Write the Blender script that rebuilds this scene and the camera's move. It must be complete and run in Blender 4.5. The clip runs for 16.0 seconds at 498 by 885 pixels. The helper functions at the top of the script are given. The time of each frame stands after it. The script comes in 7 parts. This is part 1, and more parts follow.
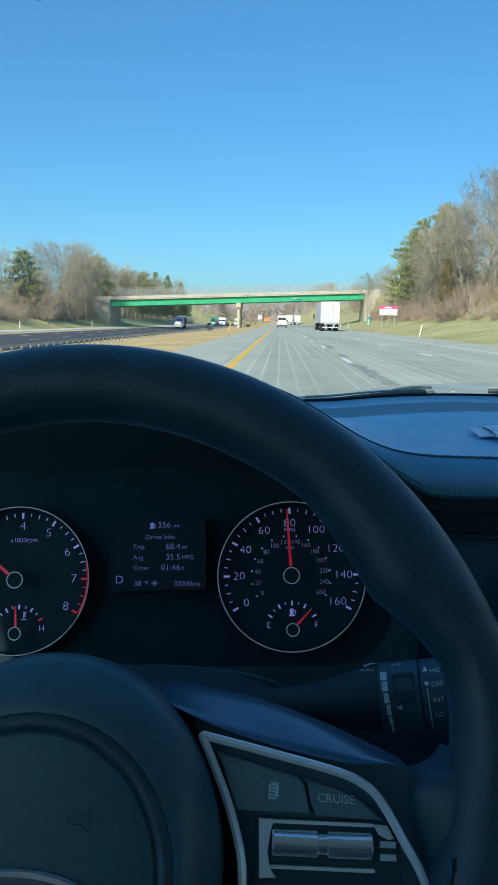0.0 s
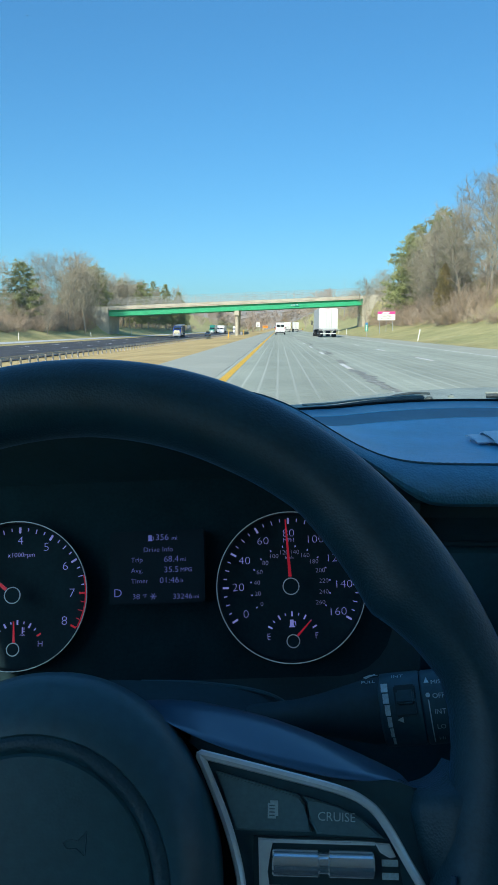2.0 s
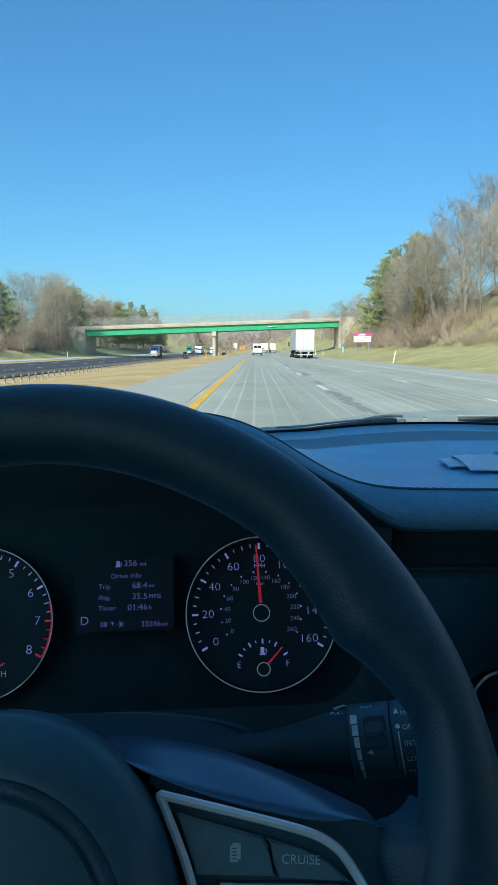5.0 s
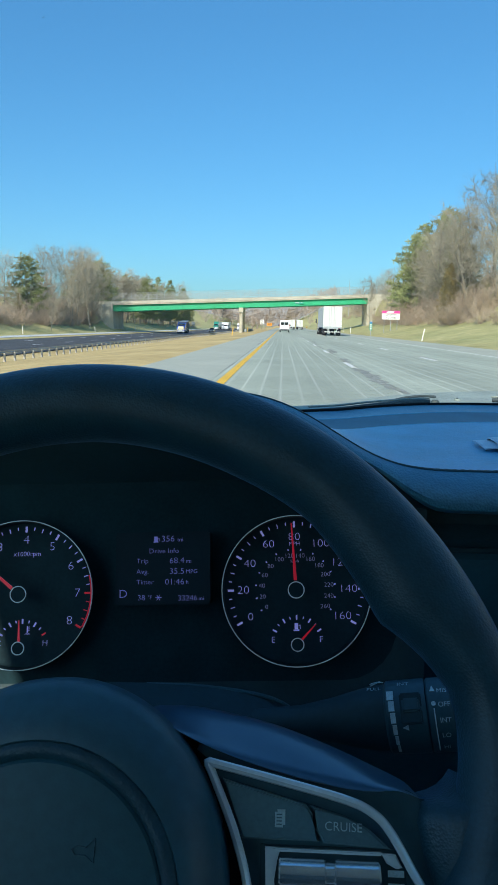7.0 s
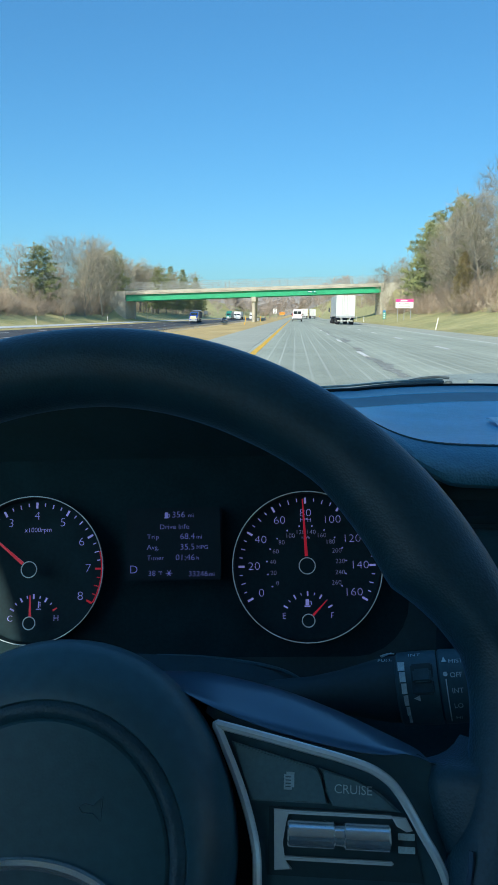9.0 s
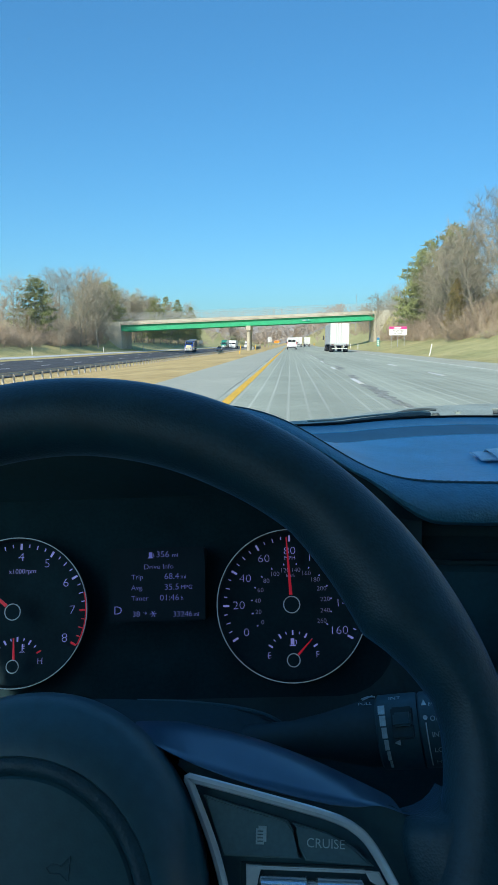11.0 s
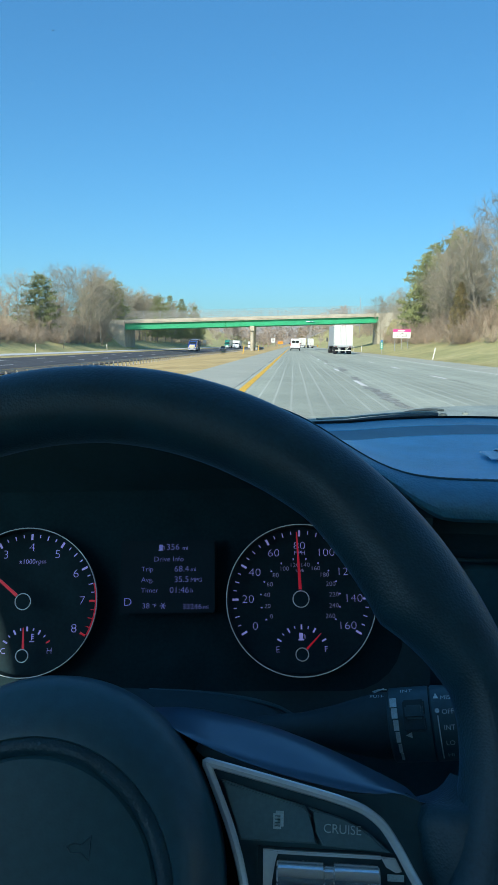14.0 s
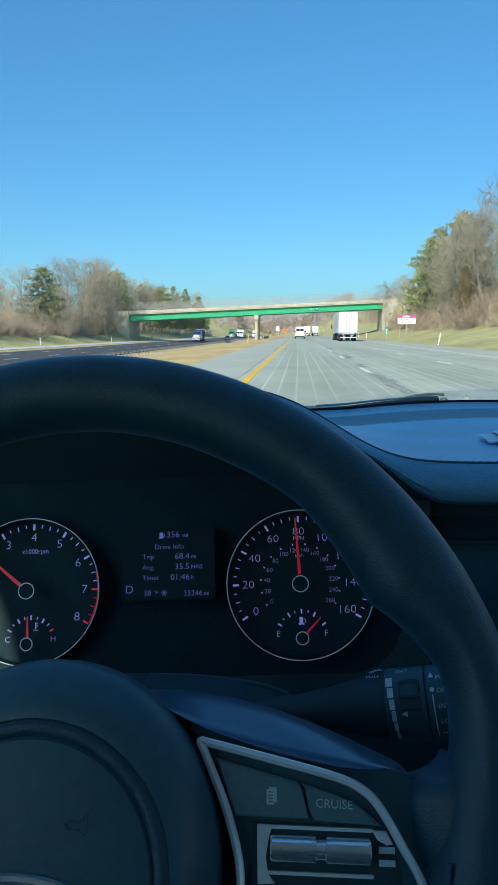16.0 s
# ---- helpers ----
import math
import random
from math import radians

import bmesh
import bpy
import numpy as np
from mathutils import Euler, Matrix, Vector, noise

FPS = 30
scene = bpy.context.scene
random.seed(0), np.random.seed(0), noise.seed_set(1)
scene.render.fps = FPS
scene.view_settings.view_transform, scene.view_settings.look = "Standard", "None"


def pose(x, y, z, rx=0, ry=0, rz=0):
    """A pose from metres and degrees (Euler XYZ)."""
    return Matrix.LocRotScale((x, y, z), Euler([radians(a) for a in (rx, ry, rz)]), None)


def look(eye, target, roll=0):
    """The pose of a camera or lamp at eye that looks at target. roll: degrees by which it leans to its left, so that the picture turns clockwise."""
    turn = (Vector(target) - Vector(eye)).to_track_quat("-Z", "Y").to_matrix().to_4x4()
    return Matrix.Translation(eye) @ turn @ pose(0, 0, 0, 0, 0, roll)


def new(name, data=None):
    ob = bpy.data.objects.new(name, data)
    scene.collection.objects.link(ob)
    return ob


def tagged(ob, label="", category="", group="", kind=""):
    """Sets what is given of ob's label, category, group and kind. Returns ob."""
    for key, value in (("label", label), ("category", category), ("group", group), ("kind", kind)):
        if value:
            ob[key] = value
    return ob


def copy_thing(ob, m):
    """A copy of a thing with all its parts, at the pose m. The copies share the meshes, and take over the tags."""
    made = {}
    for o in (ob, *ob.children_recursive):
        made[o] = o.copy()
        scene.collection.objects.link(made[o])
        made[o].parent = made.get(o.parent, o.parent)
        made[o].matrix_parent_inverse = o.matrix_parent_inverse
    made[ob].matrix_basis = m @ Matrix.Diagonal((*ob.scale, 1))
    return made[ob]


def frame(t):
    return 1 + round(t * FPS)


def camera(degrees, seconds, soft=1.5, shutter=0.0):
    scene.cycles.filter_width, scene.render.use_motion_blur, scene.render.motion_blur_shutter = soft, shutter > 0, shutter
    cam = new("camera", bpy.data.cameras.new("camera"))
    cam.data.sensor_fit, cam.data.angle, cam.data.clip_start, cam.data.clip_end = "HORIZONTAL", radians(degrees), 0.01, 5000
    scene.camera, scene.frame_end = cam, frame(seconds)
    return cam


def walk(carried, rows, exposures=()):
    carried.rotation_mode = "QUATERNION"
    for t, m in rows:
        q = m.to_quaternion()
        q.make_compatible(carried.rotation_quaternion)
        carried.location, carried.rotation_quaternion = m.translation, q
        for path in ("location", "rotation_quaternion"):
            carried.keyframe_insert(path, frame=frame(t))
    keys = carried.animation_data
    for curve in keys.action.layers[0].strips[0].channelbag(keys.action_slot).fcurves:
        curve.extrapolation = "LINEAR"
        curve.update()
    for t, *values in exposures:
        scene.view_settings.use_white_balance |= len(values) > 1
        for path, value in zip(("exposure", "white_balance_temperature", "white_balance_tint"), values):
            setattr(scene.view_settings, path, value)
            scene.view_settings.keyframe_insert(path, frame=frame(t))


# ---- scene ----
cam = camera(38.7, 16.0, soft=1.5)
PATH = [
    (0, (-0.0051, -0.0048, 1.1817), (-0.0840, 1.9651, 0.8449), 0.92),
    (0.5, (-0.0016, -0.0032, 1.1818), (-0.0731, 1.9714, 0.8722), 0.77),
    (1, (-0.0074, 0.0009, 1.1812), (-0.0861, 1.9759, 0.8760), 0.48),
    (1.5, (-0.0025, -0.0016, 1.1803), (-0.0839, 1.9716, 0.8641), 0.57),
    (2, (-0.0024, -0.0016, 1.1837), (-0.0827, 1.9716, 0.8674), -0.06),
    (2.5, (0.0091, 0.0057, 1.1840), (-0.0555, 1.9830, 0.8906), -1.11),
    (3, (0.0121, 0.0025, 1.1877), (-0.0316, 1.9836, 0.9171), -1.60),
    (3.2, (0.0108, 0.0011, 1.1919), (-0.0224, 1.9837, 0.9304), -1.64),
    (5.3, (-0.0013, 0.0050, 1.1854), (-0.0092, 1.9881, 0.9261), 1.15),
    (5.5, (-0.0037, 0.0025, 1.1879), (-0.0060, 1.9805, 0.8922), 1.61),
    (6, (0.0021, 0.0016, 1.1936), (-0.0246, 1.9736, 0.8610), 0.31),
    (6.5, (-0.0041, -0.0042, 1.1881), (-0.0594, 1.9687, 0.8649), 1.13),
    (7, (-0.0065, -0.0014, 1.1884), (-0.0933, 1.9703, 0.8642), 0.81),
    (7.5, (-0.0111, -0.0055, 1.1852), (-0.1195, 1.9647, 0.8592), 1.12),
    (8, (-0.0012, 0.0040, 1.1795), (-0.1251, 1.9685, 0.8257), 0.15),
    (8.5, (-0.0038, -0.0035, 1.1890), (-0.1319, 1.9610, 0.8362), 0.09),
    (9, (-0.0049, 0.0009, 1.1764), (-0.1267, 1.9656, 0.8229), 0.61),
    (9.2, (0.0000, 0.0020, 1.1768), (-0.1185, 1.9661, 0.8190), 0.39),
    (11.5, (0.0060, -0.0002, 1.1864), (-0.1054, 1.9794, 0.9241), -0.27),
    (12, (0.0044, 0.0002, 1.1837), (-0.1054, 1.9800, 0.9225), -0.56),
    (12.5, (-0.0009, 0.0001, 1.1807), (-0.1093, 1.9792, 0.9134), -0.05),
    (13, (-0.0008, -0.0025, 1.1792), (-0.1163, 1.9752, 0.9049), 0.48),
    (13.5, (-0.0032, -0.0014, 1.1806), (-0.1255, 1.9760, 0.9072), 0.44),
    (14, (-0.0022, -0.0032, 1.1810), (-0.1196, 1.9744, 0.9063), 0.93),
    (14.5, (-0.0092, -0.0029, 1.1795), (-0.1223, 1.9745, 0.9018), 2.11),
    (15, (-0.0055, -0.0077, 1.1767), (-0.1230, 1.9686, 0.8930), 2.43),
    (15.5, (-0.0145, -0.0076, 1.1765), (-0.1537, 1.9638, 0.8697), 1.26),
    (16, (0.0055, -0.0071, 1.1800), (-0.1297, 1.9649, 0.8752), -0.24),
]
walk(cam, [(t, look(eye, target, roll)) for t, eye, target, roll in PATH],
     exposures=[(0.0, 0.07), (16.0, 0.07)])

# ---- world and sun ----
SUN_AZ, SUN_EL = radians(197), radians(31)      # behind and to the left of the car
world = bpy.data.worlds.new("world")
scene.world = world
world.use_nodes = True
wn = world.node_tree
sky = wn.nodes.new("ShaderNodeTexSky")
sky.sky_type = 'NISHITA'
sky.sun_disc = False
sky.sun_elevation, sky.sun_rotation = SUN_EL, SUN_AZ
sky.air_density, sky.dust_density, sky.ozone_density = 0.9, 1.5, 4.0
wn.nodes["Background"].inputs["Strength"].default_value = 0.26
clear = wn.nodes.new("ShaderNodeHueSaturation")     # a very clear, deep blue winter sky
clear.inputs["Saturation"].default_value = 1.30
even = wn.nodes.new("ShaderNodeGamma")
even.inputs["Gamma"].default_value = 0.72
wn.links.new(sky.outputs["Color"], even.inputs["Color"])
wn.links.new(even.outputs["Color"], clear.inputs["Color"])
tint = wn.nodes.new("ShaderNodeVectorMath")
tint.operation = 'MULTIPLY'
tint.inputs[1].default_value = (0.55, 0.905, 1.0)
wn.links.new(clear.outputs["Color"], tint.inputs[0])
wn.links.new(tint.outputs[0], wn.nodes["Background"].inputs["Color"])
sun_data = bpy.data.lights.new("sun", 'SUN')
sun_data.energy, sun_data.angle, sun_data.color = 5.0, radians(0.5), (1.0, 0.90, 0.76)
sun = new("sun", sun_data)
toward = Vector((math.sin(SUN_AZ) * math.cos(SUN_EL), math.cos(SUN_AZ) * math.cos(SUN_EL), math.sin(SUN_EL)))
sun.rotation_euler = (-toward).to_track_quat("-Z", "Y").to_euler()


# ---- materials ----
def mat(name, color, rough=0.6, metal=0.0, spec=0.5, vary=0.0, scale=8.0, bump=0.0, bump_scale=60.0, color2=None,
        emit=0.0, coat=0.0, coat_rough=0.03, space="Object", rand=0.0):
    """A surface with variation of tone at two scales, relief and, where asked, a shift from object to object."""
    m = bpy.data.materials.new(name)
    m.use_nodes = True
    nt = m.node_tree
    b = nt.nodes["Principled BSDF"]
    b.inputs["Base Color"].default_value = (*color, 1)
    b.inputs["Roughness"].default_value = rough
    b.inputs["Metallic"].default_value = metal
    b.inputs["Specular IOR Level"].default_value = spec
    b.inputs["Coat Weight"].default_value, b.inputs["Coat Roughness"].default_value = coat, coat_rough
    if emit:
        b.inputs["Emission Color"].default_value = (*color, 1)
        b.inputs["Emission Strength"].default_value = emit
    tc = nt.nodes.new("ShaderNodeTexCoord")
    if vary or color2:
        big = nt.nodes.new("ShaderNodeTexNoise")
        big.inputs["Scale"].default_value, big.inputs["Detail"].default_value = scale, 6.0
        fine = nt.nodes.new("ShaderNodeTexNoise")
        fine.inputs["Scale"].default_value, fine.inputs["Detail"].default_value = scale * 9, 4.0
        for n in (big, fine):
            nt.links.new(tc.outputs[space], n.inputs["Vector"])
        mean = nt.nodes.new("ShaderNodeMath")
        mean.operation = 'MULTIPLY_ADD'
        nt.links.new(fine.outputs["Fac"], mean.inputs[0])
        mean.inputs[1].default_value = 0.45
        half = nt.nodes.new("ShaderNodeMath")
        half.operation = 'MULTIPLY'
        half.inputs[1].default_value = 0.55
        nt.links.new(big.outputs["Fac"], half.inputs[0])
        nt.links.new(half.outputs[0], mean.inputs[2])
        ramp = nt.nodes.new("ShaderNodeValToRGB")
        lo = [max(0, c * (1 - vary)) for c in color]
        hi = list(color2) if color2 else [min(1, c * (1 + vary)) for c in color]
        ramp.color_ramp.elements[0].position, ramp.color_ramp.elements[1].position = 0.36, 0.64
        ramp.color_ramp.elements[0].color, ramp.color_ramp.elements[1].color = (*lo, 1), (*hi, 1)
        nt.links.new(mean.outputs[0], ramp.inputs[0])
        out = ramp.outputs[0]
        if rand:
            info = nt.nodes.new("ShaderNodeObjectInfo")
            hsv = nt.nodes.new("ShaderNodeHueSaturation")
            val = nt.nodes.new("ShaderNodeMapRange")
            val.inputs["To Min"].default_value, val.inputs["To Max"].default_value = 1 - rand, 1 + rand
            nt.links.new(info.outputs["Random"], val.inputs["Value"])
            nt.links.new(val.outputs[0], hsv.inputs["Value"])
            nt.links.new(out, hsv.inputs["Color"])
            out = hsv.outputs[0]
        nt.links.new(out, b.inputs["Base Color"])
    if bump:
        bn = nt.nodes.new("ShaderNodeTexVoronoi" if bump < 0 else "ShaderNodeTexNoise")
        bn.inputs["Scale"].default_value = bump_scale
        nt.links.new(tc.outputs[space], bn.inputs["Vector"])
        bp = nt.nodes.new("ShaderNodeBump")
        bp.inputs["Strength"].default_value = min(1.0, abs(bump))
        bp.inputs["Distance"].default_value = 0.6 / bump_scale
        nt.links.new(bn.outputs["Distance" if bump < 0 else "Fac"], bp.inputs["Height"])
        nt.links.new(bp.outputs["Normal"], b.inputs["Normal"])
    return m


def tread_mat(name, base, streak, centre, half, count, seed):
    """Pale pavement of a carriageway, with streaks of dried brine along the lanes, darker wheel tracks and fine aggregate."""
    m = mat(name, base, rough=0.85, vary=0.13, scale=0.35, bump=0.25, bump_scale=40)
    nt = m.node_tree
    b = nt.nodes["Principled BSDF"]
    old = b.inputs["Base Color"].links[0].from_socket
    tc = nt.nodes.new("ShaderNodeTexCoord")
    sep = nt.nodes.new("ShaderNodeSeparateXYZ")
    nt.links.new(tc.outputs["Object"], sep.inputs[0])
    # streaks: one narrow line every step across, broken along the way
    step = 2 * half / count
    w = nt.nodes.new("ShaderNodeMath"); w.operation = 'MULTIPLY_ADD'
    w.inputs[1].default_value, w.inputs[2].default_value = 1 / step, 100.0 - centre / step
    wander = nt.nodes.new("ShaderNodeTexNoise"); wander.noise_dimensions = '1D'
    wander.inputs["Scale"].default_value, wander.inputs["Detail"].default_value = 0.022, 1.0
    nt.links.new(sep.outputs["Y"], wander.inputs["W"])
    sway = nt.nodes.new("ShaderNodeMath"); sway.operation = 'MULTIPLY_ADD'
    sway.inputs[1].default_value = 0.35
    nt.links.new(wander.outputs["Fac"], sway.inputs[0]); nt.links.new(sep.outputs["X"], sway.inputs[2])
    nt.links.new(sway.outputs[0], w.inputs[0])
    fr = nt.nodes.new("ShaderNodeMath"); fr.operation = 'FRACT'
    nt.links.new(w.outputs[0], fr.inputs[0])
    pp = nt.nodes.new("ShaderNodeMath"); pp.operation = 'PINGPONG'; pp.inputs[1].default_value = 0.5
    nt.links.new(fr.outputs[0], pp.inputs[0])
    line = nt.nodes.new("ShaderNodeMapRange")
    line.inputs["From Min"].default_value, line.inputs["From Max"].default_value = 0.5, 0.39
    line.inputs["To Min"].default_value, line.inputs["To Max"].default_value = 1.0, 0.0
    nt.links.new(pp.outputs[0], line.inputs["Value"])
    mp = nt.nodes.new("ShaderNodeMapping"); mp.inputs["Scale"].default_value = (1.2, 0.05, 1)
    mp.inputs["Location"].default_value = (seed, seed * 2, 0)
    nt.links.new(tc.outputs["Object"], mp.inputs[0])
    ns = nt.nodes.new("ShaderNodeTexNoise"); ns.inputs["Scale"].default_value = 1.0; ns.inputs["Detail"].default_value = 5
    nt.links.new(mp.outputs[0], ns.inputs["Vector"])
    rg = nt.nodes.new("ShaderNodeMapRange")
    rg.inputs["From Min"].default_value, rg.inputs["From Max"].default_value = 0.3, 0.6
    nt.links.new(ns.outputs["Fac"], rg.inputs["Value"])
    mul = nt.nodes.new("ShaderNodeMath"); mul.operation = 'MULTIPLY'
    nt.links.new(line.outputs[0], mul.inputs[0]); nt.links.new(rg.outputs[0], mul.inputs[1])
    mx = nt.nodes.new("ShaderNodeMix"); mx.data_type = 'RGBA'
    nt.links.new(mul.outputs[0], mx.inputs["Factor"])
    nt.links.new(old, mx.inputs["A"])
    mx.inputs["B"].default_value = (*streak, 1)
    # long faint darker bands of wear
    mp2 = nt.nodes.new("ShaderNodeMapping"); mp2.inputs["Scale"].default_value = (0.55, 0.012, 1)
    nt.links.new(tc.outputs["Object"], mp2.inputs[0])
    n2 = nt.nodes.new("ShaderNodeTexNoise"); n2.inputs["Scale"].default_value = 1.0; n2.inputs["Detail"].default_value = 6
    nt.links.new(mp2.outputs[0], n2.inputs["Vector"])
    r2 = nt.nodes.new("ShaderNodeMapRange")
    r2.inputs["From Min"].default_value, r2.inputs["From Max"].default_value = 0.35, 0.65
    r2.inputs["To Min"].default_value, r2.inputs["To Max"].default_value = 0.80, 1.08
    nt.links.new(n2.outputs["Fac"], r2.inputs["Value"])
    sc = nt.nodes.new("ShaderNodeVectorMath"); sc.operation = 'SCALE'
    nt.links.new(mx.outputs["Result"], sc.inputs[0]); nt.links.new(r2.outputs[0], sc.inputs["Scale"])
    nt.links.new(sc.outputs[0], b.inputs["Base Color"])
    return m


def grass_mat():
    """Dormant grass: tan straw in the mown median, more olive on the banks, with patches of both."""
    m = mat("winter_grass", (0.56, 0.39, 0.145), rough=0.95, vary=0.2, scale=0.12, bump=0.35, bump_scale=3, color2=(0.72, 0.545, 0.24))
    nt = m.node_tree
    b = nt.nodes["Principled BSDF"]
    straw = b.inputs["Base Color"].links[0].from_socket
    fac = straw.node.inputs[0].links[0].from_socket
    olive = nt.nodes.new("ShaderNodeValToRGB")
    olive.color_ramp.elements[0].position, olive.color_ramp.elements[1].position = 0.36, 0.64
    olive.color_ramp.elements[0].color, olive.color_ramp.elements[1].color = (0.30, 0.31, 0.11, 1), (0.60, 0.53, 0.24, 1)
    nt.links.new(fac, olive.inputs[0])
    tc = nt.nodes.new("ShaderNodeTexCoord")
    sep = nt.nodes.new("ShaderNodeSeparateXYZ")
    nt.links.new(tc.outputs["Object"], sep.inputs[0])
    off = nt.nodes.new("ShaderNodeMath"); off.operation = 'ADD'; off.inputs[1].default_value = 12.5
    nt.links.new(sep.outputs["X"], off.inputs[0])
    dist = nt.nodes.new("ShaderNodeMath"); dist.operation = 'ABSOLUTE'
    nt.links.new(off.outputs[0], dist.inputs[0])
    wide = nt.nodes.new("ShaderNodeTexNoise")
    wide.inputs["Scale"].default_value, wide.inputs["Detail"].default_value = 0.07, 3.0
    nt.links.new(tc.outputs["Object"], wide.inputs["Vector"])
    worn = nt.nodes.new("ShaderNodeMath"); worn.operation = 'MULTIPLY_ADD'; worn.inputs[1].default_value = 14.0
    nt.links.new(wide.outputs["Fac"], worn.inputs[0]); nt.links.new(dist.outputs[0], worn.inputs[2])
    side = nt.nodes.new("ShaderNodeMapRange")
    side.inputs["From Min"].default_value, side.inputs["From Max"].default_value = 22.0, 36.0
    nt.links.new(worn.outputs[0], side.inputs["Value"])
    mx = nt.nodes.new("ShaderNodeMix"); mx.data_type = 'RGBA'
    nt.links.new(side.outputs[0], mx.inputs["Factor"])
    nt.links.new(straw, mx.inputs["A"]); nt.links.new(olive.outputs[0], mx.inputs["B"])
    nt.links.new(mx.outputs["Result"], b.inputs["Base Color"])
    return m


M = {}
# interior; the bluish base colours carry the sky's light
M["leather"] = mat("leather", (0.0137, 0.061, 0.090), rough=0.43, spec=0.5, vary=0.2, scale=60, bump=-0.27, bump_scale=950)
# blue-tinted sheen stands in for the sky's reflection along the rim
for key, value in (("Sheen Weight", 0.45), ("Sheen Roughness", 0.35), ("Sheen Tint", (0.25, 0.55, 1.0, 1.0))):
    M["leather"].node_tree.nodes["Principled BSDF"].inputs[key].default_value = value
# dark vinyl, with the blue skylight that falls on it put into the colour
M["pad"] = mat("dash_pad_skylit", (0.098, 0.460, 0.700), rough=0.38, spec=1.0, vary=0.12, scale=20, bump=-0.45, bump_scale=520)
# pale colour for painted highlights along the dashboard's edges
M["edge"] = mat("edge_highlight", (0.16, 0.50, 0.70), rough=0.3, spec=0.9, vary=0.1, scale=20)
# the pad's vinyl again, darker: its weaker light is in the colour
M["lip"] = mat("dash_lip_shaded", (0.066, 0.265, 0.410), rough=0.36, spec=1.0, vary=0.14, scale=20, bump=-0.45, bump_scale=560)
M["strip"] = mat("demister_plastic", (0.055, 0.170, 0.250), rough=0.5, spec=0.6, vary=0.15, scale=25, bump=-0.06, bump_scale=900)
M["cover"] = mat("cover_centre", (0.026, 0.094, 0.118), rough=0.5, vary=0.15, scale=25, bump=-0.06, bump_scale=900)
M["soft"] = mat("soft_plastic", (0.028, 0.100, 0.138), rough=0.42, spec=0.6, vary=0.15, scale=25, bump=-0.06, bump_scale=900)
M["black"] = mat("black_plastic", (0.030, 0.092, 0.120), rough=0.46, vary=0.15, scale=30, bump=0.08, bump_scale=900)
M["silver"] = mat("silver_plastic", (0.86, 0.95, 1.0), rough=0.24, metal=0.2, spec=0.8, vary=0.06, scale=60)
M["trim"] = mat("spoke_trim", (0.038, 0.115, 0.205), rough=0.34, metal=0.2, spec=0.9, vary=0.05, scale=20, coat=0.4, coat_rough=0.22)
M["roller"] = mat("roller_metal", (0.88, 0.95, 1.0), rough=0.18, metal=0.8, spec=0.9, vary=0.05, scale=60)
M["piano"] = mat("gloss_black", (0.040, 0.100, 0.150), rough=0.26, spec=0.8, vary=0.08, scale=20, coat=0.5)
M["button"] = mat("button_grey", (0.110, 0.215, 0.255), rough=0.45, vary=0.12, scale=60)
M["chrome"] = mat("satin_chrome", (0.78, 0.79, 0.81), rough=0.34, metal=1.0, vary=0.06, scale=60)
# dial, plate and shroud blacks are raised to hold a veil of glare
M["face"] = mat("dial_black", (0.0085, 0.030, 0.039), rough=0.75, spec=0.25, vary=0.2, scale=40)
M["plate"] = mat("cluster_plate", (0.0095, 0.0325, 0.0425), rough=0.8, spec=0.15, vary=0.2, scale=40)
M["screen"] = mat("screen_black", (0.008, 0.022, 0.032), rough=0.6, spec=0.2, vary=0.1, scale=40)
M["lcd"] = mat("display_text", (0.30, 0.31, 0.80), rough=0.5, emit=0.17)
M["shroud"] = mat("shroud_plastic", (0.0145, 0.049, 0.064), rough=0.65, vary=0.15, scale=30, bump=0.08, bump_scale=900)
M["lit"] = mat("lit_marking", (0.43, 0.43, 1.0), rough=0.5, emit=0.26)
M["ring_dim"] = mat("dim_ring", (0.6, 0.68, 0.72), rough=0.3, emit=0.05)
M["lit_dim"] = mat("lit_marking_small", (0.42, 0.42, 0.75), rough=0.5, emit=0.13)
M["ring"] = mat("lit_ring", (0.46, 0.60, 0.66), rough=0.3, emit=0.09)
M["needle"] = mat("needle_red", (0.75, 0.02, 0.05), rough=0.4, emit=0.2)
# muted blue-grey for the small markings
M["print"] = mat("muted_print", (0.50, 0.66, 0.70), rough=0.6, vary=0.2, scale=200)
M["tissue"] = mat("tissue", (0.72, 0.84, 0.95), rough=0.8, vary=0.1, scale=60, bump=0.3, bump_scale=150)
M["thread"] = mat("thread", (0.035, 0.09, 0.15), rough=0.8)
M["lining"] = mat("roof_lining", (0.42, 0.54, 0.63), rough=0.95, vary=0.1, scale=30, bump=0.2, bump_scale=300)
M["paint"] = mat("car_paint", (0.10, 0.11, 0.12), rough=0.25, metal=0.5, vary=0.05, scale=3, coat=0.6)
# black rubber made greyer: the haze of the glass is put into the colour
M["wiper"] = mat("hazed_wiper", (0.070, 0.095, 0.095), rough=0.6, spec=0.4, vary=0.25, scale=60, bump=0.2, bump_scale=500)
M["cowl"] = mat("cowl_grey", (0.31, 0.37, 0.33), rough=0.6, spec=0.3, vary=0.2, scale=20, bump=0.2, bump_scale=300)
M["rubber"] = mat("rubber", (0.006, 0.010, 0.013), rough=0.85, spec=0.2, vary=0.2, scale=30)
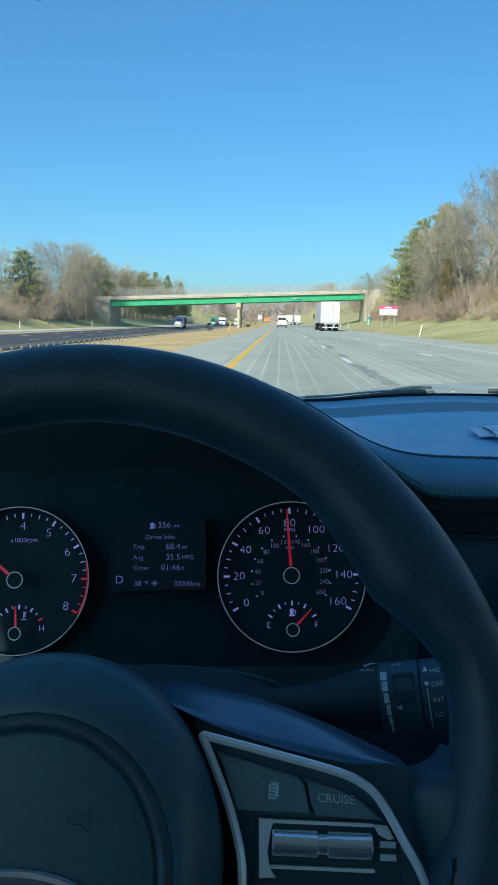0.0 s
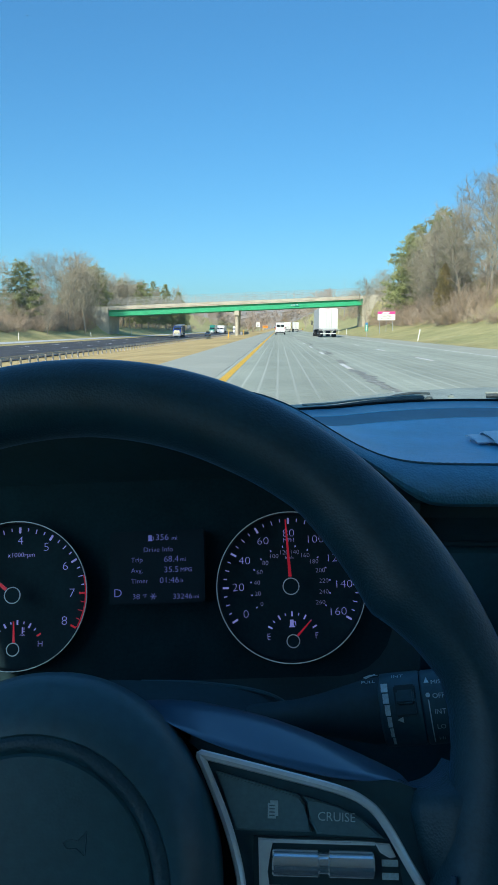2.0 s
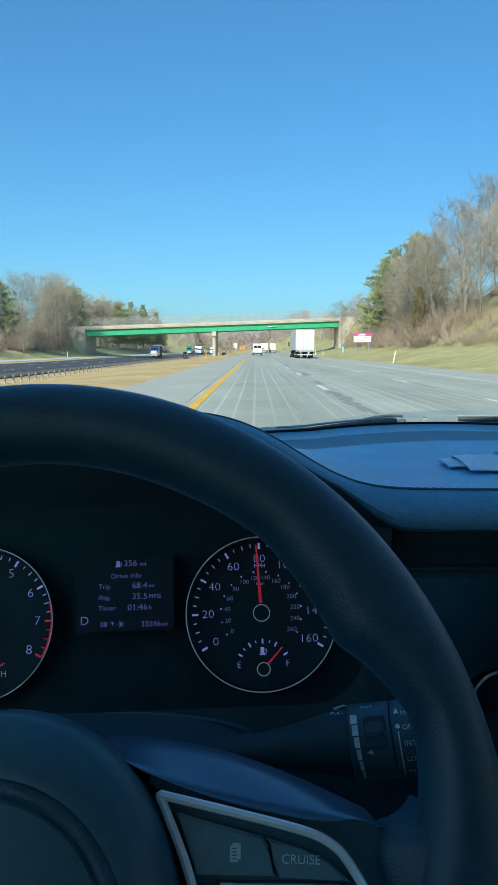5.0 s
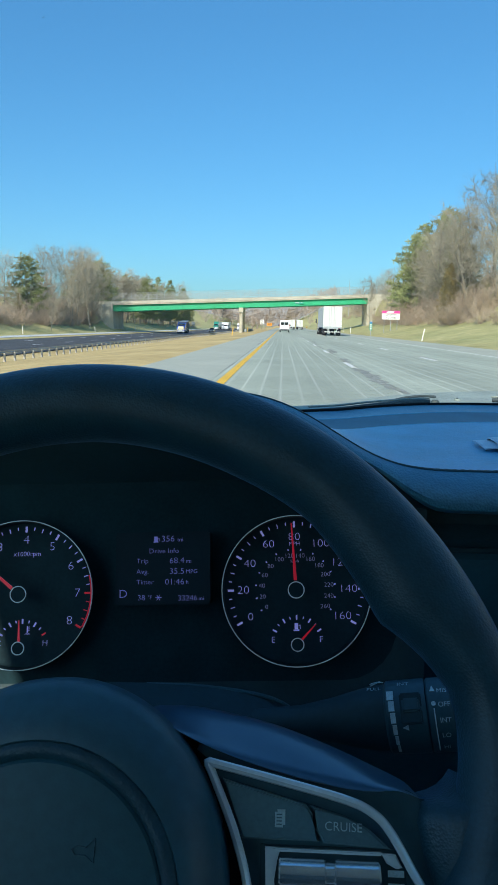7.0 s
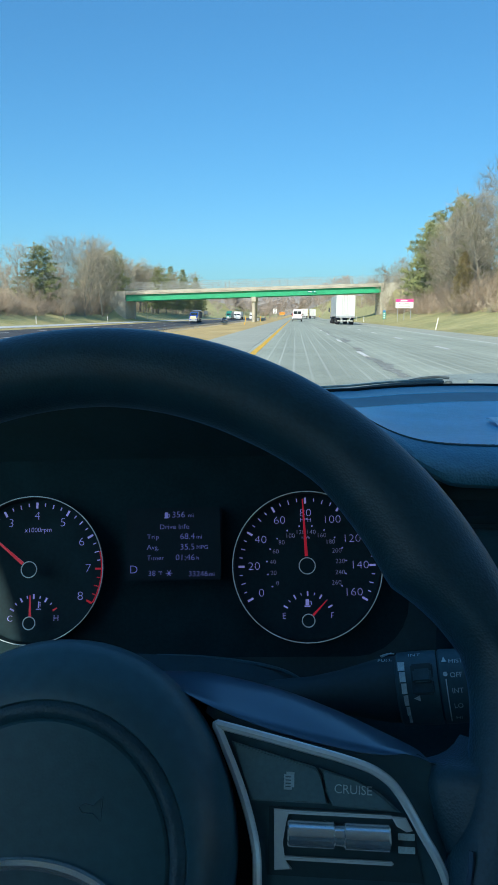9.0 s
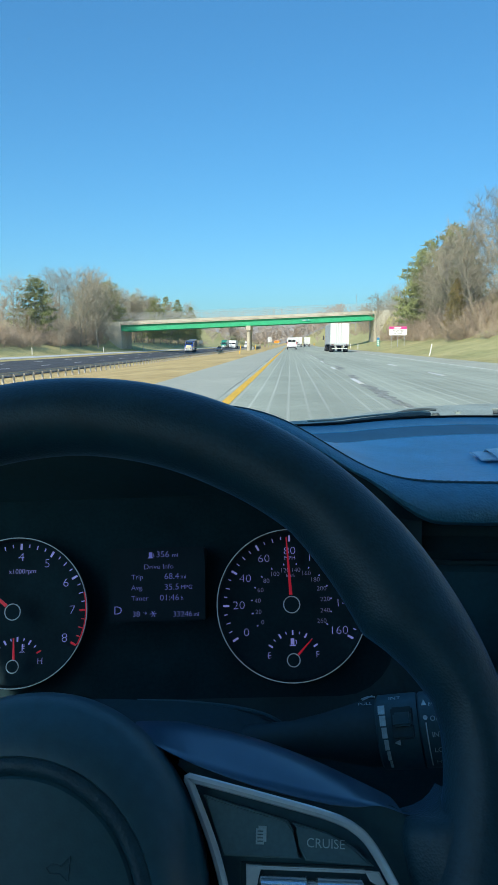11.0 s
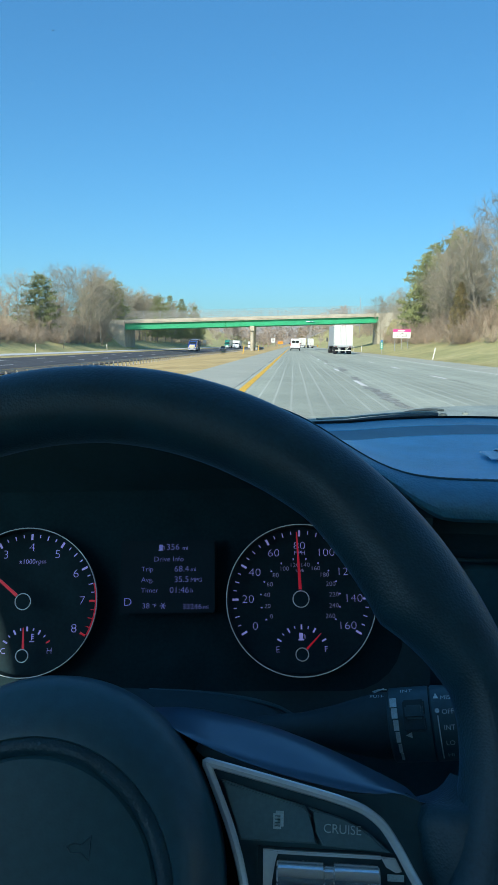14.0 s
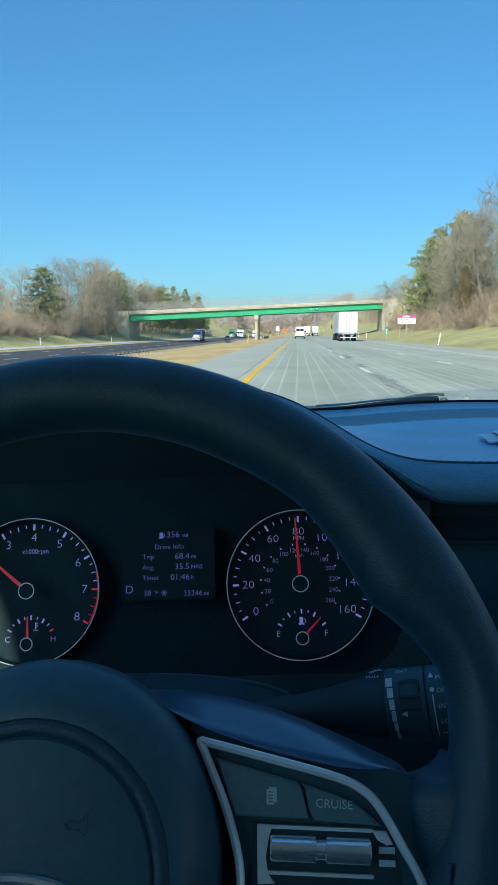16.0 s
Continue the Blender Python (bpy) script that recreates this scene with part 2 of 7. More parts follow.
# outside
M["grass"] = grass_mat()
M["road"] = tread_mat("pavement", (0.430, 0.468, 0.370), (0.64, 0.665, 0.565), 0.4, 9.6, 52, 3.0)
M["shoulder"] = mat("shoulder", (0.45, 0.465, 0.38), rough=0.9, vary=0.10, scale=0.3, bump=0.2, bump_scale=30)
M["salt"] = mat("dried_salt", (0.60, 0.62, 0.60), rough=0.9, vary=0.15, scale=0.4, bump=0.2, bump_scale=30)
M["asphalt"] = mat("asphalt", (0.070, 0.072, 0.075), rough=0.85, vary=0.25, scale=0.3, bump=0.3, bump_scale=40)
M["yellow"] = mat("yellow_line", (0.86, 0.50, 0.045), rough=0.8, vary=0.15, scale=2.0)
M["white"] = mat("white_line", (0.74, 0.74, 0.70), rough=0.8, vary=0.2, scale=2.0)
M["patch"] = mat("broken_patch", (0.335, 0.340, 0.285), rough=0.9, vary=0.45, scale=3.0, bump=0.6, bump_scale=25, color2=(0.42, 0.44, 0.39))
M["tar"] = mat("joint_sealer", (0.300, 0.305, 0.260), rough=0.8, vary=0.3, scale=1.5)
M["concrete"] = mat("concrete", (0.50, 0.465, 0.37), rough=0.9, vary=0.2, scale=0.5, bump=0.3, bump_scale=12)
M["green"] = mat("green_steel", (0.040, 0.42, 0.20), rough=0.5, vary=0.12, scale=0.8)
M["steel"] = mat("galvanised", (0.42, 0.44, 0.45), rough=0.45, metal=0.6, vary=0.15, scale=3)
M["fence"] = mat("fence_steel", (0.34, 0.355, 0.34), rough=0.6, metal=0.2, vary=0.15, scale=3)
M["wood"] = mat("weathered_post", (0.44, 0.41, 0.36), rough=0.9, vary=0.2, scale=6)
M["bark"] = mat("bark", (0.27, 0.25, 0.20), rough=0.95, vary=0.3, scale=3, rand=0.2)
M["twig"] = mat("twigs", (0.35, 0.315, 0.235), rough=0.95, vary=0.25, scale=0.8, rand=0.22)
# paler than the near twigs: the haze of distance is in the colour
M["twig_hazed"] = mat("hazed_far_twigs", (0.44, 0.37, 0.31), rough=0.95, vary=0.25, scale=0.05)
M["shrub"] = mat("shrub_stems", (0.40, 0.31, 0.225), rough=0.95, vary=0.3, scale=0.15, color2=(0.52, 0.42, 0.31))
M["needles"] = mat("pine_needles", (0.18, 0.225, 0.085), rough=0.8, vary=0.3, scale=0.7, color2=(0.36, 0.39, 0.16), rand=0.2)
M["cedar"] = mat("cedar_needles", (0.17, 0.16, 0.06), rough=0.85, vary=0.3, scale=0.7, color2=(0.33, 0.25, 0.10), rand=0.2)
M["hills"] = mat("far_hills", (0.30, 0.30, 0.29), rough=1.0, vary=0.2, scale=0.01)
M["rock"] = mat("cut_rock", (0.36, 0.33, 0.28), rough=0.95, vary=0.3, scale=0.7, bump=0.8, bump_scale=2.5)
M["sign_white"] = mat("sign_white", (0.78, 0.78, 0.76), rough=0.5, vary=0.05, scale=2)
M["sign_green"] = mat("sign_green", (0.01, 0.33, 0.24), rough=0.5, vary=0.08, scale=1)
M["sign_lime"] = mat("sign_panel_green", (0.03, 0.62, 0.36), rough=0.5, vary=0.05, scale=1)
M["sign_yellow"] = mat("sign_amber", (0.85, 0.45, 0.02), rough=0.5, vary=0.06, scale=1)
M["sign_orange"] = mat("sign_orange", (0.90, 0.32, 0.01), rough=0.5, vary=0.06, scale=1)
M["sign_pink"] = mat("sign_magenta", (0.72, 0.06, 0.30), rough=0.5, vary=0.06, scale=1)
M["sign_black"] = mat("sign_black", (0.02, 0.02, 0.02), rough=0.6)
M["trailer"] = mat("trailer_white", (0.66, 0.67, 0.63), rough=0.45, vary=0.09, scale=0.8)
M["trailer_grey"] = mat("trailer_side", (0.62, 0.64, 0.66), rough=0.4, vary=0.07, scale=0.8)
M["truck_blue"] = mat("truck_blue", (0.02, 0.07, 0.38), rough=0.25, coat=0.6, vary=0.05, scale=1)
M["trailer_blue"] = mat("trailer_blue", (0.05, 0.22, 0.50), rough=0.4, vary=0.06, scale=1)
M["truck_green"] = mat("truck_green", (0.02, 0.22, 0.16), rough=0.3, coat=0.4, vary=0.05, scale=1)
M["van_white"] = mat("van_white", (0.78, 0.79, 0.80), rough=0.3, coat=0.5, vary=0.04, scale=1)
M["cream"] = mat("cream_paint", (0.78, 0.74, 0.52), rough=0.35, coat=0.4, vary=0.06, scale=1)
M["car_dark"] = mat("car_dark", (0.05, 0.06, 0.07), rough=0.25, coat=0.6, vary=0.05, scale=1)
M["tinted"] = mat("tinted_glass", (0.015, 0.018, 0.022), rough=0.08, spec=0.7, vary=0.1, scale=2)
M["tyre"] = mat("tyre", (0.022, 0.022, 0.023), rough=0.85, vary=0.2, scale=5)
M["lamp_red"] = mat("tail_lamp", (0.45, 0.02, 0.02), rough=0.3)
M["lamp_clear"] = mat("head_lamp", (0.75, 0.75, 0.72), rough=0.15)
M["chassis"] = mat("chassis", (0.05, 0.05, 0.052), rough=0.7, vary=0.2, scale=3)

glass = bpy.data.materials.new("windscreen_glass")
glass.use_nodes = True
gn = glass.node_tree
gn.nodes.remove(gn.nodes["Principled BSDF"])
g_t, g_g, g_m, g_f = (gn.nodes.new(k) for k in ("ShaderNodeBsdfTransparent", "ShaderNodeBsdfGlossy", "ShaderNodeMixShader", "ShaderNodeFresnel"))
g_t.inputs[0].default_value = (0.93, 0.96, 0.97, 1)
g_g.inputs["Roughness"].default_value = 0.02
g_f.inputs[0].default_value = 1.15
gn.links.new(g_f.outputs[0], g_m.inputs[0])
gn.links.new(g_t.outputs[0], g_m.inputs[1])
gn.links.new(g_g.outputs[0], g_m.inputs[2])
g_d, g_x = gn.nodes.new("ShaderNodeBsdfTranslucent"), gn.nodes.new("ShaderNodeMixShader")      # a thin film of dust, added to veil the view as glare does
g_d.inputs[0].default_value = (0.8, 0.8, 0.78, 1)
g_x.inputs[0].default_value = 0.03
gn.links.new(g_m.outputs[0], g_x.inputs[1])
gn.links.new(g_d.outputs[0], g_x.inputs[2])
gn.links.new(g_x.outputs[0], gn.nodes["Material Output"].inputs[0])
M["glass"] = glass


# ---- mesh helpers ----
def put(name, bm, material, parent=None, label="", smooth=True, angle=40):
    """Links a bmesh as one mesh object."""
    bmesh.ops.recalc_face_normals(bm, faces=bm.faces)
    me = bpy.data.meshes.new(name)
    bm.to_mesh(me)
    bm.free()
    me.materials.append(M[material])
    if smooth:
        me.polygons.foreach_set("use_smooth", [True] * len(me.polygons))
        me.set_sharp_from_angle(angle=radians(angle))
    ob = new(name, me)
    ob.parent = parent
    if label:
        tagged(ob, label=label)
    return ob


part = put


def raw(name, verts, faces, material, parent=None, smooth=False):
    me = bpy.data.meshes.new(name)
    me.from_pydata(verts, [], faces)
    me.materials.append(M[material])
    if smooth:
        me.polygons.foreach_set("use_smooth", [True] * len(me.polygons))
    ob = new(name, me)
    ob.parent = parent
    return ob


def thing(name, m, label, category, group="", kind=""):
    ob = new(name)
    ob.empty_display_size = 0.1
    ob.matrix_basis = m
    return tagged(ob, label, category, group, kind)


def box(bm, c, s, bevel=0.0, rot=None):
    r = bmesh.ops.create_cube(bm, size=1.0, matrix=Matrix.Translation(c) @ (rot or Matrix()) @ Matrix.Diagonal((*s, 1)))
    if bevel:
        edges = list({e for v in r["verts"] for e in v.link_edges})
        bmesh.ops.bevel(bm, geom=edges, offset=bevel, segments=2, affect='EDGES')
    return bm


def boxed(c, s, bevel=0.0, rot=None):
    return box(bmesh.new(), c, s, bevel, rot)


def rod(bm, a, b, ra, rb=None, n=10):
    a, b = Vector(a), Vector(b)
    d = b - a
    q = d.to_track_quat("Z", "Y").to_matrix().to_4x4()
    bmesh.ops.create_cone(bm, cap_ends=True, segments=n, radius1=ra, radius2=ra if rb is None else rb, depth=d.length,
                          matrix=Matrix.Translation((a + b) / 2) @ q)
    return bm


def rodded(a, b, ra, rb=None, n=10):
    return rod(bmesh.new(), a, b, ra, rb, n)


def grid(bm, rows, closed_u=False, closed_v=False):
    """A surface through rows of points."""
    vs = [[bm.verts.new(p) for p in r] for r in rows]
    nr, nc = len(vs), len(vs[0])
    for i in range(nr if closed_v else nr - 1):
        for j in range(nc if closed_u else nc - 1):
            a, b, c, d = vs[i][j], vs[i][(j + 1) % nc], vs[(i + 1) % nr][(j + 1) % nc], vs[(i + 1) % nr][j]
            bm.faces.new((a, b, c, d))
    return vs


def tube(bm, pts, r, n=8, closed=False, flat=1.0):
    """A tube of radius r along points."""
    pts = [Vector(p) for p in pts]
    rows, k = [], len(pts)
    prev = None
    for i, p in enumerate(pts):
        a = pts[(i - 1) % k] if closed or i else p
        b = pts[(i + 1) % k] if closed or i < k - 1 else p
        t = (b - a).normalized()
        if prev is None:
            up = Vector((0, 0, 1)) if abs(t.z) < 0.9 else Vector((1, 0, 0))
            prev = (up - t * up.dot(t)).normalized()
        else:
            prev = (prev - t * prev.dot(t)).normalized()
        side = t.cross(prev)
        rr = r[i] if isinstance(r, (list, tuple)) else r
        rows.append([p + rr * (math.cos(f) * side + flat * math.sin(f) * prev) for f in (2 * math.pi * j / n for j in range(n))])
    vs = grid(bm, rows, closed_u=True, closed_v=closed)
    if not closed:
        bm.faces.new(vs[0][::-1])
        bm.faces.new(vs[-1])
    return bm


def tubed(pts, r, n=8, closed=False, flat=1.0):
    return tube(bmesh.new(), pts, r, n, closed, flat)


def slab(bm, outline, z0, z1):
    """A flat plate with the given outline (x, y) from z0 to z1."""
    lo = [bm.verts.new((x, y, z0)) for x, y in outline]
    hi = [bm.verts.new((x, y, z1)) for x, y in outline]
    bm.faces.new(hi)
    bm.faces.new(lo[::-1])
    n = len(lo)
    for i in range(n):
        bm.faces.new((lo[i], lo[(i + 1) % n], hi[(i + 1) % n], hi[i]))
    return bm


def slabbed(outline, z0, z1, bevel=0.0):
    bm = slab(bmesh.new(), outline, z0, z1)
    if bevel:
        es = [e for e in bm.edges if all(abs(v.co.z - z1) < 1e-7 for v in e.verts)]
        bmesh.ops.bevel(bm, geom=es, offset=bevel, segments=3, affect='EDGES')
    return bm


def smooth_path(pts, k=8, closed=False):
    """Catmull-Rom through the points."""
    pts = [Vector(p) for p in pts]
    n, out = len(pts), []
    for i in range(n if closed else n - 1):
        p = [pts[(i + d) % n] if closed else pts[min(max(i + d, 0), n - 1)] for d in (-1, 0, 1, 2)]
        for j in range(k):
            t = j / k
            out.append(0.5 * ((2 * p[1]) + (p[2] - p[0]) * t + (2 * p[0] - 5 * p[1] + 4 * p[2] - p[3]) * t * t + (3 * p[1] - p[0] - 3 * p[2] + p[3]) * t ** 3))
    return out if closed else out + [pts[-1]]


def lathe(profile, n=48, centre=(0, 0)):
    """Turns a profile of (radius, height) round the z axis."""
    bm = bmesh.new()
    grid(bm, [[(centre[0] + r * math.cos(2 * math.pi * j / n), centre[1] + r * math.sin(2 * math.pi * j / n), z) for j in range(n)] for r, z in profile], closed_u=True)
    bmesh.ops.remove_doubles(bm, verts=bm.verts, dist=1e-6)
    return bm


def words(name, text, size, material, parent, m, align='CENTER', label="", thick=0.0, thin=0.0, wide=1.0):
    """Flat lettering in Blender's own font."""
    cu = bpy.data.curves.new("lettering", 'FONT')
    cu.body, cu.size, cu.align_x, cu.align_y, cu.extrude = text, size, align, 'CENTER', thick
    cu.resolution_u = 3
    cu.offset = thin
    tmp = bpy.data.objects.new("lettering", cu)
    scene.collection.objects.link(tmp)
    me = bpy.data.meshes.new_from_object(tmp.evaluated_get(bpy.context.evaluated_depsgraph_get()))
    bpy.data.objects.remove(tmp)
    bpy.data.curves.remove(cu)
    me.name = name
    me.materials.clear()
    me.materials.append(M[material])
    ob = new(name, me)
    ob.parent = parent
    ob.matrix_basis = m @ Matrix.Diagonal((wide, 1, 1, 1))
    if label:
        tagged(ob, label=label)
    return ob


def flat_at(x, y, z, turn=0.0):
    return pose(x, y, z, 0, 0, turn)

# ---- the car's inside ----
WHEEL_X = -0.0946           # the driver's middle line
CAR_X = 0.27                # the car's middle line


def bump(x):
    """Rise of the dashboard over the instruments."""
    return 0.058 * math.exp(-((x + 0.0975) / (0.1425 if x > -0.0975 else 0.30)) ** 4)


def screen_y(x):
    """Where the windscreen meets the dashboard."""
    d = abs(x - CAR_X)
    return 1.015 - 2.6 * d * d if d < 0.2 else 0.911 - 0.40 * (d - 0.2)


def lip_y(x):
    return 0.53 + 0.10 * max(0.0, abs(x - CAR_X) - 0.75)


XS = [-0.62 + 1.78 * i / 200 for i in range(201)]


def dash_row(y_of, z_of):
    return [(x, y_of(x), z_of(x)) for x in XS]


def build_dashboard():
    dash = thing("dashboard", pose(0, 0, 0), "dark soft-touch dashboard coloured with the sky's blue light, with a stitched seam and a hooded instrument bay", "dashboard", kind="structure")
    bm = bmesh.new()
    rows = []
    for k in range(13):     # upper pad, from the seam forward
        f = k / 12
        rows.append(dash_row(lambda x: lip_y(x) + f * (screen_y(x) * 0.80 + 0.01 - lip_y(x)),
                             lambda x: 1.083 - 0.004 * math.sin(math.pi * f) + bump(x) * math.cos(f * math.pi / 2) ** 0.7 + 0.0003 * noise.noise((x * 9, f * 5, 0))))
    grid(bm, rows)
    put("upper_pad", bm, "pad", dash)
    bm = bmesh.new()        # sunken strip that rises to the edge of the demister slot
    ledge = lambda x: screen_y(x) * 0.80 + 0.01
    far = lambda x, f: ledge(x) + f * (screen_y(x) - ledge(x))
    grid(bm, [dash_row(ledge, lambda x: 1.083), dash_row(lambda x: ledge(x) + 0.002, lambda x: 1.0815), dash_row(lambda x: ledge(x) + 0.004, lambda x: 1.0785),
              dash_row(lambda x: far(x, 0.25), lambda x: 1.0795), dash_row(lambda x: far(x, 0.45), lambda x: 1.0812),
              dash_row(lambda x: far(x, 0.52), lambda x: 1.0822), dash_row(lambda x: far(x, 0.56), lambda x: 1.0820)])
    put("demister_strip", bm, "strip", dash)
    bm = bmesh.new()
    grid(bm, [dash_row(lambda x: far(x, 0.56), lambda x: 1.0820), dash_row(lambda x: far(x, 0.59), lambda x: 1.0800),
              dash_row(lambda x: far(x, 0.80), lambda x: 1.0805), dash_row(lambda x: far(x, 0.97), lambda x: 1.0830)])
    put("demister_slot", bm, "lip", dash, "smooth demister channel below the glass")
    # thin pale tubes that stand for the gloss highlights on both edges
    put("pad_edge", tubed([(x, ledge(x) + 0.0004, 1.0826) for x in XS[::2]], 0.0010, 6), "edge", dash)
    put("slot_edge", tubed([(x, far(x, 0.54), 1.0820) for x in XS[::2]], 0.0012, 6), "edge", dash)
    put("glass_seal", tubed([(x, screen_y(x) - 0.004, 1.0838) for x in XS[::2]], 0.0022, 6), "rubber", dash, "black seal at the foot of the glass")
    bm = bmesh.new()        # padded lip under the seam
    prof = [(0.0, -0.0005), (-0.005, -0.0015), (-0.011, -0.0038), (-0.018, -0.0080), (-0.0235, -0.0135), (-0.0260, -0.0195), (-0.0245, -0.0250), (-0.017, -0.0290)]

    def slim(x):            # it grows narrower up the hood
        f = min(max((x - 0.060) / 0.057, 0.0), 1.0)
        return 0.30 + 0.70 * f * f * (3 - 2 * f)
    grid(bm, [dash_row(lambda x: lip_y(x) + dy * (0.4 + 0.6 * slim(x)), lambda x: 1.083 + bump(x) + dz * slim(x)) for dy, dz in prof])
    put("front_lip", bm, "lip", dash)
    # underside in a darker colour than the lip: its shade is painted, wider up the hood
    bm = bmesh.new()
    under = [(-0.017, -0.0290, 1), (-0.004, -0.0305, 0), (0.012, -0.0315, 0), (0.036, -0.0300, 0)]
    grid(bm, [dash_row(lambda x: lip_y(x) + dy * (0.4 + 0.6 * slim(x)) + 0.0005, lambda x: 1.083 + bump(x) + dz * (slim(x) if edge else 1.0)) for dy, dz, edge in under])
    put("lip_underside", bm, "shroud", dash, "underside of the padded lip, coloured dark for its shade")
    seam = bmesh.new()
    tube(seam, [(x, lip_y(x) - 0.0005, 1.0826 + bump(x)) for x in XS], 0.0012, 6)
    put("seam", seam, "black", dash, "dark recessed seam")
    for i in range(110):    # stitches along the seam
        x = 0.10 + i * 0.0062
        b = bmesh.new()
        tube(b, [(x, lip_y(x) + 0.0034, 1.0830 + bump(x)), (x + 0.002, lip_y(x) + 0.0034, 1.0831 + bump(x + 0.002)), (x + 0.004, lip_y(x) + 0.0034, 1.0828 + bump(x + 0.004))], 0.00018, 4)
        put("stitch", b, "thread", dash)
    # recess below the lip, its dark colour carrying the lip's shade
    bm = bmesh.new()
    R = [x for x in XS if x >= 0.100]
    prof = [(0.012, 1.053), (0.030, 1.053), (0.035, 1.044), (0.034, 1.032), (0.028, 1.027), (0.022, 1.022), (0.024, 1.016), (0.030, 1.012)]
    grid(bm, [[(x, lip_y(x) + dy, z) for x in R] for dy, z in prof])
    put("shadow_gap", bm, "shroud", dash)
    bm = bmesh.new()        # lower panel
    prof = [(0.030, 1.012), (0.022, 1.006), (0.020, 0.98), (0.030, 0.93), (0.050, 0.86), (0.075, 0.78), (0.10, 0.66), (0.16, 0.45)]
    grid(bm, [[(x, lip_y(x) + dy, z) for x in R] for dy, z in prof])
    put("lower_panel", bm, "soft", dash)
    bm = bmesh.new()
    tube(bm, [(x, lip_y(x) + 0.024, 1.013) for x in R], 0.0022, 6)
    put("trim_line", bm, "shroud", dash)
    bm = bmesh.new()        # panel under the instruments
    L = [x for x in XS if x <= 0.135]
    prof = [(0.02, 0.90), (0.0, 0.885), (0.01, 0.84), (0.06, 0.72), (0.16, 0.45)]
    grid(bm, [[(x, 0.53 + dy, z) for x in L] for dy, z in prof])
    put("knee_panel", bm, "black", dash)
    # centre stack with a round vent beside the wheel
    bm = boxed((0.300, 0.525, 0.93), (0.19, 0.05, 0.17), 0.012)
    put("centre_stack", bm, "piano", dash, "gloss black centre stack")
    put("stack_edge", tubed(smooth_path([(0.206, 0.506, 1.01), (0.203, 0.500, 0.95), (0.205, 0.500, 0.87)], 8), 0.003, 8), "soft", dash)
    put("vent_ring", tubed([(0.196 + 0.024 * math.cos(a), 0.535 - 0.006, 0.905 + 0.034 * math.sin(a)) for a in (radians(80 + 10 * i) for i in range(16))], 0.0014, 6), "chrome", dash, "thin chrome vent ring")
    bm = lathe([(0.0, -0.03), (0.024, -0.03), (0.028, 0.0), (0.030, 0.004)], 32)
    ob = put("vent_well", bm, "black", dash)
    ob.matrix_basis = pose(0.196, 0.545, 0.905, 90, 0, 0)
    return dash


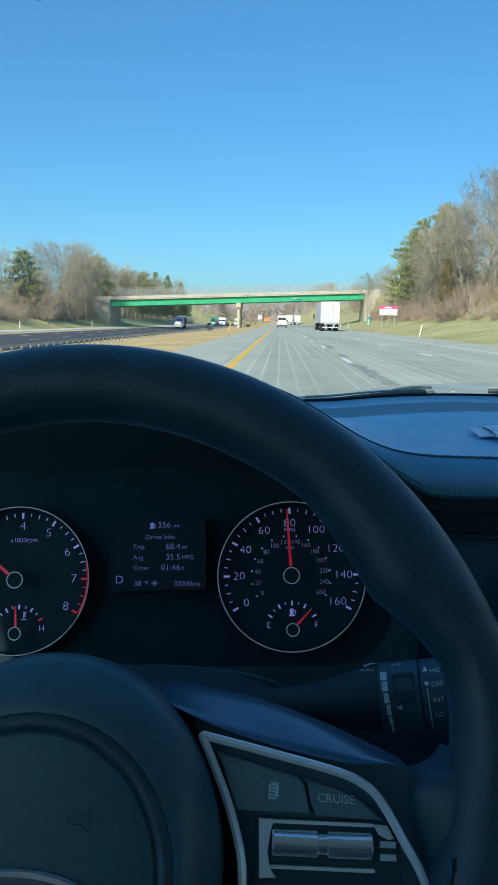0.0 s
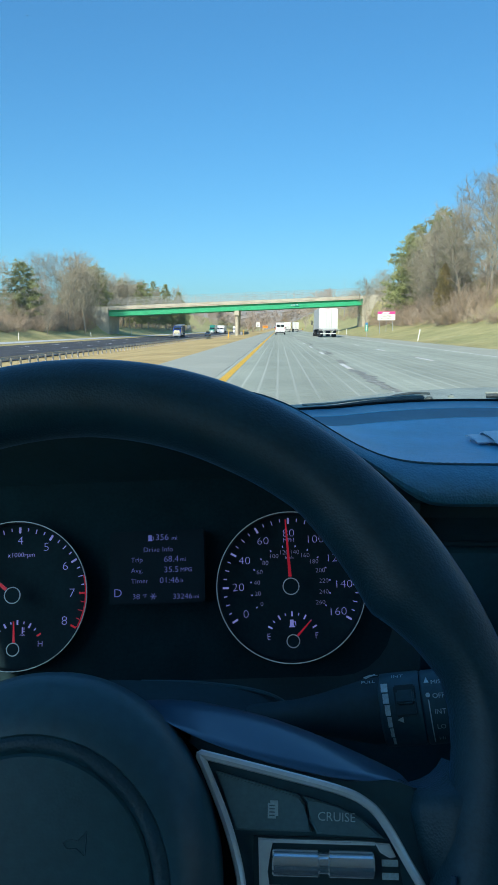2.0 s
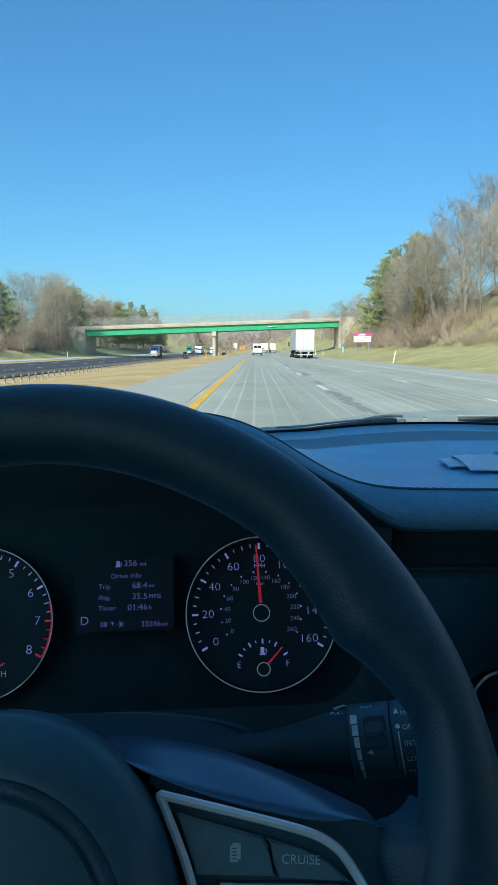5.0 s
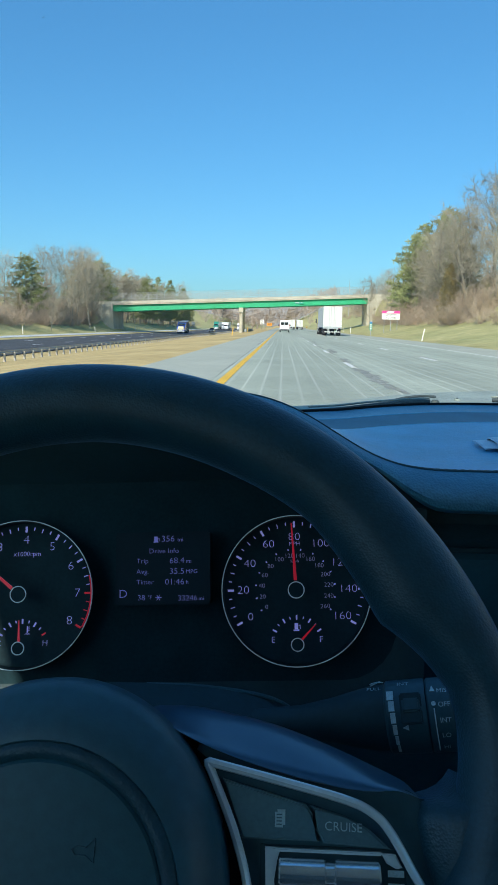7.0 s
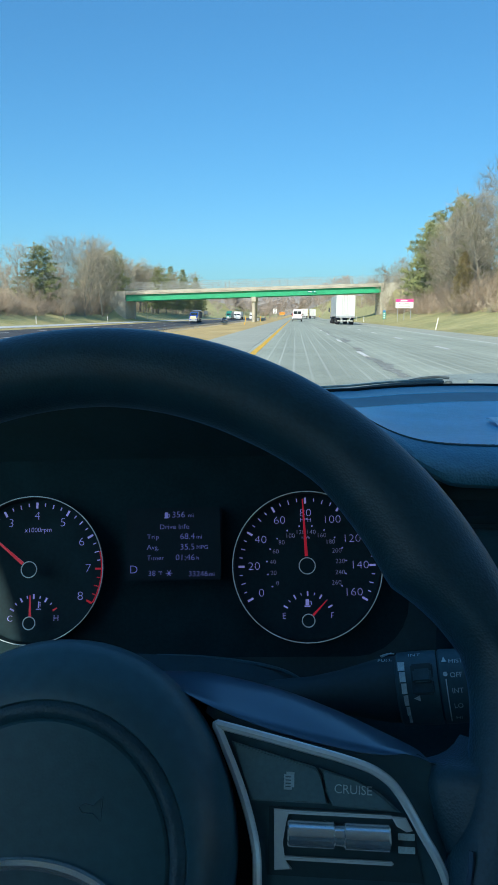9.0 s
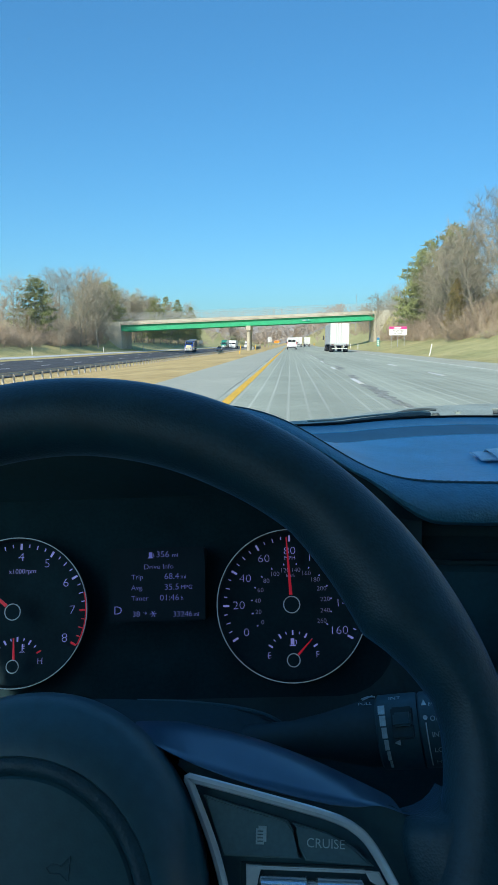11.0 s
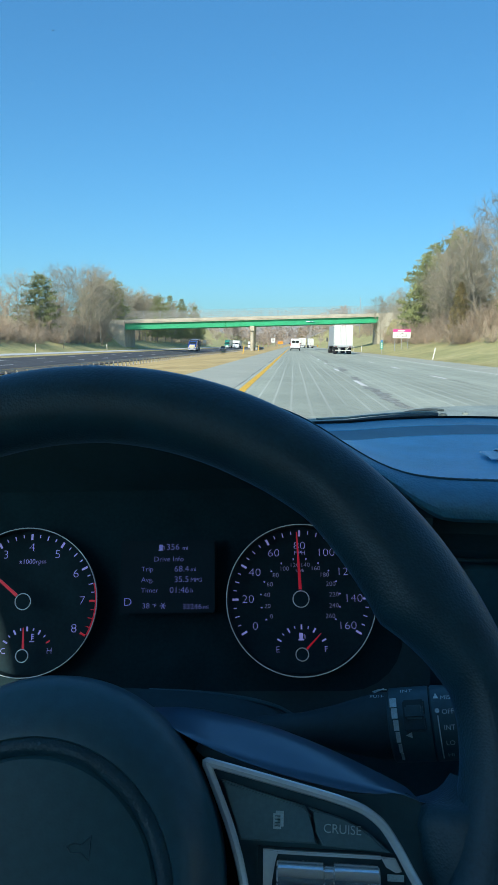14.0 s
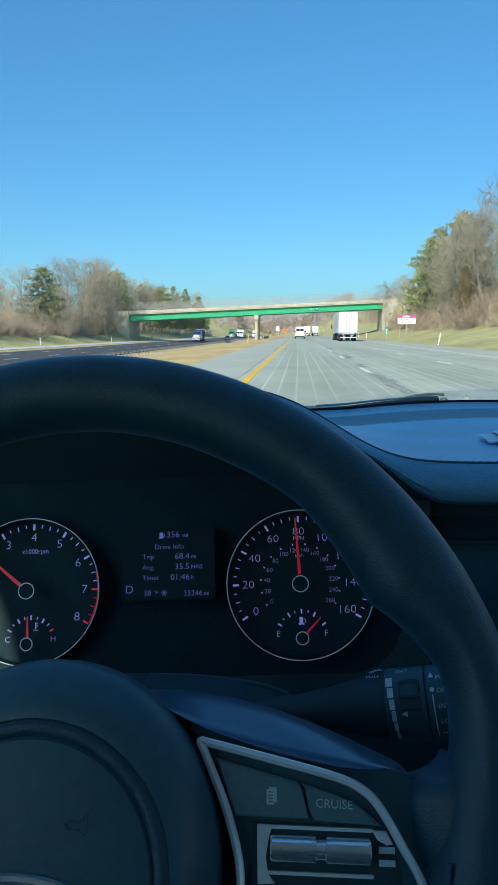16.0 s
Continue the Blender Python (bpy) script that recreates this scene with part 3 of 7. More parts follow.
def build_cluster():
    """Two round dials and a small display between them, under the hood of the dashboard."""
    hub = Vector((0.0089, 0.5400, 0.9809))
    base = Matrix.Translation(hub) @ pose(0, 0, 0, 70, 0, 0) @ pose(0, 0, 0, 0, 0, 2.6)
    cl = thing("instrument_cluster", base, "dark instrument cluster with two lit dials and a trip display", "instrument cluster")

    def disc(name, c, r, z, material, label=""):
        return put(name, lathe([(0, z), (r, z), (r, z - 0.002)], 64, c), material, cl, label)

    # back plate with rounded corners
    def rrect(x0, y0, x1, y1, r):
        out = []
        for cx, cy, a in ((x1 - r, y1 - r, 0), (x0 + r, y1 - r, 90), (x0 + r, y0 + r, 180), (x1 - r, y0 + r, 270)):
            out += [(cx + r * math.cos(radians(a + 15 * k)), cy + r * math.sin(radians(a + 15 * k))) for k in range(7)]
        fine = []
        for (xa, ya), (xb, yb) in zip(out, out[1:] + out[:1]):
            n = max(1, int(math.hypot(xb - xa, yb - ya) / 0.016))
            fine += [(xa + (xb - xa) * i / n, ya + (yb - ya) * i / n) for i in range(n)]
        return fine
    put("back_plate", slabbed(rrect(-0.315, -0.072, 0.082, 0.092, 0.045), -0.024, -0.019), "plate", cl)

    FACE, STEP = -0.0160, -0.0095        # the faces are shallow cones, deep behind the rings

    def dial(c, count, minor, a0, step, red_from=None):
        put("dial_face", lathe([(0.0, -0.0165), (0.030, -0.0162), (0.0560, -0.0098), (0.0580, -0.0080), (0.0588, 0.0)], 64, c), "face", cl)
        put("bezel_ring", tubed([(c[0] + 0.0592 * math.cos(t), c[1] + 0.0592 * math.sin(t), 0.001) for t in (2 * math.pi * i / 96 for i in range(96))], 0.00040, 6, True), "ring", cl, "thin pale lit ring round the dial")
        for k in range(count * minor + 1):
            a = radians(a0 - step * k / minor)
            major = k % minor == 0
            r0, r1, w = (0.0503, 0.0552, 0.0008) if major else (0.0522, 0.0548, 0.00035)
            if not major and minor == 4 and k % 2 == 0:
                r0 = 0.0513
            red = red_from is not None and k / minor >= red_from
            e, s = Vector((math.cos(a), math.sin(a))), Vector((-math.sin(a), math.cos(a)))
            o = [Vector(c) + r0 * e - w * s, Vector(c) + r1 * e - w * s, Vector(c) + r1 * e + w * s, Vector(c) + r0 * e + w * s]
            put("tick", slabbed([tuple(v) for v in o], STEP, STEP + 0.0006), "needle" if red else "lit", cl)

    def pointer(c, a, r0, r1, w, z):
        a = radians(a)
        e, s = Vector((math.cos(a), math.sin(a))), Vector((-math.sin(a), math.cos(a)))
        o = [Vector(c) + r0 * e - w * s, Vector(c) + r1 * e - w * 0.35 * s, Vector(c) + r1 * e + w * 0.35 * s, Vector(c) + r0 * e + w * s]
        put("needle", slabbed([tuple(v) for v in o], z, z + 0.001), "needle", cl, "slim red needle")

    # bright cap rings, on the left dial, hold its sunlight as extra glow
    def boss(c, r, bright=True):
        disc("needle_cap", c, r, 0.0045, "face")
        put("cap_ring", tubed([(c[0] + r * math.cos(t), c[1] + r * math.sin(t), 0.0048) for t in (2 * math.pi * i / 40 for i in range(40))], 0.00042, 6, True), "ring" if bright else "ring_dim", cl)

    def small_gauge(c, a_needle, left, right, red_end=False):
        for k in range(9):
            a = radians(150 - 15 * k)
            r0, r1, w = (0.0185, 0.0222, 0.0006) if k % 2 == 0 else (0.0195, 0.0216, 0.00035)
            e, s = Vector((math.cos(a), math.sin(a))), Vector((-math.sin(a), math.cos(a)))
            o = [Vector(c) + r0 * e - w * s, Vector(c) + r1 * e - w * s, Vector(c) + r1 * e + w * s, Vector(c) + r0 * e + w * s]
            put("tick", slabbed([tuple(v) for v in o], -0.0045, -0.0039), "needle" if red_end and k == 8 else "lit", cl)
        words("letter", left, 0.0068, "lit", cl, flat_at(c[0] - 0.0190, c[1] + 0.003, -0.004), thin=-0.00012)
        words("letter", right, 0.0068, "lit", cl, flat_at(c[0] + 0.0190, c[1] + 0.003, -0.004), thin=-0.00012)
        pointer(c, a_needle, 0.005, 0.0215, 0.0009, 0.002)
        boss(c, 0.0049, red_end)

    # speed
    S = (0.0, 0.0)
    dial(S, 8, 4, 210, 30)
    for k in range(9):
        a = radians(210 - 30 * k)
        words("numeral", str(20 * k), 0.0090, "lit", cl, flat_at(0.0426 * math.cos(a), 0.0426 * math.sin(a), -0.0105), thin=-0.00022, wide=1.15)
    for k in range(14):
        a = radians(210 - 240 / 13 * k)
        words("small_numeral", str(20 * k), 0.0051, "lit_dim", cl, flat_at(0.0276 * math.cos(a), 0.0276 * math.sin(a), FACE + 0.0008), thin=-0.00008, wide=1.05)
        e, s = Vector((math.cos(a), math.sin(a))), Vector((-math.sin(a), math.cos(a)))
        o = [0.0318 * e - 0.0005 * s, 0.0332 * e - 0.0005 * s, 0.0332 * e + 0.0005 * s, 0.0318 * e + 0.0005 * s]
        put("tick", slabbed([tuple(v) for v in o], -0.0155, -0.0149), "lit", cl)
    words("unit", "MPH", 0.0046, "lit", cl, flat_at(0.0, 0.0370, -0.0122), thin=-0.00006)
    words("unit", "km/h", 0.0034, "lit_dim", cl, flat_at(0.0, 0.0229, FACE + 0.0008))
    pointer(S, 92.6, 0.0075, 0.0530, 0.0013, 0.0030)
    boss(S, 0.0063, False)
    G = (0.0, -0.0420)
    small_gauge(G, 46, "E", "F")
    # fuel pump sign
    pump = bmesh.new()
    box(pump, (G[0] - 0.0004, G[1] + 0.0135, -0.004), (0.0028, 0.0046, 0.0006))
    box(pump, (G[0] - 0.0004, G[1] + 0.0105, -0.004), (0.0046, 0.0009, 0.0006))
    tube(pump, [(G[0] + 0.0014, G[1] + 0.0140, -0.004), (G[0] + 0.0026, G[1] + 0.0145, -0.004), (G[0] + 0.0027, G[1] + 0.0115, -0.004)], 0.0003, 5)
    put("fuel_sign", pump, "lit", cl, smooth=False)
    # engine speed
    T = (-0.2233, 0.0)
    dial(T, 8, 4, 210, 30, 7.0)
    for k in range(9):
        a = radians(210 - 30 * k)
        words("numeral", str(k), 0.0100, "lit", cl, flat_at(T[0] + 0.0440 * math.cos(a), 0.0440 * math.sin(a), -0.0102), thin=-0.00022, wide=1.12)
    put("red_zone", tubed([(T[0] + 0.0560 * math.cos(radians(a)), 0.0560 * math.sin(radians(a)), STEP + 0.0006) for a in range(15, -31, -2)], 0.0008, 5), "needle", cl, "red arc of the rev limit")
    words("unit", "x1000rpm", 0.0056, "lit", cl, flat_at(T[0], 0.0325, -0.0135), thin=-0.00008)
    pointer(T, 140, 0.0075, 0.0530, 0.0013, 0.0030)
    boss(T, 0.0063)
    H = (T[0] + 0.0016, -0.0420)
    small_gauge(H, 92, "C", "H", True)
    th = bmesh.new()
    rod(th, (H[0] + 0.0042, H[1] + 0.0115, -0.004), (H[0] + 0.0042, H[1] + 0.0165, -0.004), 0.0004, n=6)
    for k in range(3):
        box(th, (H[0] + 0.0052, H[1] + 0.0130 + 0.0014 * k, -0.004), (0.0016, 0.0005, 0.0005))
    tube(th, [(H[0] + 0.0022 + 0.001 * k, H[1] + 0.0102 + 0.0004 * (k % 2), -0.004) for k in range(5)], 0.0003, 5)
    put("coolant_sign", th, "lit", cl, smooth=False)
    # display
    put("display", slabbed(rrect(-0.1458, -0.0100, -0.0690, 0.0480, 0.002), -0.0188, -0.0015), "screen", cl, "small unlit-blue trip display")
    P = bmesh.new()
    box(P, (-0.1128, 0.0422, 0.0), (0.0028, 0.0042, 0.0004))
    box(P, (-0.1128, 0.0399, 0.0), (0.0040, 0.0007, 0.0004))
    tube(P, [(-0.1112, 0.0428, 0.0), (-0.1102, 0.0430, 0.0), (-0.1102, 0.0405, 0.0)], 0.0003, 5)
    put("fuel_sign", P, "lcd", cl, smooth=False)
    line = lambda name, s, size, x, y, al='LEFT': words(name, s, size * 0.94, "lcd", cl, flat_at(x, y, 0.0), al, thin=-0.00007 if size > 0.0055 else -0.00002, wide=1.06)
    line("range_text", "356", 0.0074, -0.1085, 0.0422)
    line("unit", "mi", 0.0050, -0.0953, 0.0415)
    line("title_text", "Drive Info", 0.0060, -0.1185, 0.0325)
    for k, (a, b, u) in enumerate((("Trip", "68.4", "mi"), ("Avg.", "35.5", "MPG"), ("Timer", "01:46", "h"))):
        y = 0.0246 - 0.0084 * k
        line("row_text", a, 0.0058, -0.1286, y)
        line("row_value", b, 0.0072, -0.0895, y, 'RIGHT')
        line("unit", u, 0.0048, -0.0885, y - 0.0004)
    line("gear_letter", "D", 0.0098, -0.1428, -0.0014)
    line("outside_temperature", "38", 0.0064, -0.1275, -0.0045)
    line("unit", "\u00b0F", 0.0042, -0.1193, -0.0042)
    flake = bmesh.new()
    for k in range(3):
        e = Vector((math.cos(radians(60 * k)), math.sin(radians(60 * k)), 0)) * 0.0026
        c = Vector((-0.1105, -0.0044, 0.0))
        rod(flake, c - e, c + e, 0.00025, n=5)
    put("snowflake_sign", flake, "lcd", cl)
    line("odometer", "33246", 0.0064, -0.0790, -0.0052, 'RIGHT')
    line("unit", "mi", 0.0046, -0.0782, -0.0056)
    # tunnel from the plate to the hood
    bm = bmesh.new()
    inv = base.inverted()
    inner = [Vector((x, y, -0.019)) for x, y in rrect(-0.315, -0.072, 0.082, 0.092, 0.045)]
    front = []
    for p in inner:
        q = base @ p
        fx = q.x + (q.x - WHEEL_X) * 0.10
        top = 1.083 + bump(fx) - 0.029
        fz = top if p.y > 0.01 else (0.885 if p.y < -0.035 else 0.885 + (top - 0.885) * (p.y + 0.035) / 0.045)
        front.append(inv @ Vector((fx, 0.540 if p.y > -0.02 else 0.525, fz)))
    grid(bm, [[a.lerp(b, f) for a, b in zip(inner, front)] for f in (0, 0.33, 0.67, 1.0)], closed_u=True)
    put("hood_lining", bm, "shroud", cl)
    return cl


def build_wheel():
    """The steering wheel: x right, y up in its plane, z towards the driver."""
    w = thing("steering_wheel", pose(WHEEL_X, 0.2433, 1.0013, 62, 0, 0), "black leather steering wheel with gloss trim and cruise buttons", "steering wheel")
    Rm, r = 0.1695, 0.0188
    grip_a = (-90, -10, 0, 8, 14, 18, 23, 27, 31, 36, 44, 51, 65, 90)      # inner edge of the rim, with its thumb grips
    grip_r = (0.150, 0.150, 0.155, 0.162, 0.1652, 0.1655, 0.1610, 0.1562, 0.1508, 0.1518, 0.1535, 0.1555, 0.1535, 0.1525)
    bm = bmesh.new()
    rows = []
    for i in range(200):
        t = 2 * math.pi * i / 200
        a = math.degrees(math.asin(math.sin(t)))            # the same on both sides
        inner = float(np.interp(a, grip_a, grip_r)) - 0.0045 * math.cos(radians(a))
        mid, half = (0.1888 + inner) / 2, (0.1888 - inner) / 2
        rows.append([(0.0045 + (mid + half * math.cos(f)) * math.cos(t), (mid + half * math.cos(f)) * math.sin(t), (0.0182 if half > 0.016 else 0.0182 - 0.3 * (0.016 - half)) * math.sin(f)) for f in (2 * math.pi * j / 28 for j in range(28))])
    grid(bm, rows, True, True)
    put("rim", bm, "leather", w, "grained black leather rim")
    # sewn edge on the inner side of the rim
    put("rim_seam", tubed([((Rm - r * 0.72) * math.cos(t), (Rm - r * 0.72) * math.sin(t), r * 0.72) for t in (radians(-40 + 2.0 * k) for k in range(18))], 0.0011, 5), "thread", w, "raised stitched seam")
    # airbag cover
    c = (0.005, -0.025)
    put("cover_centre", lathe([(0, 0.031), (0.02, 0.0308), (0.038, 0.0302), (0.0455, 0.0291), (0.0466, 0.0278)], 96, c), "cover", w, "dark flat centre of the airbag cover")
    put("cover_ring", lathe([(0.0464, 0.0276), (0.0476, 0.0289), (0.0492, 0.0294), (0.0510, 0.0293), (0.0524, 0.0284)], 96, c), "leather", w, "grained raised ring on the airbag cover")
    prof = [(0.0522, 0.0280), (0.0530, 0.0291),
            (0.056, 0.0290), (0.063, 0.0262), (0.069, 0.0220), (0.0725, 0.0175), (0.0745, 0.0110), (0.0748, 0.0), (0.072, -0.02)]
    cover = lathe(prof, 96, c)
    for v in cover.verts:       # the flanks are narrower than the crown
        rr = math.hypot(v.co.x - c[0], v.co.y - c[1])
        v.co.x = c[0] + (v.co.x - c[0]) * (1 - 0.09 * max(0.0, min(1.0, (rr - 0.056) / 0.012)))
    put("airbag_cover", cover, "soft", w, "domed airbag cover with a round groove")
    put("emblem_ring", tubed([(0.005 + 0.0325 * math.cos(t), -0.0405 + 0.0168 * math.sin(t), 0.0322) for t in (2 * math.pi * i / 60 for i in range(60))], 0.0021, 8, True), "roller", w, "chrome oval emblem rim")
    put("emblem_field", slabbed([(0.005 + 0.0315 * math.cos(t), -0.0405 + 0.0158 * math.sin(t)) for t in (2 * math.pi * i / 48 for i in range(48))], 0.029, 0.0318), "black", w)
    horn = bmesh.new()
    tube(horn, [(0.018, -0.006, 0.0309), (0.021, -0.0045, 0.0309), (0.025, -0.0052, 0.0309), (0.029, -0.001, 0.0306)], 0.0003, 5)
    tube(horn, [(0.018, -0.006, 0.0309), (0.020, -0.0085, 0.0309), (0.025, -0.0085, 0.0309), (0.029, -0.0115, 0.0306), (0.029, -0.001, 0.0306)], 0.0003, 5)
    bmesh.ops.scale(horn, vec=(0.72, 0.72, 1.0), verts=horn.verts, space=Matrix.Translation((-0.0235, 0.006, 0)))
    put("horn_sign", horn, "black", w)

    for side in (1, -1):
        fl = lambda pts: [(side * x, y) for x, y in pts]
        # leather-covered arm out to the rim
        arm = fl([(0.050, 0.030), (0.085, 0.026), (0.120, 0.012), (0.142, 0.006), (0.166, 0.012), (0.166, -0.060), (0.135, -0.070), (0.060, -0.072)])
        put("spoke", slabbed(arm if side > 0 else arm[::-1], -0.022, -0.004, 0.004), "leather", w)
        # thumb rest: the leather swells from the trim up to the rim
        rows = []
        for f in (0.0, 0.06, 0.2, 0.4, 0.6, 0.8, 1.0):
            row = []
            for y, xi in ((0.0190, 0.1610), (0.0155, 0.1585), (0.0128, 0.1555), (0.0108, 0.1515), (0.0097, 0.1475), (0.0080, 0.1436), (0.002, 0.1420), (-0.010, 0.1442), (-0.022, 0.1492), (-0.036, 0.1536), (-0.060, 0.1548)):
                x = xi + f * (0.1665 - xi)
                low = -0.008 if y > 0.009 else 0.0
                row.append((side * x, y, low + (0.0120 - low) * math.sin(f * math.pi / 2) if f > 0 else -0.022))
            rows.append(row)
        bm = bmesh.new()
        grid(bm, rows)
        put("thumb_rest", bm, "leather", w, "grained leather thumb rest", angle=70)
        # near-black slab that paints the shade between cover and trim loop
        well = fl([(0.052, 0.029), (0.0625, 0.0215), (0.0735, -0.002), (0.0800, -0.022), (0.0815, -0.062), (0.058, -0.070), (0.050, -0.03)])
        put("spoke_well", slabbed(well if side < 0 else well[::-1], -0.0045, -0.0022), "rubber", w, "black slab standing for the shade beside the airbag cover")
        # satin upper trim
        top = [(0.036, 0.0390), (0.050, 0.0393), (0.0638, 0.0378), (0.0879, 0.0330), (0.1116, 0.0255), (0.1346, 0.0163), (0.1440, 0.0122)]
        low = [(0.1440, 0.0105), (0.1360, 0.0128), (0.1270, 0.0120), (0.1146, 0.0127), (0.0885, 0.0178), (0.0610, 0.0262), (0.0440, 0.0345)]
        up = smooth_path([(x, y, 0) for x, y in top], 5)
        lo = smooth_path([(x, y, 0) for x, y in low[::-1]], 5)
        bm = bmesh.new()
        k = 26
        rows = []
        for f, dz in ((0, -0.040), (0.0, -0.027), (0.02, -0.0245), (0.25, -0.0175), (0.5, -0.0105), (0.75, -0.0045), (0.90, -0.0005), (0.97, 0.0), (1.0, -0.002), (1.0, -0.02)):
            rows.append([])
            for j in range(k):
                a, b = up[j * (len(up) - 1) // (k - 1)], lo[j * (len(lo) - 1) // (k - 1)]
                p = a.lerp(b, f)
                rows[-1].append((side * p.x, p.y, dz + 0.004))
        grid(bm, rows)
        put("satin_trim", bm, "trim", w, "dark blue-grey satin spoke trim")
        # satin trim loop
        loop = smooth_path([(side * x, y, z) for x, y, z in ((0.0632, 0.0203, 0.006), (0.0670, 0.0199, 0.006), (0.094, 0.0143, 0.006), (0.1165, 0.0092, 0.006), (0.1260, 0.0052, 0.006), (0.1320, -0.0005, 0.006), (0.1395, -0.0125, 0.005),
                            (0.1481, -0.0289, 0.004), (0.150, -0.052, 0.002), (0.140, -0.066, 0.0), (0.10, -0.072, 0.0), (0.084, -0.066, 0.001), (0.0808, -0.035, 0.005), (0.0795, -0.0200, 0.006), (0.0740, -0.0027, 0.006), (0.0655, 0.0155, 0.006))], 6, True)
        put("trim_loop", tubed(loop, 0.0017, 8, True), "silver", w, "satin chrome trim loop")
        edge = [(0.0590, 0.0270), (0.0885, 0.0182), (0.1146, 0.0130), (0.1270, 0.0123), (0.1360, 0.0130), (0.1440, 0.0108), (0.1490, -0.0020), (0.1560, -0.0190), (0.1600, -0.0360), (0.1590, -0.0600), (0.150, -0.060), (0.1475, -0.0289), (0.1390, -0.0125), (0.1315, -0.0005), (0.1260, 0.0050), (0.1165, 0.0090), (0.094, 0.0141), (0.0640, 0.0200)]
        edge = fl(edge) if side < 0 else edge[::-1]
        edge = [(p.x, p.y) for p in smooth_path([(x, y, 0) for x, y in edge], 2, True)]
        put("gloss_edge", slabbed(edge, -0.016, -0.0005), "black", w)
        plate = [(p.x, p.y) for p in loop]
        put("switch_plate", slabbed(plate if side > 0 else plate[::-1], -0.006, 0.0005), "black", w)
        if side > 0:
            b1 = [(0.0690, 0.0145), (0.1010, 0.0068), (0.1035, 0.0035), (0.1035, -0.0010), (0.1060, -0.0055), (0.0772, -0.0055), (0.0735, 0.0050)]
            b2 = [(0.1025, 0.0065), (0.1160, 0.0030), (0.1250, -0.0010), (0.1325, -0.0070), (0.1075, -0.0060), (0.1050, -0.0015), (0.1050, 0.0035)]
            put("menu_button", slabbed(b1[::-1], 0.0, 0.0042, 0.0007), "button", w)
            put("cruise_button", slabbed(b2[::-1], 0.0, 0.0042, 0.0007), "button", w)
            words("button_word", "CRUISE", 0.0044, "print", w, flat_at(0.1150, -0.0002, 0.0045, -1))
            page = bmesh.new()
            for dx in (0.0, 0.0009):
                box(page, (0.0908 + dx, 0.0015 + dx, 0.0045), (0.0030, 0.0052, 0.0003))
            put("page_sign", page, "print", w, smooth=False)
            for k in range(4):
                put("page_line", boxed((0.0909, 0.0033 - 0.0011 * k, 0.0049), (0.0020, 0.00035, 0.0002)), "button", w, smooth=False)
            put("roller_well", slabbed([(0.0840, -0.0075), (0.0840, -0.0300), (0.1400, -0.0300), (0.1370, -0.0075)], 0.0, 0.0016), "shroud", w)
            for x0, x1 in ((0.0910, 0.1085), (0.1115, 0.1285)):
                put("roller", lathe([(0.0, 0.0), (0.0040, 0.0), (0.0046, 0.0006), (0.0046, x1 - x0 - 0.0006), (0.0040, x1 - x0), (0.0, x1 - x0)], 24), "roller", w, "satin metal thumb roller").matrix_basis = pose(x0, -0.0158, 0.0030, 0, 90, 0)
            put("roller_core", lathe([(0.0, 0.0), (0.0036, 0.0), (0.0036, 0.003), (0.0, 0.003)], 20), "roller", w).matrix_basis = pose(0.1085, -0.0158, 0.0030, 0, 90, 0)
            for y0 in (-0.0088, -0.0240):
                put("roller_frame", boxed((0.1095, y0, 0.0022), (0.040, 0.0012, 0.0030), 0.0004), "silver", w)
            put("switch_bracket", slabbed([(0.0858, -0.0080), (0.0920, -0.0082), (0.0900, -0.0125), (0.0890, -0.0190), (0.0900, -0.0245), (0.0930, -0.0275), (0.0865, -0.0280), (0.0862, -0.0180)], 0.0016, 0.0034, 0.0004), "silver", w)
            put("switch_bracket", slabbed([(0.1290, -0.0085), (0.1345, -0.0088), (0.1368, -0.0130), (0.1345, -0.0135), (0.1310, -0.0118)][::-1], 0.0016, 0.0034, 0.0004), "silver", w)
            for y0 in (-0.0152, -0.0195):
                put("word_bar", boxed((0.1345, y0, 0.0022), (0.0060, 0.0022, 0.0004)), "print", w, smooth=False)
        else:
            put("switch_pad", slabbed([(-0.134, -0.008), (-0.078, -0.006), (-0.082, -0.030), (-0.143, -0.030)], 0.0, 0.004, 0.001), "button", w)
    low = [(-0.030, -0.085), (0.040, -0.085), (0.050, -0.158), (-0.040, -0.158)]
    put("spoke", slabbed(low[::-1], -0.020, -0.002, 0.004), "leather", w)
    # boss and column behind
    put("column_boss", lathe([(0.060, -0.015), (0.058, -0.05), (0.045, -0.075), (0.040, -0.095), (0, -0.095)], 48, c), "black", w)
    return w


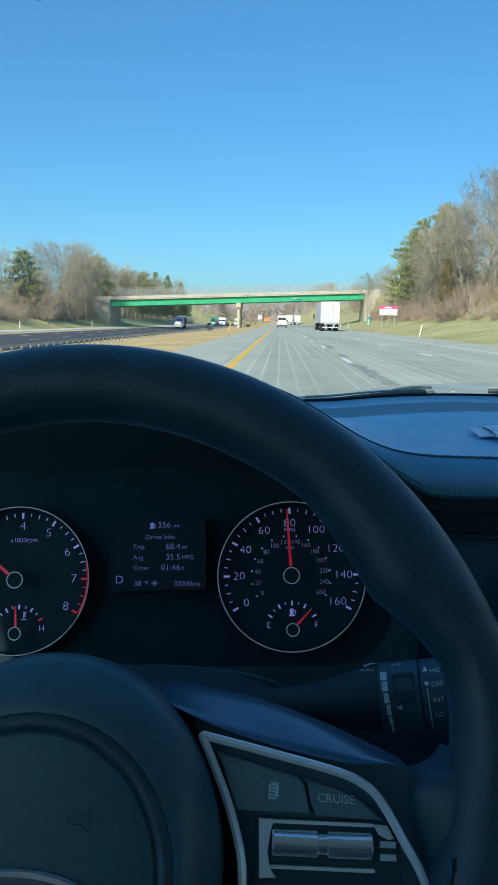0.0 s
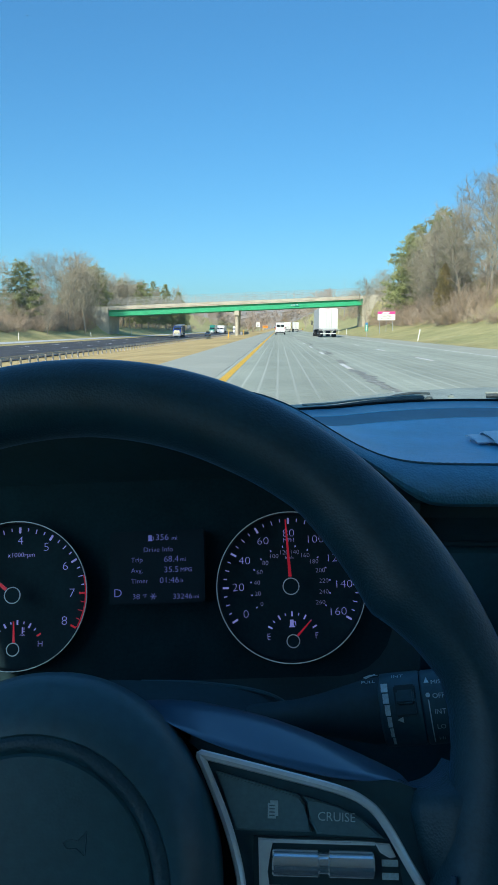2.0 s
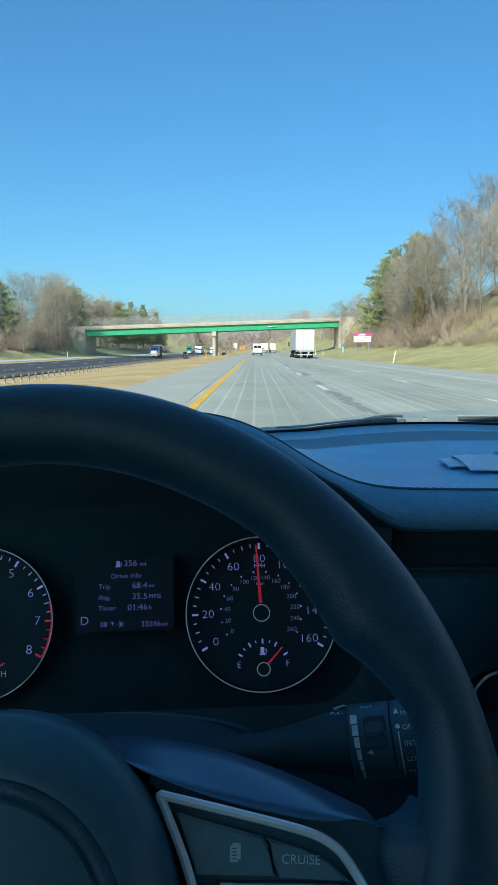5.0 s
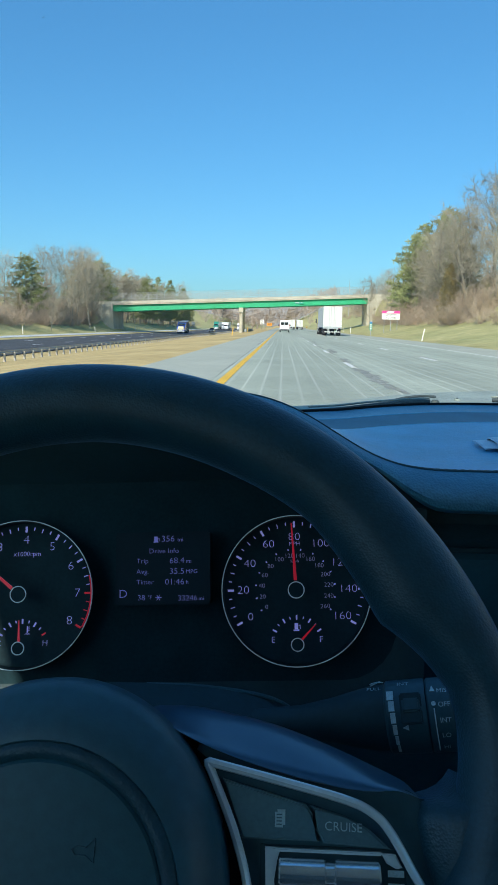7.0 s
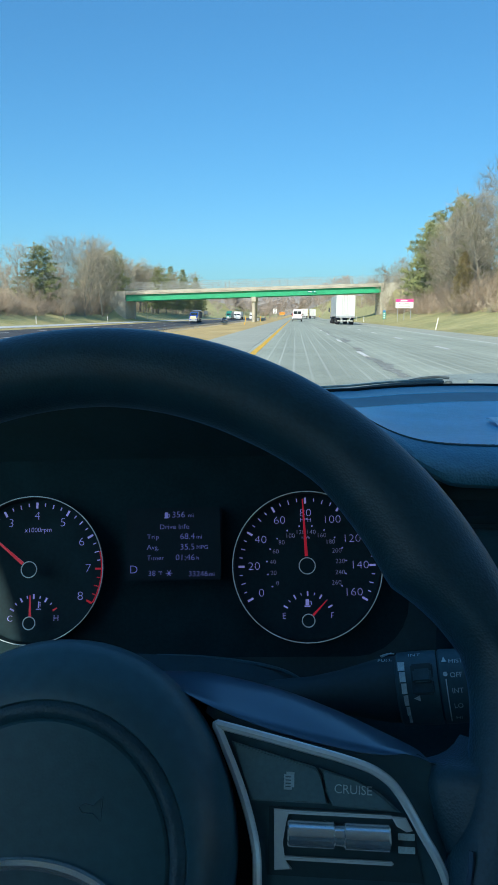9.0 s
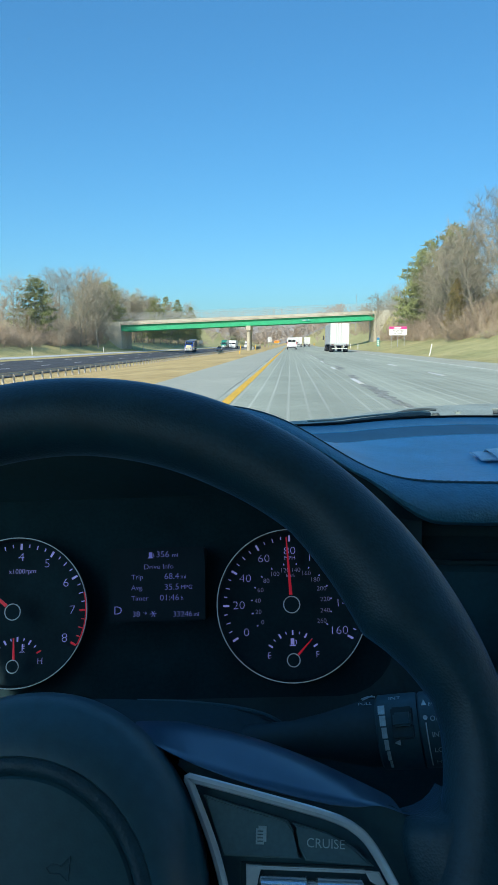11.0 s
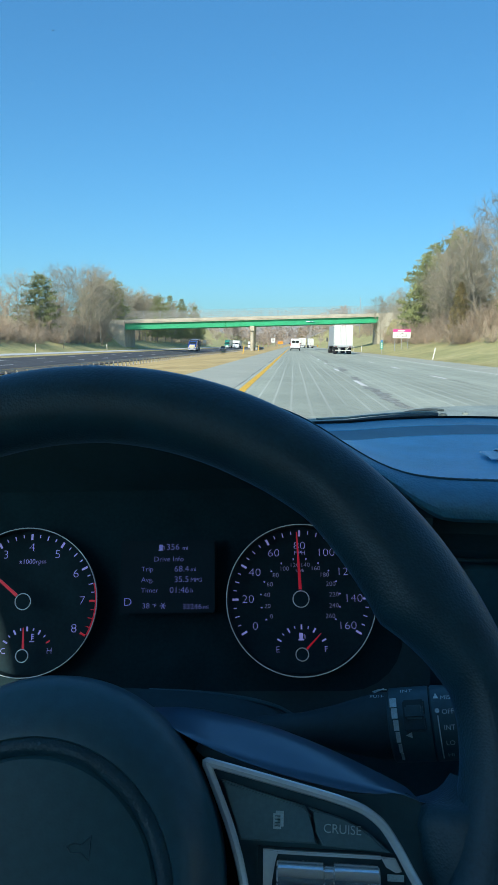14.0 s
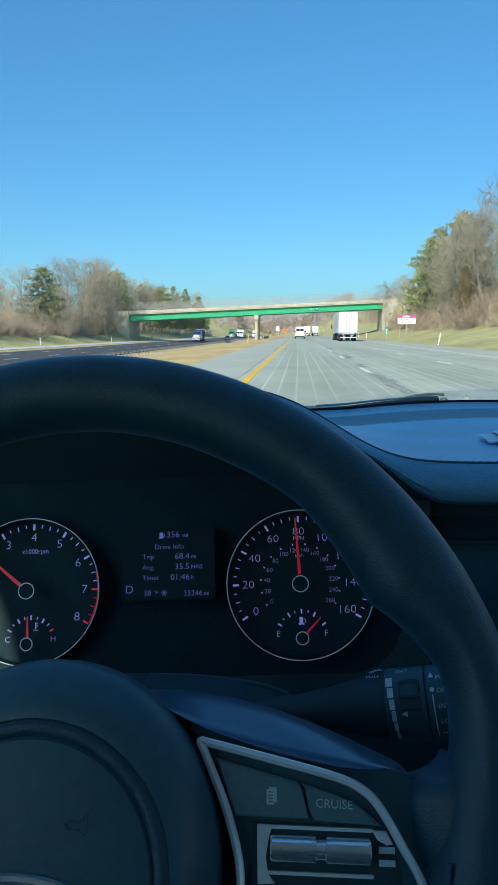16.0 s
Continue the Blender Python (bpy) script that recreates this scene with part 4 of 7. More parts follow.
def build_column():
    col = thing("steering_column", pose(WHEEL_X, 0.46, 0.905), "black plastic steering column shroud under the dials", "column shroud")
    bm = bmesh.new()
    rows = []
    for y, hw, h, z in ((-0.13, 0.070, 0.040, 0.012), (-0.125, 0.085, 0.050, 0.012), (-0.062, 0.112, 0.056, 0.012), (-0.055, 0.114, 0.054, 0.008), (0.0, 0.114, 0.054, -0.024), (0.06, 0.112, 0.055, -0.060), (0.13, 0.110, 0.06, -0.09)):
        rows.append([(hw * math.copysign(abs(math.cos(t)) ** 0.6, math.cos(t)), y, z + h * math.copysign(abs(math.sin(t)) ** 0.7, math.sin(t))) for t in (2 * math.pi * i / 40 for i in range(40))])
    grid(bm, rows, closed_u=True)
    put("shroud", bm, "shroud", col)
    put("shroud_seam", tubed(smooth_path([(0.010, -0.061, 0.0665), (0.0416, -0.061, 0.0665), (0.0756, -0.061, 0.0630), (0.0956, -0.061, 0.0560), (0.1086, -0.061, 0.0420)], 6), 0.0012, 6), "soft", col)
    return col


def build_stalk():
    """Wiper stalk with its ring of settings; x runs along it, z faces the driver."""
    axis = Vector((1.0, -0.16, 0.20)).normalized()
    face = (Vector((0.0, 0.0, 1.18)) - Vector((0.08, 0.43, 0.94)))
    face = (face - axis * face.dot(axis)).normalized()
    up = face.cross(axis)
    m = Matrix((axis, up, face)).transposed().to_4x4()
    m = m @ Matrix.Scale(0.86, 4)
    m.translation = (0.0185, 0.3785, 0.9635)
    st = thing("wiper_stalk", m, "black wiper stalk with white setting marks behind the wheel", "wiper stalk")
    turn = pose(0, 0, 0, 0, 90, 0)

    def body(name, prof, material, label=""):
        put(name, lathe(prof, 40), material, st, label).matrix_basis = turn
    # arm darker than the knob: the shade under the hood is in its colour
    body("arm", [(0.0, -0.05), (0.010, -0.05), (0.011, -0.01), (0.014, 0.010), (0.0185, 0.030), (0.0205, 0.040), (0.0205, 0.047)], "shroud")
    body("collar", [(0.0205, 0.047), (0.0225, 0.0485), (0.0228, 0.0718), (0.0222, 0.0733)], "black")
    body("end_ring", [(0.0218, 0.0738), (0.0228, 0.0750), (0.0224, 0.0925), (0.0205, 0.0970), (0.0170, 0.0995), (0.0, 0.1005)], "black")

    def on(x, a, rr=0.0231):
        """A place on the knob: x along it, a degrees up from the side that faces the driver."""
        return Matrix.Translation((x, rr * math.sin(radians(a)), rr * math.cos(radians(a)))) @ pose(0, 0, 0, -a, 0, 0)
    for k, s in enumerate(("MIST", "OFF", "INT", "LO", "HI")):
        words("setting_word", s, 0.0043, "print", st, on(0.0806, 38 - 23 * k), 'LEFT')
    words("setting_word", "INT", 0.0048, "print", st, on(0.060, 58))
    words("setting_word", "PULL", 0.0042, "print", st, on(0.041, 56, 0.0212))
    wipe = bmesh.new()
    tube(wipe, [(-0.004, 0.0, 0), (0.0, 0.003, 0), (0.005, 0.002, 0)], 0.0004, 5)
    tube(wipe, [(-0.003, -0.002, 0), (0.003, 0.004, 0)], 0.0004, 5)
    put("washer_sign", wipe, "print", st).matrix_basis = on(0.042, 66, 0.0214) @ Matrix.Translation((0, 0.003, 0))
    for k in range(6):
        put("interval_bar", boxed((0, 0, 0), (0.0042 - 0.0005 * k, 0.0062, 0.0004)), "print", st, smooth=False).matrix_basis = on(0.0515 + 0.0004 * k, 34 - 17.5 * k)
    put("slide_well", boxed((0, 0, 0), (0.0135, 0.0190, 0.0030), 0.001), "shroud", st).matrix_basis = on(0.0640, 12, 0.0222)
    put("slide_knob", boxed((0, 0, 0), (0.0112, 0.0085, 0.0050), 0.0012), "black", st).matrix_basis = on(0.0640, 16, 0.0235)
    tri = [(-0.002, 0.0), (0.0018, 0.0018), (0.0018, -0.0018)]
    put("pointer_mark", slabbed(tri[::-1], 0, 0.0003), "print", st, smooth=False).matrix_basis = on(0.0595, -16)
    put("scale_line", tubed([on(0.0780, a) @ Vector((0, 0, 0)) for a in range(-62, 12, 6)], 0.0004, 5), "print", st)
    put("scale_dot", lathe([(0, 0.0004), (0.0014, 0.0004), (0.0014, 0)], 12), "print", st).matrix_basis = on(0.0780, 17)
    put("scale_arrow", slabbed([(-0.0016, -0.002), (0.0016, -0.002), (0, 0.0025)], 0, 0.0003), "print", st, smooth=False).matrix_basis = on(0.0780, 42)
    return st


def build_nozzle():
    x = 0.262
    nz = thing("washer_nozzle", pose(x, screen_y(x) + 0.075, 1.0790), "small round grey washer nozzle on the scuttle", "washer nozzle")
    put("base", lathe([(0.0050, 0.0), (0.0050, 0.0035), (0.0040, 0.0046), (0.0, 0.0050)], 20), "cowl", nz)
    put("jet", lathe([(0.0018, 0.0046), (0.0016, 0.0054), (0.0, 0.0057)], 12), "rubber", nz, "dark jet")


def build_papers():
    pp = thing("folded_tissue_pack", pose(0.188, 0.612, 1.0796, 0, 0, 8), "pale blue-white folded tissue pack lying on the dashboard", "tissue pack")
    sheets = (  # left, right, front, back, height of the fold, skew of the left end
        (-0.006, 0.120, 0.026, 0.070, 0.0015, 0.006), (0.002, 0.090, 0.004, 0.070, 0.0045, 0.010), (0.046, 0.150, 0.010, 0.078, 0.0075, 0.010))
    for n, (xa, xb, ya, yb, h, skew) in enumerate(sheets):
        rows = []
        for i in range(11):
            f = i / 10
            z = h * math.sin(min(1.0, f / 0.85) * math.pi * 0.62) / math.sin(math.pi * 0.62 * 0.8) * (1 - max(0.0, (f - 0.85) / 0.15) ** 2 * 0.8)
            rows.append([(xa + skew * f + (xb - xa) * j / 14, ya - 0.004 * n + (yb - ya) * f + 0.0015 * noise.noise((j * 0.6, n * 4, 1)), 0.0030 + 0.0012 * n + z + 0.0012 * noise.noise((j * 0.45, i * 0.5, n * 3))) for j in range(15)])
        bm = bmesh.new()
        grid(bm, rows)
        r = bmesh.ops.extrude_face_region(bm, geom=bm.faces[:])
        for v in [g for g in r["geom"] if isinstance(g, bmesh.types.BMVert)]:
            v.co.z -= 0.0012
        put("tissue_layer", bm, "tissue", pp, angle=25)
    return pp


def build_shell():
    """Roof, pillars, doors and screen round the driver's place."""
    hw = 0.78
    # windscreen
    bm = bmesh.new()
    xs = [CAR_X - 0.70 + 1.40 * i / 24 for i in range(25)]
    rows = []
    for k in range(9):
        f = k / 8
        rows.append([(CAR_X + (x - CAR_X) * (1 - 0.16 * f), screen_y(x) + 0.004 + f * (0.20 - screen_y(x) - 0.3 * (x - CAR_X) ** 2) , 1.084 + f * 0.47 + 0.03 * math.sin(math.pi * f)) for x in xs])
    grid(bm, rows)
    ob = put("windscreen", bm, "glass", None)
    if ob.data.polygons[100].normal.y > 0:      # the glass faces the driver
        ob.data.flip_normals()
    ob.visible_shadow = False
    tagged(ob, "clear raked car windscreen above the dashboard", "windscreen", kind="structure")
    # specks of dirt on the glass
    rng = random.Random(8)
    bm = bmesh.new()
    for k in range(22):
        x, f = rng.uniform(-0.25, 0.35), rng.uniform(0.08, 0.75)
        p = Vector((CAR_X + (x - CAR_X) * (1 - 0.16 * f), screen_y(x) + 0.0035 + f * (0.20 - screen_y(x) - 0.3 * (x - CAR_X) ** 2), 1.082 + f * 0.47 + 0.03 * math.sin(math.pi * f)))
        bmesh.ops.create_icosphere(bm, subdivisions=1, radius=rng.uniform(0.00018, 0.0004), matrix=Matrix.Translation(p) @ Matrix.Diagonal((rng.uniform(0.8, 2.2), 1, 0.6, 1)))
    tagged(put("dirt_specks", bm, "cowl"), "tiny dirt specks on the windscreen glass", "dirt", kind="stuff")
    # unseen roof, made wide enough to block the sun from the dials
    roof = bmesh.new()
    box(roof, (CAR_X, -0.95, 1.59), (1.64, 2.32, 0.05), 0.02)
    tagged(put("roof_lining", roof, "lining"), "unseen pale roof lining, widened to keep the sun off the dials", "ceiling", kind="structure")
    for s in (-1, 1):
        x = CAR_X + s * hw
        bm = bmesh.new()
        tube(bm, [(CAR_X + s * 0.72, 0.66, 1.06), (CAR_X + s * 0.68, 0.42, 1.27), (CAR_X + s * 0.63, 0.19, 1.57)], 0.045, 10)
        tagged(put("windscreen_pillar", bm, "lining"), "slanting windscreen pillar with cloth cover", "pillar", kind="structure")
        bm = bmesh.new()
        box(bm, (x, -0.55, 0.72), (0.09, 2.5, 0.62), 0.03)
        # unseen upper walls: solid at the left rear against sun, open at the right
        if s < 0:
            box(bm, (x - s * 0.05, -1.32, 1.30), (0.07, 1.40, 0.58), 0.02)
        else:
            box(bm, (x - s * 0.05, -0.60, 1.30), (0.07, 0.14, 0.58), 0.02)
            box(bm, (x - s * 0.05, -1.85, 1.30), (0.07, 0.40, 0.58), 0.02)
        box(bm, (x - s * 0.08, -0.05, 1.52), (0.09, 0.60, 0.14), 0.02)
        tagged(put("car_side", bm, "soft"), "unseen dark car door side, its open areas set to let light in", "car door", kind="structure")
    # unseen walls added to close the cabin behind the driver
    bm = bmesh.new()
    box(bm, (CAR_X, -2.0, 1.0), (1.6, 0.08, 1.2), 0.02)
    box(bm, (CAR_X, -1.15, 0.85), (1.35, 0.18, 0.75), 0.05)
    tagged(put("rear_bulkhead", bm, "soft"), "unseen dark seat and bulkhead added to close the rear", "bulkhead", kind="structure")
    bm = boxed((CAR_X, -0.6, 0.38), (1.56, 2.9, 0.05))
    tagged(put("car_floor", bm, "black"), "dark carpeted car floor", "floor", kind="structure")
    bm = boxed((CAR_X, 0.98, 0.70), (1.5, 0.05, 0.62))
    tagged(put("firewall", bm, "black"), "black firewall in front of the footwell", "firewall", kind="structure")
    # scuttle and bonnet beyond the glass
    bm = bmesh.new()
    xs2 = [CAR_X - 0.72 + 1.44 * i / 40 for i in range(41)]
    sl = lambda x: screen_y(x)
    grid(bm, [[(x, sl(x) + dy, z + 0.055 * (x - 0.25) - 0.002) for x in xs2] for dy, z in ((0.012, 1.060), (0.03, 1.082), (0.08, 1.082), (0.13, 1.084), (0.16, 1.087), (0.17, 1.080), (0.18, 1.05))])
    tagged(put("scuttle_panel", bm, "cowl"), "grey plastic scuttle panel below the windscreen", "scuttle", kind="structure")
    bm = bmesh.new()
    rows = []
    for f, z in ((0.0, 1.005), (0.06, 1.018), (0.3, 1.0), (0.6, 0.955), (0.85, 0.89), (0.95, 0.84), (0.99, 0.78), (1.0, 0.62)):
        rows.append([(x, (sl(x) + 0.19) * (1 - f) + f * (2.02 - 0.42 * (x - CAR_X) ** 2), z - 0.13 * (x - CAR_X) ** 2) for x in xs2])
    grid(bm, rows)
    tagged(put("bonnet", bm, "paint"), "dark grey painted car bonnet", "bonnet", kind="structure")
    bm = bmesh.new()        # bumper, wings and sills that carry the body down to the wheels
    box(bm, (CAR_X, 1.84, 0.46), (1.46, 0.34, 0.34), 0.08)
    for s in (-1, 1):
        box(bm, (CAR_X + s * 0.74, 1.23, 0.79), (0.10, 1.30, 0.32), 0.04)
        box(bm, (CAR_X + s * 0.77, -0.05, 0.36), (0.10, 1.90, 0.16), 0.03)
        box(bm, (CAR_X + s * 0.77, -2.0, 0.60), (0.12, 0.60, 0.45), 0.05)
    box(bm, (CAR_X, -2.20, 0.62), (1.60, 0.34, 0.46), 0.08)
    tagged(put("car_body", bm, "paint"), "dark grey painted wings, sills and bumpers", "car body", kind="structure")
    for s in (-1, 1):
        for y in (1.27, -1.38):
            wh = lathe([(0.0, 0.09), (0.16, 0.10), (0.19, 0.11), (0.20, 0.105), (0.30, 0.10), (0.325, 0.07), (0.330, 0.0), (0.325, -0.07), (0.30, -0.10), (0.0, -0.09)], 40)
            ob = put("car_wheel", wh, "tyre")
            ob.matrix_basis = pose(CAR_X + s * 0.72, y, 0.33, 0, 90 * s, 0)
            tagged(ob, "black tyred road wheel of the car", "car wheel", "car wheels", "structure")


def wiper(x0, x1, dy, arm):
    wp = thing("windscreen_wiper", pose(0, 0, 0), "black windscreen wiper, greyed as if seen through haze, resting on the scuttle", "wiper", "windscreen wipers")
    pts = []
    for i in range(13):
        x = x0 + (x1 - x0) * i / 12
        pts.append((x, screen_y(x) + dy, 1.0845 + 0.020 * (x - 0.14)))
    put("blade", tubed(pts, [0.0014 + 0.0024 * (i / 12 if x1 < 0.25 else 1 - i / 12) * (1.0 if 0 < i < 12 else 0.5) for i in range(13)], 8, flat=1.1), "wiper", wp)
    put("blade_spine", tubed([(x, y + 0.005, z + 0.0042) for x, y, z in pts], 0.0015, 6), "cowl", wp, "grey spine of the blade")
    a = [(x, screen_y(x) + dy + 0.03, z) for x, z in arm]
    put("arm", tubed(smooth_path(a, 5), 0.0021, 8, flat=0.9), "wiper", wp)
    put("pivot", lathe([(0.0, 0.004), (0.004, 0.0035), (0.006, 0.001), (0.006, -0.012)], 20, (a[-1][0], a[-1][1])), "wiper", wp).matrix_basis = pose(0, 0, a[-1][2] - 0.008)
    return wp


build_dashboard()
build_cluster()
build_wheel()
build_column()
build_stalk()
build_papers()
build_shell()
build_nozzle()
wiper(0.030, 0.206, 0.014, ((0.160, 1.0865), (0.176, 1.0892), (0.196, 1.0905), (0.210, 1.0902), (0.221, 1.0892)))
wiper(0.298, 0.70, 0.020, ((0.37, 1.089), (0.43, 1.095), (0.60, 1.098), (0.70, 1.095)))

# ---- the road and its land ----
YELLOW, LINE_1, LINE_2, EDGE = -1.28, 2.15, 5.75, 9.25


def bend(y):
    """The opposite carriageway swings away to the left far ahead."""
    return -2.0 * (max(y, 0.0) / 330.0) ** 2


def step01(a, b, v):
    f = min(max((v - a) / (b - a), 0.0), 1.0)
    return f * f * (3 - 2 * f)


def bridge_y(x):
    return 193.0 + 0.22 * x


def bridge_z(x):
    """Underside of the bridge's girders."""
    return 4.25 + 0.048 * (x + 44.0)


def land(x, y):
    """Height of the ground."""
    left = -38.2 + bend(y)
    z = -0.06
    if x > 13.0:
        z += 1.2 * step01(13, 21, x) + 10.0 * step01(19, 42, x) * (0.55 + 0.45 * step01(-60, 90, y) * (1 - 0.5 * step01(200, 330, y))) + 9.0 * step01(40, 140, x)
    if x < left:
        z += 2.2 * step01(0, 10, left - x) + 6.0 * step01(8, 60, left - x) + 8 * step01(60, 200, left - x)
    if x < -4.2:
        z -= 1.46 * step01(4.2, 21.0, -x) - 0.85 * step01(21.5, 38.2, -x + bend(y))
    # banks that carry the road over the bridge
    d = abs(y - bridge_y(x))
    if x > 21 or x < -42:
        top = bridge_z(x) + 1.0
        k = 1 - step01(5.9, 13 if x > 21 else 20, d)
        if x > 21:
            k *= step01(23.6, 26, x)
        else:
            k *= step01(43, 49, -x)
        z = z + max(0.0, top - z) * k
    if y > 430:             # the valley closes in front
        z += 10.0 * step01(520, 700, y) * step01(4, 60, abs(x + 25))
    far = math.hypot(x, y)
    if far > 250:
        z += 1.2 * noise.noise((x * 0.008, y * 0.008, 0)) * step01(20, 60, abs(x))
    return z + (0.12 * noise.noise((x * 0.2, y * 0.2, 1)) if x > 14 or x < left - 1 else 0)


def build_ground():
    xs = sorted({*[-3200, -1500, -800, -450, -300, -220, -160], *range(-120, -44, 6), *[-44 + 1.5 * i for i in range(24)], *[-8.5, -7, -5.5, -4.2, 0, 6, 12.4], *[13 + 1.2 * i for i in range(30)], *range(50, 125, 6), *[140, 180, 240, 320, 460, 800, 1500, 3200]})
    ys = sorted({*[-3000, -1200, -500, -300, -220], *range(-180, -20, 12), *range(-20, 280, 4), *range(280, 480, 10), *range(480, 800, 20), *[900, 1100, 1400, 1900, 2600, 3600]})
    verts = [(x, y, land(x, y)) for y in ys for x in xs]
    n = len(xs)
    faces = [(j * n + i, j * n + i + 1, (j + 1) * n + i + 1, (j + 1) * n + i) for j in range(len(ys) - 1) for i in range(n - 1)]
    ob = raw("ground", verts, faces, "grass", smooth=True)
    tagged(ob, "straw-coloured winter grass verges and banks", "ground", kind="structure")


def ribbon(name, x0, x1, z, material, label, category, y0=-250.0, y1=640.0, curve=False, step=8.0, wobble=0.0, z1=None):
    bm = bmesh.new()
    k = int((y1 - y0) / step)
    rows = []
    for i in range(k + 1):
        y = y0 + (y1 - y0) * i / k
        o = bend(y) if curve else 0.0
        w = wobble * noise.noise((y * 0.9, x0, 0))
        rows.append([(x0 + o + w, y, z), (x1 + o + w * 0.6, y, z if z1 is None else z1)])
    vs = grid(bm, rows)
    r = bmesh.ops.extrude_face_region(bm, geom=bm.faces[:])
    for v in [g for g in r["geom"] if isinstance(g, bmesh.types.BMVert)]:
        v.co.z -= 0.05 if z < 0.003 and abs(x1 - x0) > 1 else 0.002
    ob = put(name, bm, material, None, smooth=False)
    return tagged(ob, label, category, kind="structure")


def build_roads():
    ribbon("road", -1.60, 9.60, 0.0, "road", "pale worn three-lane highway pavement with brine streaks", "road")
    ribbon("shoulder", -4.05, -1.602, -0.002, "shoulder", "pale paved shoulder beside the yellow line", "shoulder", wobble=0.05)
    ribbon("shoulder", 9.602, 12.6, -0.002, "shoulder", "pale paved outer shoulder of the highway", "shoulder", wobble=0.05)
    ribbon("opposite_road", -38.0, -22.4, -0.60, "asphalt", "dark asphalt carriageway for opposing traffic", "road", curve=True, z1=-1.42)
    ribbon("yellow_line", YELLOW - 0.10, YELLOW + 0.10, 0.006, "yellow", "worn yellow edge line on the pavement", "road marking", wobble=0.02)
    ribbon("edge_line", EDGE - 0.07, EDGE + 0.07, 0.006, "white", "worn white edge line on the pavement", "road marking", wobble=0.02)
    ribbon("pale_shoulder", -37.9, -35.6, -0.585, "salt", "pale salted edge of the opposite carriageway", "shoulder", curve=True, z1=-0.706)
    ribbon("edge_line", -23.6, -23.45, -1.338, "yellow", "yellow edge line of the opposite carriageway", "road marking", curve=True, z1=-1.346)
    # joint of cracked sealer beside the lane line
    for x, w in ((YELLOW - 0.26, 0.05), (LINE_1 + 0.12, 0.07), (LINE_2 + 0.10, 0.035)):
        bm = bmesh.new()
        rows = []
        for i in range(900):
            y = -20 + 0.4 * i
            o = (0.10 * noise.noise((y * 0.35, x, 0)) + 0.07 * noise.noise((y * 1.7, x, 3))) * (0.25 if x < 0 else 1.0)
            ww = w * max(0.06, 0.40 + 1.3 * noise.noise((y * 0.22, x, 7)))
            rows.append([(x + o - ww, y, 0.0085), (x + o + ww, y, 0.0085)])
        grid(bm, rows)
        tagged(put("sealed_joint", bm, "tar", None, smooth=False), "dark ragged sealed joint along the pavement", "crack sealer", kind="structure")
    # ragged broken patches by the lane line
    for px, y0, y1, wd in ((2.22, 13.2, 21.5, 0.26), (2.40, 24.5, 27.5, 0.16), (2.55, 33, 40, 0.20), (2.5, 52, 60, 0.16)):
        bm = bmesh.new()
        rows = []
        for i in range(61):
            y = y0 + (y1 - y0) * i / 60
            e = math.sin(math.pi * i / 60) ** 0.5
            a = wd * e * (0.6 + 0.9 * noise.noise((y * 1.3, 4, px)))
            b = wd * e * (0.6 + 0.9 * noise.noise((y * 1.6, 9, px)))
            o = 0.14 * noise.noise((y * 0.5, 2, px))
            rows.append([(px + o + (-a + (a + b) * j / 5), y, 0.0055 + 0.004 * noise.noise((y * 5, j * 2.0, px))) for j in range(6)])
        grid(bm, rows)
        tagged(put("road_patch", bm, "patch", None, smooth=False), "rough broken patch beside the lane line", "road patch", "road patches", "structure")
    # dashes of the lane lines
    dash = slabbed([(-0.075, 0), (0.075, 0), (0.07, 0.8), (0.078, 1.7), (0.075, 3.05), (-0.07, 3.05), (-0.078, 1.9), (-0.072, 1.0)], 0.003, 0.012)
    first = put("lane_dash", dash, "white", None, smooth=False)
    tagged(first, "worn white lane dash on the pavement", "road marking", "lane dashes", "structure")
    first.location = (LINE_1, -3.0, 0)
    for x, y0 in ((LINE_1, -3.0), (LINE_2, 2.5), (-27.2, 4.0), (-31.0, 0.0)):
        for k in range(-3, 34):
            if (x, k) != (LINE_1, 0):
                y = y0 + 12.2 * k
                copy_thing(first, pose(x + (bend(y) if x < -5 else 0), y, -0.60 - 0.82 * (x + 38.0) / 15.6 if x < -5 else 0, 0, 3.0 if x < -5 else 0, 0))


def w_beam(name, pts, side, label, group):
    """Steel guardrail on posts along points on the ground; side: where the posts stand."""
    g = thing(name, pose(0, 0, 0), label, "guardrail", group)
    prof = [(0.0, 0.42), (0.045, 0.445), (0.045, 0.49), (0.0, 0.535), (0.0, 0.555), (0.045, 0.60), (0.045, 0.645), (0.0, 0.67)]
    bm = bmesh.new()
    grid(bm, [[(x - side * dx, y, land(x, y) + 0.08 + z) for dx, z in prof] for x, y in pts])
    r = bmesh.ops.extrude_face_region(bm, geom=bm.faces[:])
    for v in [q for q in r["geom"] if isinstance(q, bmesh.types.BMVert)]:
        v.co.x += side * 0.012
    put("rail", bm, "steel", g)
    mesh = None
    acc = 0.0
    for (xa, ya), (xb, yb) in zip(pts, pts[1:]):
        length = math.hypot(xb - xa, yb - ya)
        while acc < length:
            f = acc / length
            x, y = xa + (xb - xa) * f, ya + (yb - ya) * f
            if mesh is None:
                ob = put("post", boxed((0, 0, 0.22), (0.13, 0.15, 0.74), 0.015), "wood", g)
                mesh = ob.data
            else:
                ob = new("post", mesh)
                ob.parent = g
            ob.location = (x + side * 0.11, y, land(x, y) + 0.02)
            acc += 1.9
        acc -= length
    return g


